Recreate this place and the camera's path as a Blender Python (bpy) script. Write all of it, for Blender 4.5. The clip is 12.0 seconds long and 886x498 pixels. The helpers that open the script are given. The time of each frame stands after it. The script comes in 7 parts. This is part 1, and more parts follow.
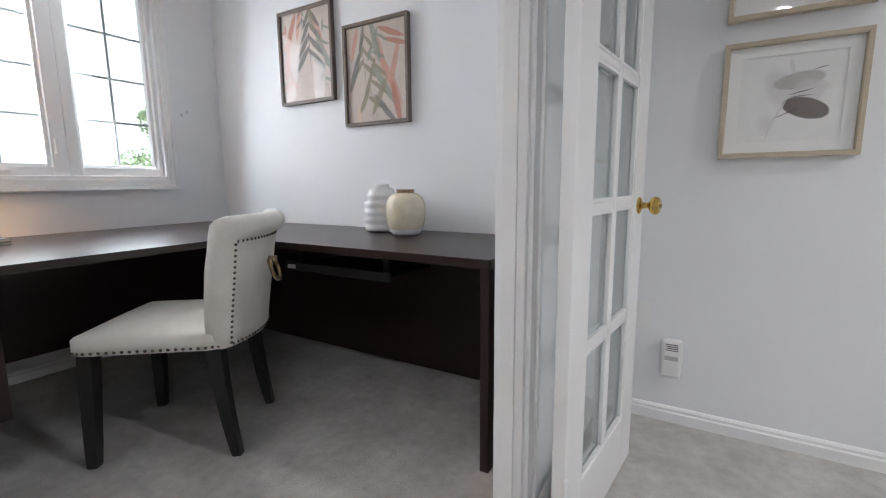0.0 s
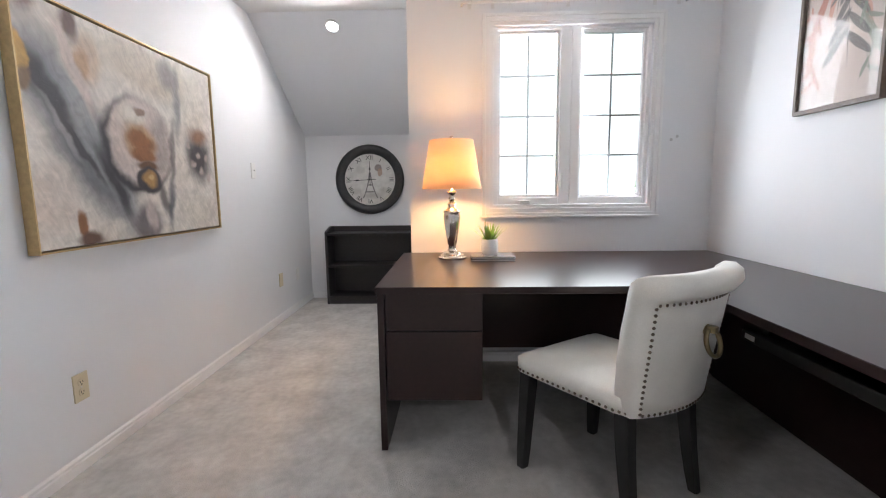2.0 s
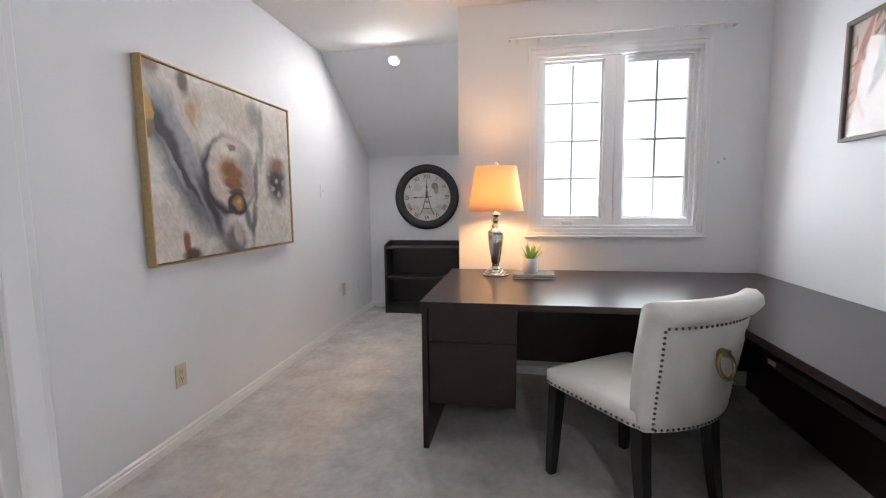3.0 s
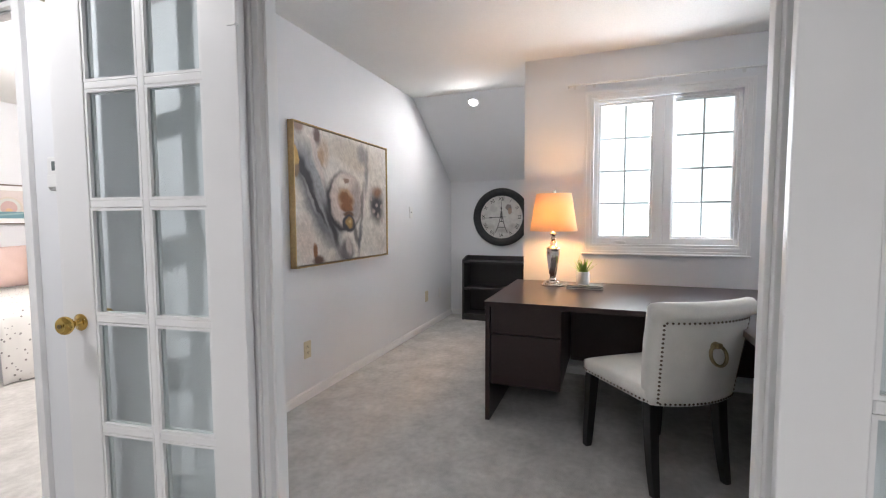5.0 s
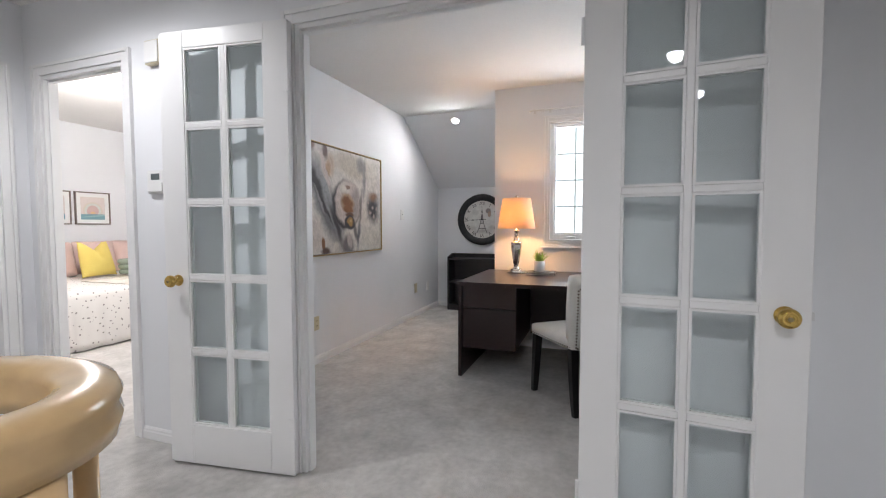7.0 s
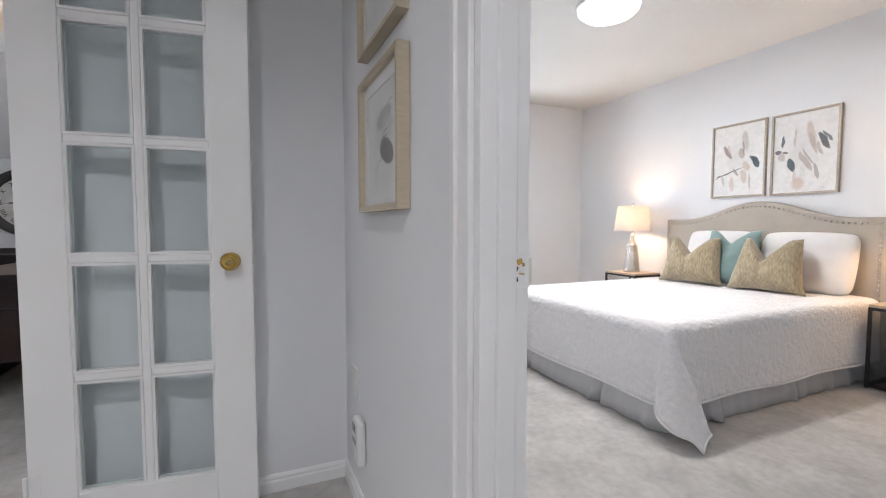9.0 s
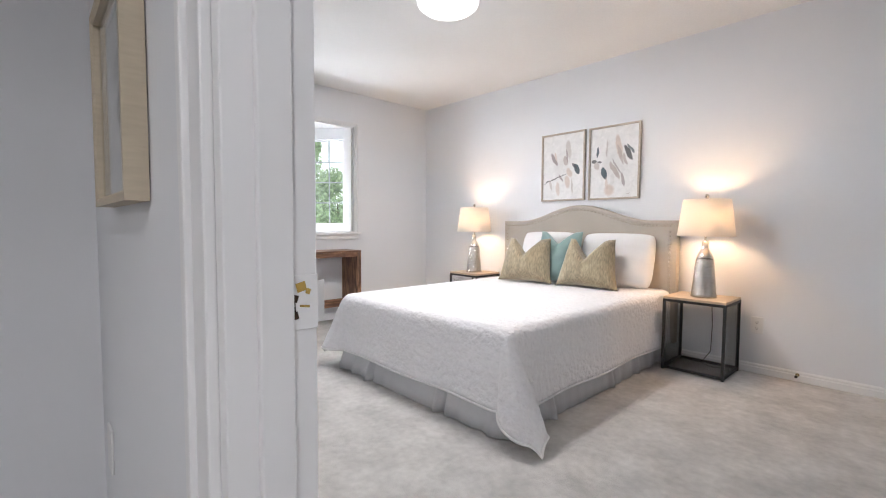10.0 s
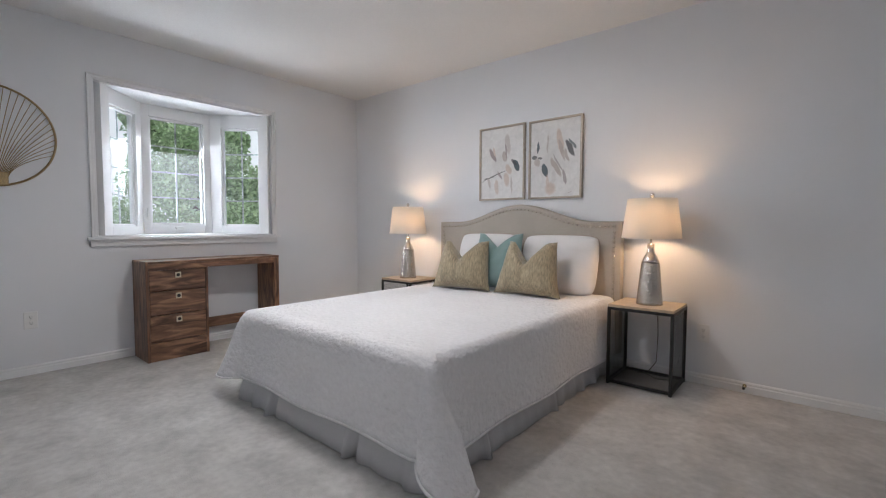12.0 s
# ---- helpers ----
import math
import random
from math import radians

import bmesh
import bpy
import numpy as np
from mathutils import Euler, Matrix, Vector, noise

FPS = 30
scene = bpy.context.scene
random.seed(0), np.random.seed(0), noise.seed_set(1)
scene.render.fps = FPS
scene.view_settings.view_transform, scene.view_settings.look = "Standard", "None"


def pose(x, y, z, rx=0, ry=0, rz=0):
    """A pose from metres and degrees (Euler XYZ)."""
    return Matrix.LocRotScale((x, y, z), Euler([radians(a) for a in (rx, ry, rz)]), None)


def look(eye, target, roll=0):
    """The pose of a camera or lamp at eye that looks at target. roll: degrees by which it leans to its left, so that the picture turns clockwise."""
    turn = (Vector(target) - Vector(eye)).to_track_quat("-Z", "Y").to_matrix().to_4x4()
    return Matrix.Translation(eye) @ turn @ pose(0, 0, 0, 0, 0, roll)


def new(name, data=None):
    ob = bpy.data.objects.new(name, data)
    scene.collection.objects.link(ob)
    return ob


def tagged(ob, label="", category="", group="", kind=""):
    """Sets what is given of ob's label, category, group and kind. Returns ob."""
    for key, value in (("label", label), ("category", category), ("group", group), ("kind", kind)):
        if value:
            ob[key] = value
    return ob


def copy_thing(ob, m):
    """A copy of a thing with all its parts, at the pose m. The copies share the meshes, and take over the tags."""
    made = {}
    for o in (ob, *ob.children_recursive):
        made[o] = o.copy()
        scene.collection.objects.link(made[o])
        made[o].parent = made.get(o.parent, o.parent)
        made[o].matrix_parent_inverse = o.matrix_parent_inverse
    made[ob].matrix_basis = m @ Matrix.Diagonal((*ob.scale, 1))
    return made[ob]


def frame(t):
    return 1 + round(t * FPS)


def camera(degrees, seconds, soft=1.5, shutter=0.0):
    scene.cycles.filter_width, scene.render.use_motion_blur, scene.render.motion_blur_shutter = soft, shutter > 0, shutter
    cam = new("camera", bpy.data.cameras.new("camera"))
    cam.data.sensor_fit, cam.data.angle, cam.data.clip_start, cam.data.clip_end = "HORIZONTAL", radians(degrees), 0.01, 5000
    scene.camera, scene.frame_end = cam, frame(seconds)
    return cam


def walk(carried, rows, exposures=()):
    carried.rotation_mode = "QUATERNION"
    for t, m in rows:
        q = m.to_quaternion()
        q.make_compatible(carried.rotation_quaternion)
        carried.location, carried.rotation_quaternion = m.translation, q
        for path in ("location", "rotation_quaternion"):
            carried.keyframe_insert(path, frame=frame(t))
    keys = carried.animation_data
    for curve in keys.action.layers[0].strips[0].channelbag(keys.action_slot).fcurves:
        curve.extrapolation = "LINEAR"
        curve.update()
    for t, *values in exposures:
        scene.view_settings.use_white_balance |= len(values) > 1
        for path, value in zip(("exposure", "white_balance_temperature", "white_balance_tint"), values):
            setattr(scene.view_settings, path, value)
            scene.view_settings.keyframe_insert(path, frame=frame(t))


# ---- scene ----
cam = camera(90.2, 12.0, soft=1.1)
PATH = [
    (0, (1.019, 1.355, 0.975), (0.011, 3.057, 0.68), -0.5),
    (0.3, (0.95, 1.42, 0.98), (-0.338, 2.925, 0.698), -0.3),
    (0.5, (0.915, 1.48, 0.984), (-0.559, 2.803, 0.707), -0.5),
    (1, (0.884, 1.595, 1.024), (-0.961, 2.321, 0.748), -0.8),
    (1.5, (0.856, 1.64, 1.063), (-1.116, 1.85, 0.802), -0.7),
    (2, (0.925, 1.69, 1.122), (-1.057, 1.63, 0.862), -0.7),
    (2.5, (1.041, 1.746, 1.167), (-0.933, 1.519, 0.932), -0.7),
    (3, (1.123, 1.808, 1.191), (-0.836, 1.469, 0.98), -0.6),
    (4.8, (1.603, 2.033, 1.214), (-0.271, 1.344, 1.083), -0.3),
    (5, (1.678, 2.04, 1.216), (-0.191, 1.34, 1.085), -0.2),
    (5.5, (1.855, 2.105, 1.21), (-0.01, 1.393, 1.083), -0.1),
    (6, (2.049, 2.226, 1.216), (0.184, 1.514, 1.101), -0.1),
    (6.5, (2.209, 2.298, 1.203), (0.344, 1.585, 1.089), -0.1),
    (6.7, (2.266, 2.321, 1.186), (0.4, 1.611, 1.076), -0.1),
    (8.3, (2.453, 2.78, 1.029), (0.463, 2.942, 0.919), -0.3),
    (8.5, (2.444, 2.8, 1.022), (0.488, 3.202, 0.909), -0.2),
    (9, (2.414, 2.926, 1.016), (0.589, 3.736, 0.906), 0.0),
    (9.5, (2.322, 3.04, 1.012), (0.682, 4.18, 0.902), 0.2),
    (10, (2.222, 3.145, 1.019), (0.762, 4.507, 0.912), 0.3),
    (10.5, (2.174, 3.253, 1.037), (0.836, 4.735, 0.929), 0.2),
    (11, (2.08, 3.411, 1.027), (0.787, 4.933, 0.915), 0.2),
    (11.5, (2.045, 3.515, 1.025), (0.752, 5.037, 0.918), 0.2),
    (12, (2.033, 3.549, 1.03), (0.743, 5.073, 0.925), 0.2),
]
# seconds, stops, kelvin, tint
EXPOSURES = [(0.0, 0.32, 6130, 11), (0.5, 0.25, 6200, 13), (1.1, 0.48, 6200, 13), (1.7, 0.5, 6220, 13), (2.5, 0.27, 6220, 13), (3.2, 0.25, 6220, 13), (5.0, 0.18, 6200, 12), (6.7, 0.04, 6160, 12), (8.3, 0.1, 6100, 12), (9.3, 0.02, 6120, 13), (10.5, -0.08, 6130, 13.5), (11.0, -0.52, 6060, 13), (12.0, -0.80, 6040, 13)]
walk(cam, [(t, look(eye, target, roll)) for t, eye, target, roll in PATH], EXPOSURES)


# ---- world and light ----
SKY = bpy.data.worlds.new("sky")
scene.world = SKY
SKY.use_nodes = True
_nt = SKY.node_tree
_bg = _nt.nodes["Background"]
_sky = _nt.nodes.new("ShaderNodeTexSky")
_sky.sky_type = "NISHITA"
_sky.sun_disc = False
_sky.sun_elevation = radians(48)
_sky.sun_rotation = radians(107)
_sky.air_density, _sky.dust_density = 1.0, 4.0
_nt.links.new(_sky.outputs[0], _bg.inputs[0])
_bg.inputs[1].default_value = 0.15


def lamp(name, kind, m, power, color=(1, 1, 1), size=0.1, size_y=None, angle=None):
    data = bpy.data.lights.new(name, kind)
    data.energy, data.color = power, color
    if kind == "AREA":
        data.size = size
        if size_y:
            data.shape, data.size_y = "RECTANGLE", size_y
    elif kind == "SUN":
        data.angle = size
    else:
        data.shadow_soft_size = size
    if kind == "SPOT":
        data.spot_size, data.spot_blend = angle, 0.6
    ob = new(name, data)
    ob.matrix_world = m
    return ob


# overcast daylight
lamp("sun", "SUN", look((20, -6, 24), (0, 2, 0)), 5.0, (1.0, 0.96, 0.9), radians(5))
# sky light in the window openings
lamp("office_window_light", "AREA", look((-2.03, 2.405, 1.57), (0, 1.55, 1.25)), 35, (0.95, 0.98, 1.0), 0.94, 1.05)
lamp("bay_window_light", "AREA", look((-2.60, 5.085, 1.42), (0, 5.085, 0.25)), 90, (0.93, 0.97, 1.0), 1.0, 0.8)
# table lamps
WARM = (1.0, 0.63, 0.33)
lamp("desk_lamp_bulb", "POINT", pose(-1.60, 1.667, 1.25), 17, (1.0, 0.55, 0.22), 0.06)
lamp("bedside_bulb_near", "POINT", pose(1.215, 6.60, 1.08), 12, WARM, 0.05)
lamp("bedside_bulb_far", "POINT", pose(-0.995, 6.60, 1.08), 12, WARM, 0.05)
# ceiling lights
lamp("bedroom_ceiling_bulb", "AREA", look((0.13, 5.13, 2.34), (0.13, 5.13, 0)), 32, (1.0, 0.95, 0.88), 0.3)
lamp("alcove_spot_bulb", "AREA", look((-2.612, 0.752, 2.35), (-2.062, 0.752, 1.52)), 11, (1.0, 0.97, 0.92), 0.08)
HALL_SPOTS = ((1.49, 0.16, 60), (3.02, 2.40, 55), (4.23, 2.50, 50), (7.60, 2.10, 60))
for hx, hy, watts in HALL_SPOTS:
    lamp("hall_spot_bulb", "SPOT", look((hx, hy, 2.43), (hx, hy, 0)), watts, (1.0, 0.97, 0.94), 0.05, angle=radians(165))
# added fill without any fitting, brightens the guest room behind its doorway
lamp("guest_fill", "POINT", pose(-0.4, -1.6, 2.2), 95, (1.0, 0.92, 0.84), 0.15)



# ---- materials ----
def mat(name, color, rough=0.5, metal=0.0, grain=0.0, grain_scale=40.0, stain=0.0, stain_scale=2.0, bump=0.0, bump_scale=120.0,
        spec=None, sheen=0.0, coat=0.0, stretch=(1, 1, 1), rough_var=0.0, relief=0.004):
    """A surface with fine grain, broad stains and relief, in metres."""
    m = bpy.data.materials.new(name)
    m.use_nodes = True
    nt = m.node_tree
    b = nt.nodes["Principled BSDF"]
    b.inputs["Base Color"].default_value = (*color, 1)
    b.inputs["Roughness"].default_value = rough
    b.inputs["Metallic"].default_value = metal
    if spec is not None:
        b.inputs["Specular IOR Level"].default_value = spec
    b.inputs["Sheen Weight"].default_value = sheen
    b.inputs["Coat Weight"].default_value = coat
    co = nt.nodes.new("ShaderNodeTexCoord")
    mp = nt.nodes.new("ShaderNodeMapping")
    mp.inputs["Scale"].default_value = stretch
    nt.links.new(co.outputs["Object"], mp.inputs[0])
    last = None

    def noise_tex(scale, detail):
        n = nt.nodes.new("ShaderNodeTexNoise")
        n.inputs["Scale"].default_value, n.inputs["Detail"].default_value = scale, detail
        nt.links.new(mp.outputs[0], n.inputs["Vector"])
        return n

    for amount, scale in ((grain, grain_scale), (stain, stain_scale)):
        if amount:
            n = noise_tex(scale, 4)
            r = nt.nodes.new("ShaderNodeMapRange")
            r.inputs["From Min"].default_value, r.inputs["From Max"].default_value = 0.3, 0.7
            r.inputs["To Min"].default_value, r.inputs["To Max"].default_value = 1 - amount, 1 + amount
            nt.links.new(n.outputs[0], r.inputs[0])
            x = nt.nodes.new("ShaderNodeMix")
            x.data_type, x.blend_type = "RGBA", "MULTIPLY"
            x.inputs["Factor"].default_value = 1
            if last is None:
                x.inputs["A"].default_value = (*color, 1)
            else:
                nt.links.new(last, x.inputs["A"])
            nt.links.new(r.outputs[0], x.inputs["B"])
            last = x.outputs["Result"]
    if last is not None:
        nt.links.new(last, b.inputs["Base Color"])
    if rough_var:
        n = noise_tex(6, 3)
        r = nt.nodes.new("ShaderNodeMapRange")
        r.inputs["To Min"].default_value, r.inputs["To Max"].default_value = rough - rough_var, rough + rough_var
        nt.links.new(n.outputs[0], r.inputs[0])
        nt.links.new(r.outputs[0], b.inputs["Roughness"])
    if bump:
        n = noise_tex(bump_scale, 4)
        u = nt.nodes.new("ShaderNodeBump")
        u.inputs["Strength"].default_value, u.inputs["Distance"].default_value = bump, relief
        nt.links.new(n.outputs[0], u.inputs["Height"])
        nt.links.new(u.outputs[0], b.inputs["Normal"])
    return m


def glow(name, color, strength):
    m = bpy.data.materials.new(name)
    m.use_nodes = True
    nt = m.node_tree
    nt.nodes.remove(nt.nodes["Principled BSDF"])
    e = nt.nodes.new("ShaderNodeEmission")
    e.inputs[0].default_value, e.inputs[1].default_value = (*color, 1), strength
    nt.links.new(e.outputs[0], nt.nodes["Material Output"].inputs[0])
    return m


def clear_glass(name, tint=(1, 1, 1), gloss=0.08, rough=0.0, edge=4.0, glare=0.0):
    """Thin pane: mostly clear with a mirror share."""
    m = bpy.data.materials.new(name)
    m.use_nodes = True
    nt = m.node_tree
    nt.nodes.remove(nt.nodes["Principled BSDF"])
    tr = nt.nodes.new("ShaderNodeBsdfTransparent")
    tr.inputs[0].default_value = (*tint, 1)
    gl = nt.nodes.new("ShaderNodeBsdfGlossy")
    gl.inputs["Roughness"].default_value = rough
    fr = nt.nodes.new("ShaderNodeLayerWeight")
    pw = nt.nodes.new("ShaderNodeMath")
    pw.operation = "POWER"
    pw.inputs[1].default_value = edge
    nt.links.new(fr.outputs["Facing"], pw.inputs[0])
    ad = nt.nodes.new("ShaderNodeMath")
    ad.operation = "ADD"
    ad.use_clamp = True
    ad.inputs[1].default_value = gloss
    nt.links.new(pw.outputs[0], ad.inputs[0])
    mx = nt.nodes.new("ShaderNodeMixShader")
    nt.links.new(ad.outputs[0], mx.inputs[0])
    nt.links.new(tr.outputs[0], mx.inputs[1])
    nt.links.new(gl.outputs[0], mx.inputs[2])
    last = mx.outputs[0]
    # milky translucent share: imitates glare whitening what lies behind the pane
    if glare:
        tl = nt.nodes.new("ShaderNodeBsdfTranslucent")
        dm = nt.nodes.new("ShaderNodeMixShader")
        dm.inputs[0].default_value = glare
        nt.links.new(last, dm.inputs[1])
        nt.links.new(tl.outputs[0], dm.inputs[2])
        last = dm.outputs[0]
    nt.links.new(last, nt.nodes["Material Output"].inputs[0])
    return m


M_WALL = mat("wall_paint", (0.78, 0.79, 0.81), 0.6, stain=0.02, stain_scale=1.5, bump=0.06, bump_scale=260, spec=0.3)
M_CEIL = mat("ceiling_stipple", (0.80, 0.79, 0.77), 0.9, grain=0.04, grain_scale=160, stain=0.03, stain_scale=1.2, bump=0.7, bump_scale=170)
M_TRIM = mat("trim_gloss_paint", (0.80, 0.80, 0.80), 0.34, stain=0.025, stain_scale=3)
M_CARPET = mat("carpet_pile", (0.50, 0.485, 0.465), 1.0, grain=0.09, grain_scale=26, stain=0.15, stain_scale=5.5, bump=0.8, bump_scale=190, spec=0.05, sheen=0.1)
# clean panes; the small milky share puts window glare into the glass
M_GLASS = clear_glass("window_glass", (0.98, 1.0, 0.99), 0.02, glare=0.013)
M_PICTURE_GLASS = clear_glass("picture_glass", (1.0, 1.0, 1.0), 0.012, 0.0, 6.0)
M_DOOR_GLASS = clear_glass("door_glass", (0.93, 0.96, 0.96), 0.03)
M_BRASS = mat("polished_brass", (0.60, 0.41, 0.12), 0.05, 1.0, stain=0.08, stain_scale=20)
M_STEEL = mat("painted_steel", (0.7, 0.7, 0.7), 0.35, 0.4)
M_ESPRESSO = mat("espresso_veneer", (0.021, 0.0095, 0.0095), 0.28, spec=0.4, grain=0.14, grain_scale=16, stain=0.10, stain_scale=3, stretch=(1, 3, 3))
M_BLACKWOOD = mat("black_lacquered_wood", (0.012, 0.011, 0.011), 0.35, grain=0.2, grain_scale=30, bump=0.03, bump_scale=60)
M_SHELF = mat("dark_shelf_laminate", (0.030, 0.026, 0.026), 0.45, grain=0.25, grain_scale=30, stretch=(8, 1, 8))
M_CREAM = mat("cream_velvet", (0.72, 0.70, 0.65), 0.85, grain=0.06, grain_scale=300, stain=0.06, stain_scale=9, bump=0.12, bump_scale=500, sheen=0.35, spec=0.2)
M_NAIL = mat("bronze_nailheads", (0.16, 0.13, 0.10), 0.3, 1.0)
M_ANTIQUE = mat("antique_brass", (0.34, 0.27, 0.15), 0.28, 1.0, stain=0.2, stain_scale=30)
M_CHROME = mat("brushed_nickel", (0.62, 0.59, 0.55), 0.18, 1.0, grain=0.08, grain_scale=60)
M_GOLD = mat("pale_gold_frame", (0.52, 0.38, 0.19), 0.38, 0.55, grain=0.12, grain_scale=50, stretch=(6, 1, 1))
M_TAUPE = mat("taupe_wood_frame", (0.145, 0.11, 0.09), 0.5, grain=0.18, grain_scale=60)
M_OAK_FRAME = mat("pale_oak_frame", (0.50, 0.43, 0.32), 0.5, grain=0.06, grain_scale=24, stretch=(1, 1, 6))
M_CHAMP = mat("champagne_frame", (0.44, 0.38, 0.31), 0.4, 0.3, grain=0.12, grain_scale=40)
M_PAPER = mat("mat_board", (0.80, 0.80, 0.79), 0.8, grain=0.02, grain_scale=200)
M_CERAMIC_W = mat("white_glazed_ceramic", (0.72, 0.72, 0.73), 0.22, stain=0.03, stain_scale=12, bump=0.05, bump_scale=40)
M_CERAMIC_C = mat("cream_glazed_ceramic", (0.66, 0.60, 0.46), 0.25, stain=0.10, stain_scale=18, bump=0.9, bump_scale=34)
M_BOOK = mat("grey_book_cloth", (0.17, 0.16, 0.155), 0.7, grain=0.1, grain_scale=300)
M_PAGES = mat("book_pages", (0.62, 0.60, 0.55), 0.9, grain=0.2, grain_scale=300, stretch=(0.1, 0.1, 4))
M_LEAF = mat("succulent_green", (0.26, 0.42, 0.09), 0.5, grain=0.3, grain_scale=40)
M_SOIL = mat("potting_soil", (0.05, 0.035, 0.025), 1.0, grain=0.4, grain_scale=200)
M_IVORY = mat("ivory_plastic", (0.62, 0.55, 0.38), 0.4)
M_WHITE_PL = mat("white_plastic", (0.78, 0.78, 0.77), 0.35)
M_DARK = mat("dark_slot", (0.02, 0.02, 0.02), 0.6)
M_PUTTY = mat("wall_filler", (0.55, 0.55, 0.55), 0.9)
M_LCD = mat("grey_display", (0.10, 0.12, 0.12), 0.2)
M_LINEN = mat("taupe_linen", (0.44, 0.40, 0.345), 0.95, grain=0.10, grain_scale=380, stain=0.04, stain_scale=5, bump=0.35, bump_scale=600)
M_QUILT = mat("white_quilted_cotton", (0.80, 0.79, 0.80), 0.95, grain=0.035, grain_scale=45, stain=0.02, stain_scale=4, bump=1.0, bump_scale=34, spec=0.15, relief=0.013)
M_SKIRT = mat("grey_bed_skirt", (0.50, 0.50, 0.51), 0.9, grain=0.05, grain_scale=300, bump=0.2, bump_scale=300)
M_PILLOW = mat("white_pillow_cotton", (0.78, 0.77, 0.77), 0.9, stain=0.03, stain_scale=8, bump=0.25, bump_scale=22)
M_CHENILLE = mat("tan_chenille", (0.33, 0.275, 0.18), 0.9, grain=0.28, grain_scale=95, stain=0.14, stain_scale=12, bump=0.7, bump_scale=150, sheen=0.3, stretch=(1, 1, 0.28))
M_TEAL = mat("seafoam_velvet", (0.22, 0.33, 0.32), 0.85, grain=0.06, grain_scale=200, sheen=0.4)
M_HAMMER = mat("hammered_silver", (0.50, 0.47, 0.43), 0.27, 1.0, stain=0.12, stain_scale=14, bump=1.0, bump_scale=75, relief=0.007)
M_LIGHTWOOD = mat("light_oak_top", (0.52, 0.41, 0.29), 0.5, grain=0.15, grain_scale=20, stretch=(1, 7, 1))
M_BLACKMETAL = mat("black_powder_coat", (0.018, 0.018, 0.018), 0.45, bump=0.05, bump_scale=300)
M_WIRE = mat("grey_wire", (0.06, 0.06, 0.06), 0.4, 0.6)
M_RAIL = mat("honey_maple_rail", (0.58, 0.40, 0.20), 0.25, grain=0.12, grain_scale=14, stretch=(1, 1, 1), coat=0.4)
M_WOVEN = mat("gold_wire", (0.34, 0.25, 0.13), 0.4, 0.8)
M_DOMEGLASS = glow("lit_opal_glass", (1.0, 0.97, 0.92), 3.0)
M_LIT = glow("lit_lamp_lens", (1.0, 0.98, 0.95), 14.0)


def walnut(name, stretch):
    """Walnut veneer with wandering figure."""
    m = mat(name, (0.17, 0.085, 0.05), 0.42, bump=0.04, bump_scale=80)
    nt = m.node_tree
    b = nt.nodes["Principled BSDF"]
    co = nt.nodes.new("ShaderNodeTexCoord")
    mp = nt.nodes.new("ShaderNodeMapping")
    mp.inputs["Scale"].default_value = stretch
    nt.links.new(co.outputs["Object"], mp.inputs[0])
    w = nt.nodes.new("ShaderNodeTexNoise")
    w.inputs["Scale"].default_value, w.inputs["Detail"].default_value, w.inputs["Distortion"].default_value = 3.2, 7, 1.6
    nt.links.new(mp.outputs[0], w.inputs["Vector"])
    r = nt.nodes.new("ShaderNodeValToRGB")
    e = r.color_ramp.elements
    e[0].position, e[0].color = 0.34, (0.070, 0.033, 0.019, 1)
    e[1].position, e[1].color = 0.68, (0.34, 0.19, 0.105, 1)
    mid = e.new(0.5)
    mid.color = (0.175, 0.088, 0.050, 1)
    nt.links.new(w.outputs[0], r.inputs[0])
    nt.links.new(r.outputs[0], b.inputs["Base Color"])
    return m


M_WALNUT_H = walnut("walnut_veneer", (5, 0.9, 6))
M_WALNUT_V = walnut("walnut_veneer_upright", (6, 6, 1.0))


def shade_cloth(name, color, through_share):
    m = bpy.data.materials.new(name)
    m.use_nodes = True
    nt = m.node_tree
    b = nt.nodes["Principled BSDF"]
    b.inputs["Base Color"].default_value = (*color, 1)
    b.inputs["Roughness"].default_value = 0.9
    t = nt.nodes.new("ShaderNodeBsdfTranslucent")
    t.inputs[0].default_value = (*color, 1)
    n = nt.nodes.new("ShaderNodeTexNoise")
    n.inputs["Scale"].default_value = 400
    u = nt.nodes.new("ShaderNodeBump")
    u.inputs["Strength"].default_value, u.inputs["Distance"].default_value = 0.15, 0.002
    nt.links.new(n.outputs[0], u.inputs["Height"])
    nt.links.new(u.outputs[0], b.inputs["Normal"])
    mx = nt.nodes.new("ShaderNodeMixShader")
    mx.inputs[0].default_value = through_share
    nt.links.new(b.outputs[0], mx.inputs[1])
    nt.links.new(t.outputs[0], mx.inputs[2])
    nt.links.new(mx.outputs[0], nt.nodes["Material Output"].inputs[0])
    return m


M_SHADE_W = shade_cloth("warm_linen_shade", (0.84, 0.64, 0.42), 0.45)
M_SHADE = shade_cloth("white_linen_shade", (0.86, 0.82, 0.76), 0.52)


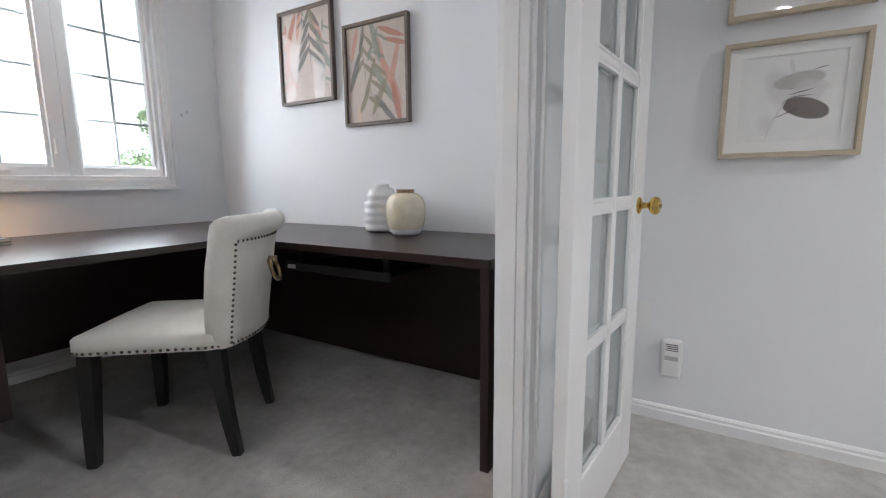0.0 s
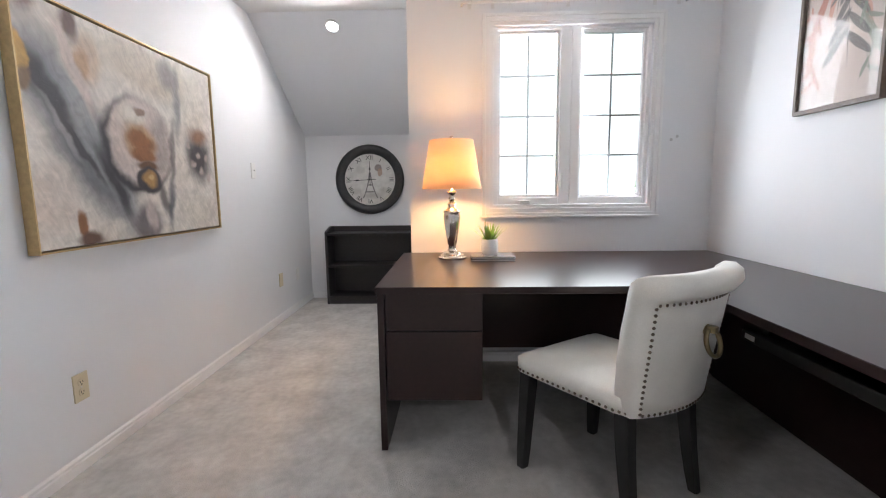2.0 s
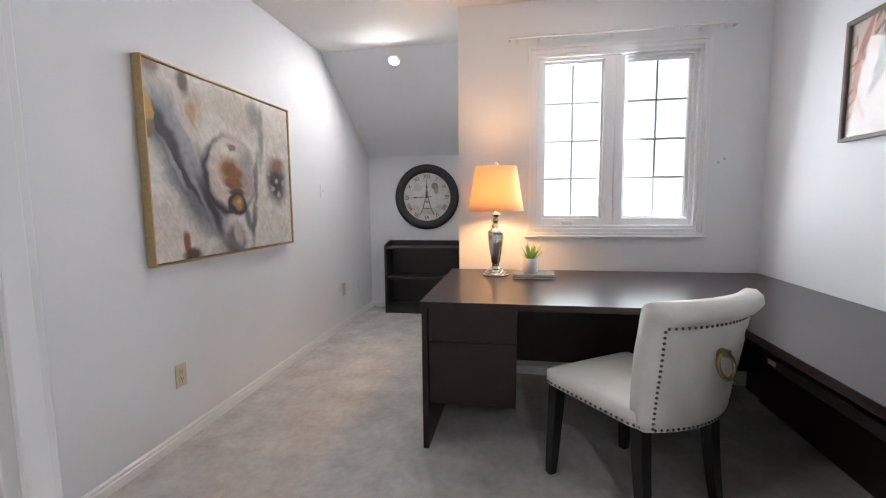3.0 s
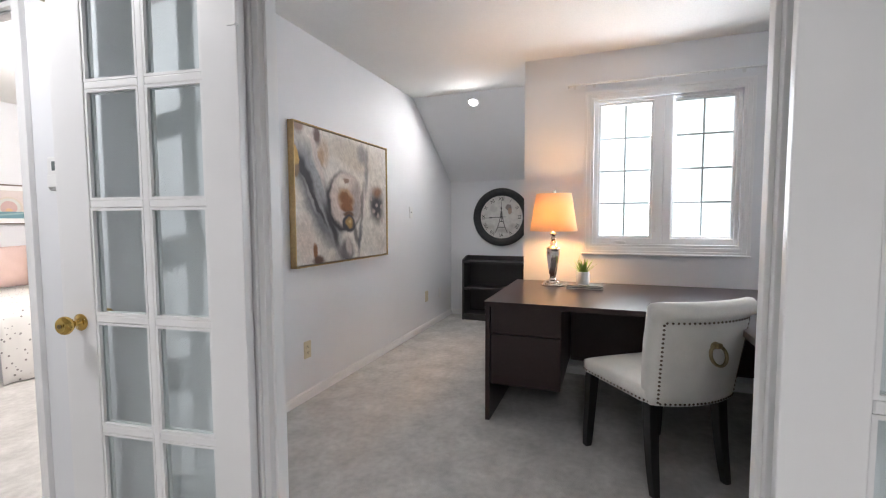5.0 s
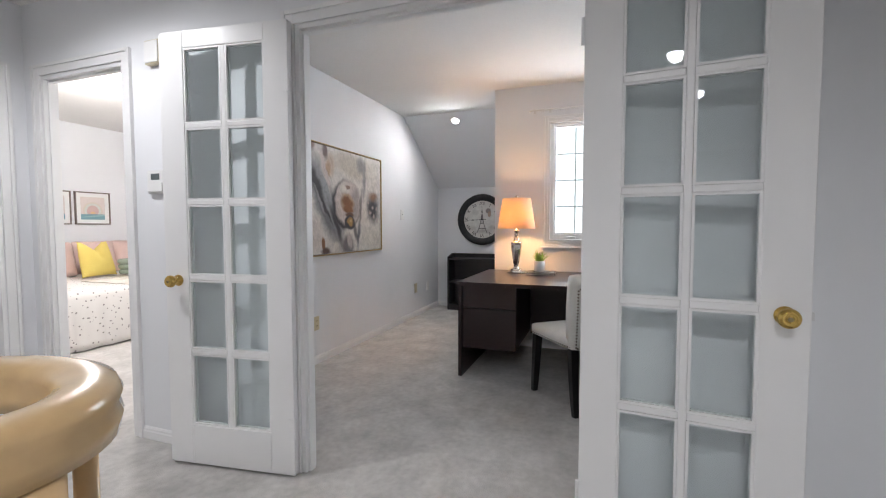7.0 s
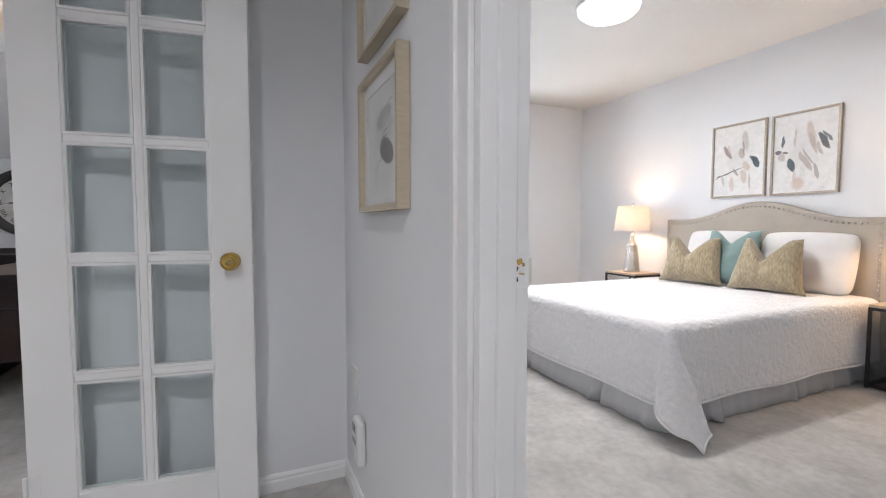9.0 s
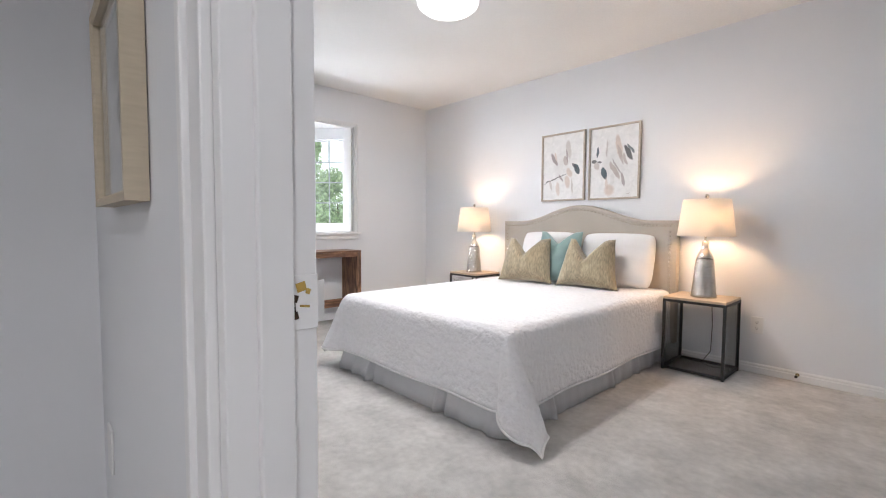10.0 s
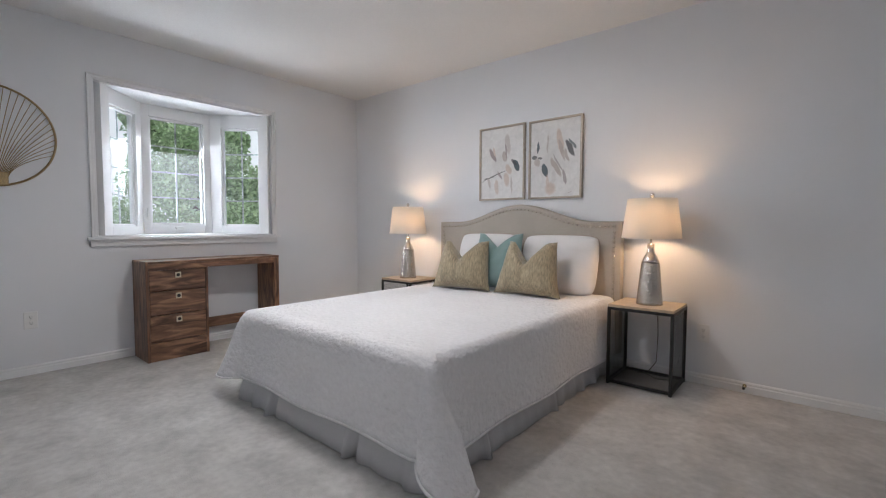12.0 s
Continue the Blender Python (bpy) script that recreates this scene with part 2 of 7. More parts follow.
def painted(name, base, blobs, wobble=0.03, wobble_scale=9.0, grain=0.06, rough=0.6, bump=0.0, streaks=()):
    """Paint on a flat sheet in the local x-z plane. blobs: (x, z, rx, rz, degrees, colour, softness, share)."""
    m = mat(name, base, rough)
    nt = m.node_tree
    b = nt.nodes["Principled BSDF"]
    co = nt.nodes.new("ShaderNodeTexCoord")
    n = nt.nodes.new("ShaderNodeTexNoise")
    n.inputs["Scale"].default_value, n.inputs["Detail"].default_value = wobble_scale, 6
    nt.links.new(co.outputs["Object"], n.inputs["Vector"])
    off = nt.nodes.new("ShaderNodeVectorMath")
    off.operation = "MULTIPLY_ADD"
    off.inputs[1].default_value = (2 * wobble, 0, 2 * wobble)
    sub = nt.nodes.new("ShaderNodeVectorMath")
    sub.operation = "SUBTRACT"
    sub.inputs[1].default_value = (wobble, 0, wobble)
    nt.links.new(n.outputs["Color"], off.inputs[0])
    nt.links.new(co.outputs["Object"], off.inputs[2])
    nt.links.new(off.outputs[0], sub.inputs[0])
    last = nt.nodes.new("ShaderNodeRGB")
    last.outputs[0].default_value = (*base, 1)
    last = last.outputs[0]
    for x, z, rx, rz, deg, color, soft, share in blobs:
        mp = nt.nodes.new("ShaderNodeMapping")
        mp.vector_type = "TEXTURE"
        mp.inputs["Location"].default_value = (x, 0, z)
        mp.inputs["Rotation"].default_value = (0, radians(-deg), 0)
        mp.inputs["Scale"].default_value = (rx, 1000, rz)
        nt.links.new(sub.outputs[0], mp.inputs[0])
        ln = nt.nodes.new("ShaderNodeVectorMath")
        ln.operation = "LENGTH"
        nt.links.new(mp.outputs[0], ln.inputs[0])
        r = nt.nodes.new("ShaderNodeMapRange")
        r.interpolation_type = "SMOOTHSTEP"
        r.inputs["From Min"].default_value, r.inputs["From Max"].default_value = 1 - soft, 1
        r.inputs["To Min"].default_value, r.inputs["To Max"].default_value = share, 0
        nt.links.new(ln.outputs["Value"], r.inputs[0])
        mx = nt.nodes.new("ShaderNodeMix")
        mx.data_type = "RGBA"
        nt.links.new(r.outputs[0], mx.inputs["Factor"])
        nt.links.new(last, mx.inputs["A"])
        mx.inputs["B"].default_value = (*color, 1)
        last = mx.outputs["Result"]
    if grain:
        g = nt.nodes.new("ShaderNodeTexNoise")
        g.inputs["Scale"].default_value, g.inputs["Detail"].default_value, g.inputs["Distortion"].default_value = 22, 8, 0.6
        nt.links.new(co.outputs["Object"], g.inputs["Vector"])
        r = nt.nodes.new("ShaderNodeMapRange")
        r.inputs["From Min"].default_value, r.inputs["From Max"].default_value = 0.3, 0.7
        r.inputs["To Min"].default_value, r.inputs["To Max"].default_value = 1 - grain, 1 + grain
        nt.links.new(g.outputs[0], r.inputs[0])
        mx = nt.nodes.new("ShaderNodeMix")
        mx.data_type, mx.blend_type = "RGBA", "MULTIPLY"
        mx.inputs["Factor"].default_value = 1
        nt.links.new(last, mx.inputs["A"])
        nt.links.new(r.outputs[0], mx.inputs["B"])
        last = mx.outputs["Result"]
        if bump:
            u = nt.nodes.new("ShaderNodeBump")
            u.inputs["Strength"].default_value, u.inputs["Distance"].default_value = bump, 0.004
            nt.links.new(g.outputs[0], u.inputs["Height"])
            nt.links.new(u.outputs[0], b.inputs["Normal"])
    for deg, along, across, amount in streaks:
        mp = nt.nodes.new("ShaderNodeMapping")
        mp.vector_type = "TEXTURE"
        mp.inputs["Rotation"].default_value = (0, radians(-deg), 0)
        mp.inputs["Scale"].default_value = (across, 1, along)
        nt.links.new(sub.outputs[0], mp.inputs[0])
        g = nt.nodes.new("ShaderNodeTexNoise")
        g.inputs["Scale"].default_value, g.inputs["Detail"].default_value, g.inputs["Roughness"].default_value = 1.0, 7, 0.7
        nt.links.new(mp.outputs[0], g.inputs["Vector"])
        r = nt.nodes.new("ShaderNodeMapRange")
        r.inputs["From Min"].default_value, r.inputs["From Max"].default_value = 0.34, 0.66
        r.inputs["To Min"].default_value, r.inputs["To Max"].default_value = 1 - amount, 1 + 0.6 * amount
        nt.links.new(g.outputs[0], r.inputs[0])
        mx = nt.nodes.new("ShaderNodeMix")
        mx.data_type, mx.blend_type = "RGBA", "MULTIPLY"
        mx.inputs["Factor"].default_value = 1
        nt.links.new(last, mx.inputs["A"])
        nt.links.new(r.outputs[0], mx.inputs["B"])
        last = mx.outputs["Result"]
    nt.links.new(last, b.inputs["Base Color"])
    return m



# ---- building helpers ----
def box(bm, x0, x1, y0, y1, z0, z1, bevel=0.0, seg=2):
    r = bmesh.ops.create_cube(bm, size=1.0)
    for v in r["verts"]:
        v.co = Vector(((x0 + x1) / 2 + v.co.x * (x1 - x0), (y0 + y1) / 2 + v.co.y * (y1 - y0), (z0 + z1) / 2 + v.co.z * (z1 - z0)))
    if bevel:
        edges = {e for v in r["verts"] for e in v.link_edges}
        bmesh.ops.bevel(bm, geom=list(edges), offset=bevel, segments=seg, affect="EDGES", profile=0.5)
    return bm


def boxes(*rows, bevel=0.0):
    bm = bmesh.new()
    for r in rows:
        box(bm, *r, bevel=bevel)
    return bm


def mesh_of(bm, name, smooth=False):
    me = bpy.data.meshes.new(name)
    bmesh.ops.recalc_face_normals(bm, faces=bm.faces[:])
    bm.to_mesh(me)
    bm.free()
    if smooth:
        for p in me.polygons:
            p.use_smooth = True
    return me


def part(name, bm, material, parent=None, label="", smooth=False):
    me = mesh_of(bm, name, smooth)
    me.materials.append(material)
    ob = new(name, me)
    if parent is not None:
        ob.parent = parent
    if label:
        ob["label"] = label
    return ob


def thing(name, label, category, m=None, group="", kind=""):
    ob = new(name)
    if m is not None:
        ob.matrix_world = m
    return tagged(ob, label, category, group, kind)


def structure(name, bm, material, label, category, smooth=False):
    return tagged(part(name, bm, material, smooth=smooth), label, category, kind="structure")


def lathe(profile, seg=32, cap=True):
    """A turned shape from (radius, height) pairs."""
    bm = bmesh.new()
    rings = []
    for r, z in profile:
        rings.append([bm.verts.new((max(r, 1e-5) * math.cos(2 * math.pi * i / seg), max(r, 1e-5) * math.sin(2 * math.pi * i / seg), z)) for i in range(seg)])
    for a, b in zip(rings, rings[1:]):
        for i in range(seg):
            bm.faces.new((a[i], a[(i + 1) % seg], b[(i + 1) % seg], b[i]))
    if cap:
        bm.faces.new(list(reversed(rings[0])))
        bm.faces.new(rings[-1])
    return bm


def tube(points, radius, seg=10, closed=False):
    """A round bar along points."""
    bm = bmesh.new()
    pts = [Vector(p) for p in points]
    n = len(pts)
    rings = []
    up = None
    for i, p in enumerate(pts):
        d = (pts[(i + 1) % n] - pts[i - 1]) if closed else (pts[min(i + 1, n - 1)] - pts[max(i - 1, 0)])
        d.normalize()
        if up is None:
            up = d.orthogonal().normalized()
        side = d.cross(up).normalized()
        up = side.cross(d).normalized()
        r = radius[i] if isinstance(radius, (list, tuple)) else radius
        rings.append([bm.verts.new(p + r * (math.cos(2 * math.pi * k / seg) * up + math.sin(2 * math.pi * k / seg) * side)) for k in range(seg)])
    for i in range(n if closed else n - 1):
        a, b = rings[i], rings[(i + 1) % n]
        for k in range(seg):
            bm.faces.new((a[k], a[(k + 1) % seg], b[(k + 1) % seg], b[k]))
    if not closed:
        bm.faces.new(list(reversed(rings[0])))
        bm.faces.new(rings[-1])
    return bm


def join(*bms):
    """One bmesh out of several."""
    out = bmesh.new()
    for b in bms:
        me = bpy.data.meshes.new("tmp")
        b.to_mesh(me)
        b.free()
        out.from_mesh(me)
        bpy.data.meshes.remove(me)
    return out


def moved(bm, m):
    bmesh.ops.transform(bm, matrix=m, verts=bm.verts[:])
    return bm


# ---- the plan ----
HALL_X0, HALL_X1 = 0.585, 0.658         # wall between office and hall
PIC_Y0, PIC_Y1 = 3.280, 3.373          # wall between hall and bedroom
OFF_S = 0.14                           # painting wall
ALC_X, DORM_X, DORM_Y = -3.69, -1.90, 1.40
BED_W, BED_N = -2.05, 6.83
CEIL = 2.46
OP0, OP1, OPH = 1.085, 2.36, 2.05     # office opening
G0, G1 = -0.715, -0.025                  # guest room doorway
B0, B1 = 1.753, 2.55                    # bedroom doorway
HALL_S, HALL_E, HALL_N = -0.87, 8.3, PIC_Y0
BED_E = 3.3
GST_S, GST_W = -3.9, -2.6

structure("floor", boxes((-4.0, 8.5, -4.1, 7.0, -0.10, 0.0)), M_CARPET, "light grey-beige cut-pile carpet, slightly trodden", "carpet")

# walls: boxes butted end to end, openings left free
structure("wall_office_front", boxes(
    (HALL_X0, HALL_X1, G1, OP0, 0, CEIL), (HALL_X0, HALL_X1, OP0, OP1, OPH, CEIL), (HALL_X0, HALL_X1, OP1, PIC_Y0, 0, CEIL),
    (HALL_X0, HALL_X1, G0, G1, 2.03, CEIL), (HALL_X0, HALL_X1, HALL_S, G0, 0, CEIL)), M_WALL, "pale grey-white painted wall between office and hall", "wall")
structure("wall_office_south", boxes((ALC_X - 0.12, HALL_X0, OFF_S - 0.12, OFF_S, 0, CEIL)), M_WALL, "smooth white painted office wall", "wall")
structure("wall_office_west", boxes((ALC_X - 0.12, ALC_X, OFF_S, DORM_Y + 0.12, 0, CEIL)), M_WALL, "low white knee wall of the alcove", "wall")
structure("wall_office_alcove_side", boxes((ALC_X, DORM_X - 0.14, DORM_Y, DORM_Y + 0.12, 0, CEIL)), M_WALL, "white side wall of the alcove", "wall")
WY0, WY1, WZ0, WZ1 = 1.925, 2.885, 1.03, 2.105
structure("wall_office_window", boxes(
    (DORM_X - 0.14, DORM_X, DORM_Y, WY0, 0, CEIL), (DORM_X - 0.14, DORM_X, WY1, PIC_Y0, 0, CEIL),
    (DORM_X - 0.14, DORM_X, WY0, WY1, 0, WZ0), (DORM_X - 0.14, DORM_X, WY0, WY1, WZ1, CEIL)), M_WALL, "white painted wall round the office window", "wall")
structure("wall_hall_north", boxes(
    (DORM_X - 0.14, B0, PIC_Y0, PIC_Y1, 0, CEIL), (B0, B1, PIC_Y0, PIC_Y1, 2.05, CEIL), (B1, HALL_E + 0.12, PIC_Y0, PIC_Y1, 0, CEIL)),
    M_WALL, "white painted wall with framed prints beside the bedroom door", "wall")
SX0, SX1 = 0.80, 1.56
structure("wall_hall_south", boxes(
    (HALL_X1, SX0, HALL_S - 0.12, HALL_S, 0, CEIL), (SX0, SX1, HALL_S - 0.12, HALL_S, 2.03, CEIL), (SX1, HALL_E + 0.12, HALL_S - 0.12, HALL_S, 0, CEIL)),
    M_WALL, "white painted wall at the hall's end", "wall")
structure("wall_hall_east", boxes((HALL_E, HALL_E + 0.12, HALL_S, HALL_N, 0, CEIL)), M_WALL, "white painted wall behind the stair rail", "wall")
BY0, BY1, BZ0, BZ1 = 4.40, 5.775, 0.925, 2.09
structure("wall_bedroom_west", boxes(
    (BED_W - 0.16, BED_W, PIC_Y1, BY0, 0, CEIL), (BED_W - 0.16, BED_W, BY1, BED_N + 0.12, 0, CEIL),
    (BED_W - 0.16, BED_W, BY0, BY1, 0, BZ0), (BED_W - 0.16, BED_W, BY0, BY1, BZ1, CEIL)), M_WALL, "pale grey painted wall round the bay window", "wall")
structure("wall_bedroom_north", boxes((BED_W, BED_E + 0.12, BED_N, BED_N + 0.12, 0, CEIL)), M_WALL, "pale grey painted wall behind the headboard", "wall")
structure("wall_bedroom_east", boxes((BED_E, BED_E + 0.12, PIC_Y1, BED_N, 0, CEIL)), M_WALL, "pale grey painted bedroom wall", "wall")
structure("wall_guest_south", boxes((GST_W, HALL_X0, GST_S - 0.12, GST_S, 0, CEIL)), M_WALL, "white wall behind the guest bed", "wall")
structure("wall_guest_west", boxes((GST_W - 0.12, GST_W, GST_S - 0.12, OFF_S - 0.12, 0, CEIL)), M_WALL, "white guest room wall", "wall")
structure("wall_guest_east", boxes((HALL_X0, HALL_X1, GST_S - 0.12, HALL_S, 0, CEIL)), M_WALL, "white guest room wall", "wall")

# ceilings
structure("ceiling_office", boxes((DORM_X - 0.14, HALL_X0, OFF_S - 0.12, PIC_Y0, CEIL, CEIL + 0.1), (ALC_X - 0.12, DORM_X - 0.14, OFF_S - 0.12, DORM_Y + 0.12, CEIL, CEIL + 0.1)), M_CEIL, "stippled warm white office ceiling", "ceiling")
structure("ceiling_hall", boxes((HALL_X0, HALL_E + 0.12, HALL_S - 0.12, PIC_Y0, CEIL, CEIL + 0.1)), M_CEIL, "stippled white hall ceiling", "ceiling")
structure("ceiling_bedroom", boxes((BED_W - 0.16, BED_E + 0.12, PIC_Y0, BED_N + 0.12, CEIL, CEIL + 0.1), (BED_E + 0.12, HALL_E + 0.12, PIC_Y0, PIC_Y1, CEIL, CEIL + 0.1)), M_CEIL, "stippled warm white bedroom ceiling", "ceiling")
structure("ceiling_guest", boxes((GST_W - 0.12, HALL_X0, GST_S - 0.12, OFF_S - 0.12, CEIL, CEIL + 0.1), (HALL_X0, HALL_X1, GST_S - 0.12, HALL_S - 0.12, CEIL, CEIL + 0.1)), M_CEIL, "white guest room ceiling", "ceiling")
bm = bmesh.new()
SL0, SLZ = -2.53, 1.70
ring = [[bm.verts.new((x, y, z)) for x, z in ((SL0, CEIL - 0.001), (ALC_X, SLZ), (ALC_X, CEIL - 0.001))] for y in (OFF_S, DORM_Y)]
bm.faces.new(ring[0]), bm.faces.new(list(reversed(ring[1])))
for i in range(3):
    bm.faces.new((ring[0][i], ring[0][(i + 1) % 3], ring[1][(i + 1) % 3], ring[1][i]))
structure("ceiling_slope", bm, M_WALL, "white sloping ceiling over the alcove", "ceiling")


# trim
def baseboard(x0, y0, x1, y1, side):
    """A moulded skirting along a line; side: the unit normal into the room."""
    d = Vector((x1 - x0, y1 - y0, 0))
    ln = d.length
    d.normalize()
    n = Vector((*side, 0))
    prof = ((0, 0), (0.013, 0), (0.013, 0.040), (0.009, 0.046), (0.009, 0.056), (0.004, 0.064), (0, 0.066))
    bm = bmesh.new()
    rings = [[bm.verts.new(Vector((x0, y0, 0)) + d * s + n * a + Vector((0, 0, b))) for a, b in prof] for s in (0, ln)]
    k = len(prof)
    for i in range(k):
        bm.faces.new((rings[0][i], rings[0][(i + 1) % k], rings[1][(i + 1) % k], rings[1][i]))
    bm.faces.new(rings[0]), bm.faces.new(list(reversed(rings[1])))
    return bm


CW = 0.066
for nm, segs in (("baseboard_office", ((ALC_X, OFF_S, HALL_X0, OFF_S, (0, 1)), (ALC_X, OFF_S, ALC_X, DORM_Y, (1, 0)), (ALC_X, DORM_Y, DORM_X, DORM_Y, (0, -1)),
                                      (DORM_X, DORM_Y, DORM_X, PIC_Y0, (1, 0)), (DORM_X, PIC_Y0, HALL_X0, PIC_Y0, (0, -1)), (HALL_X0, OFF_S, HALL_X0, OP0 - CW, (-1, 0)), (HALL_X0, OP1 + CW, HALL_X0, PIC_Y0, (-1, 0)))),
                ("baseboard_hall", ((HALL_X1, G1 + CW, HALL_X1, OP0 - CW, (1, 0)), (HALL_X1, OP1 + CW, HALL_X1, PIC_Y0, (1, 0)), (HALL_X1, PIC_Y0, B0 - CW, PIC_Y0, (0, -1)),
                                    (B1 + CW, PIC_Y0, HALL_E, PIC_Y0, (0, -1)), (SX1 + CW, HALL_S, HALL_E, HALL_S, (0, 1)))),
                ("baseboard_bedroom", ((BED_W, PIC_Y1, BED_W, BED_N, (1, 0)), (BED_W, BED_N, BED_E, BED_N, (0, -1)), (BED_E, PIC_Y1, BED_E, BED_N, (-1, 0)), (BED_W, PIC_Y1, B0 - CW, PIC_Y1, (0, 1)))),
                ("baseboard_guest", ((GST_W, GST_S, HALL_X0, GST_S, (0, 1)),))):
    structure(nm, join(*[baseboard(*s) for s in segs]), M_TRIM, "white moulded skirting board above the carpet", "skirting board")


def casing(name, axis, face, out, a0, a1, h, label, w=CW):
    """Moulded door casing on one face of a wall. axis 'x': the wall runs along y at x=face."""
    def place(u0, u1, n0, n1, z0, z1):
        n0, n1 = sorted((face + out * n0, face + out * n1))
        return (n0, n1, u0, u1, z0, z1) if axis == "x" else (u0, u1, n0, n1, z0, z1)
    rows = []
    for lo, hi, t in ((0.004, w * 0.72, 0.013), (w * 0.72, w, 0.020)):
        rows += [place(a0 - hi, a0 - lo, 0, t, 0, h + hi), place(a1 + lo, a1 + hi, 0, t, 0, h + hi), place(a0 - lo, a1 + lo, 0, t, h + lo, h + hi)]
    return structure(name, boxes(*rows, bevel=0.0025), M_TRIM, label, "door casing")


def jamb(name, axis, n0, n1, a0, a1, h, label, stop=True):
    """Lining of an opening, with a door stop."""
    t = 0.018
    def place(u0, u1, z0, z1, p0=n0 - 0.002, p1=n1 + 0.002):
        return (p0, p1, u0, u1, z0, z1) if axis == "x" else (u0, u1, p0, p1, z0, z1)
    rows = [place(a0 - 0.003, a0 + t, 0, h), place(a1 - t, a1 + 0.003, 0, h), place(a0 + t, a1 - t, h - t, h + 0.003)]
    if stop:
        c = (n0 + n1) / 2
        rows += [place(a0 + t, a0 + t + 0.011, 0, h - t, c - 0.018, c + 0.018), place(a1 - t - 0.011, a1 - t, 0, h - t, c - 0.018, c + 0.018),
                 place(a0 + t + 0.011, a1 - t - 0.011, h - t - 0.011, h - t, c - 0.018, c + 0.018)]
    return structure(name, boxes(*rows, bevel=0.002), M_TRIM, label, "door frame")


casing("trim_office_hall", "x", HALL_X1, 1, OP0, OP1, OPH, "white moulded casing round the french doors")
casing("trim_office_inside", "x", HALL_X0, -1, OP0, OP1, OPH, "white moulded casing inside the office")
jamb("trim_office_lining", "x", HALL_X0, HALL_X1, OP0, OP1, OPH, "white door lining of the french doors")
casing("trim_guest_hall", "x", HALL_X1, 1, G0, G1, 2.03, "white moulded casing of the guest room door")
jamb("trim_guest_lining", "x", HALL_X0, HALL_X1, G0, G1, 2.03, "white door lining with a dark latch hole")
casing("trim_bedroom_hall", "y", PIC_Y0, -1, B0, B1, 2.05, "white moulded casing of the bedroom door")
casing("trim_bedroom_inside", "y", PIC_Y1, 1, B0, B1, 2.05, "white moulded casing inside the bedroom")
jamb("trim_bedroom_lining", "y", PIC_Y0, PIC_Y1, B0, B1, 2.05, "white chipped door lining of the bedroom")
casing("trim_hall_end", "y", HALL_S, 1, SX0, SX1, 2.03, "white moulded casing of the closed hall door")
jamb("trim_hall_end_lining", "y", HALL_S - 0.12, HALL_S, SX0, SX1, 2.03, "white door lining", stop=False)


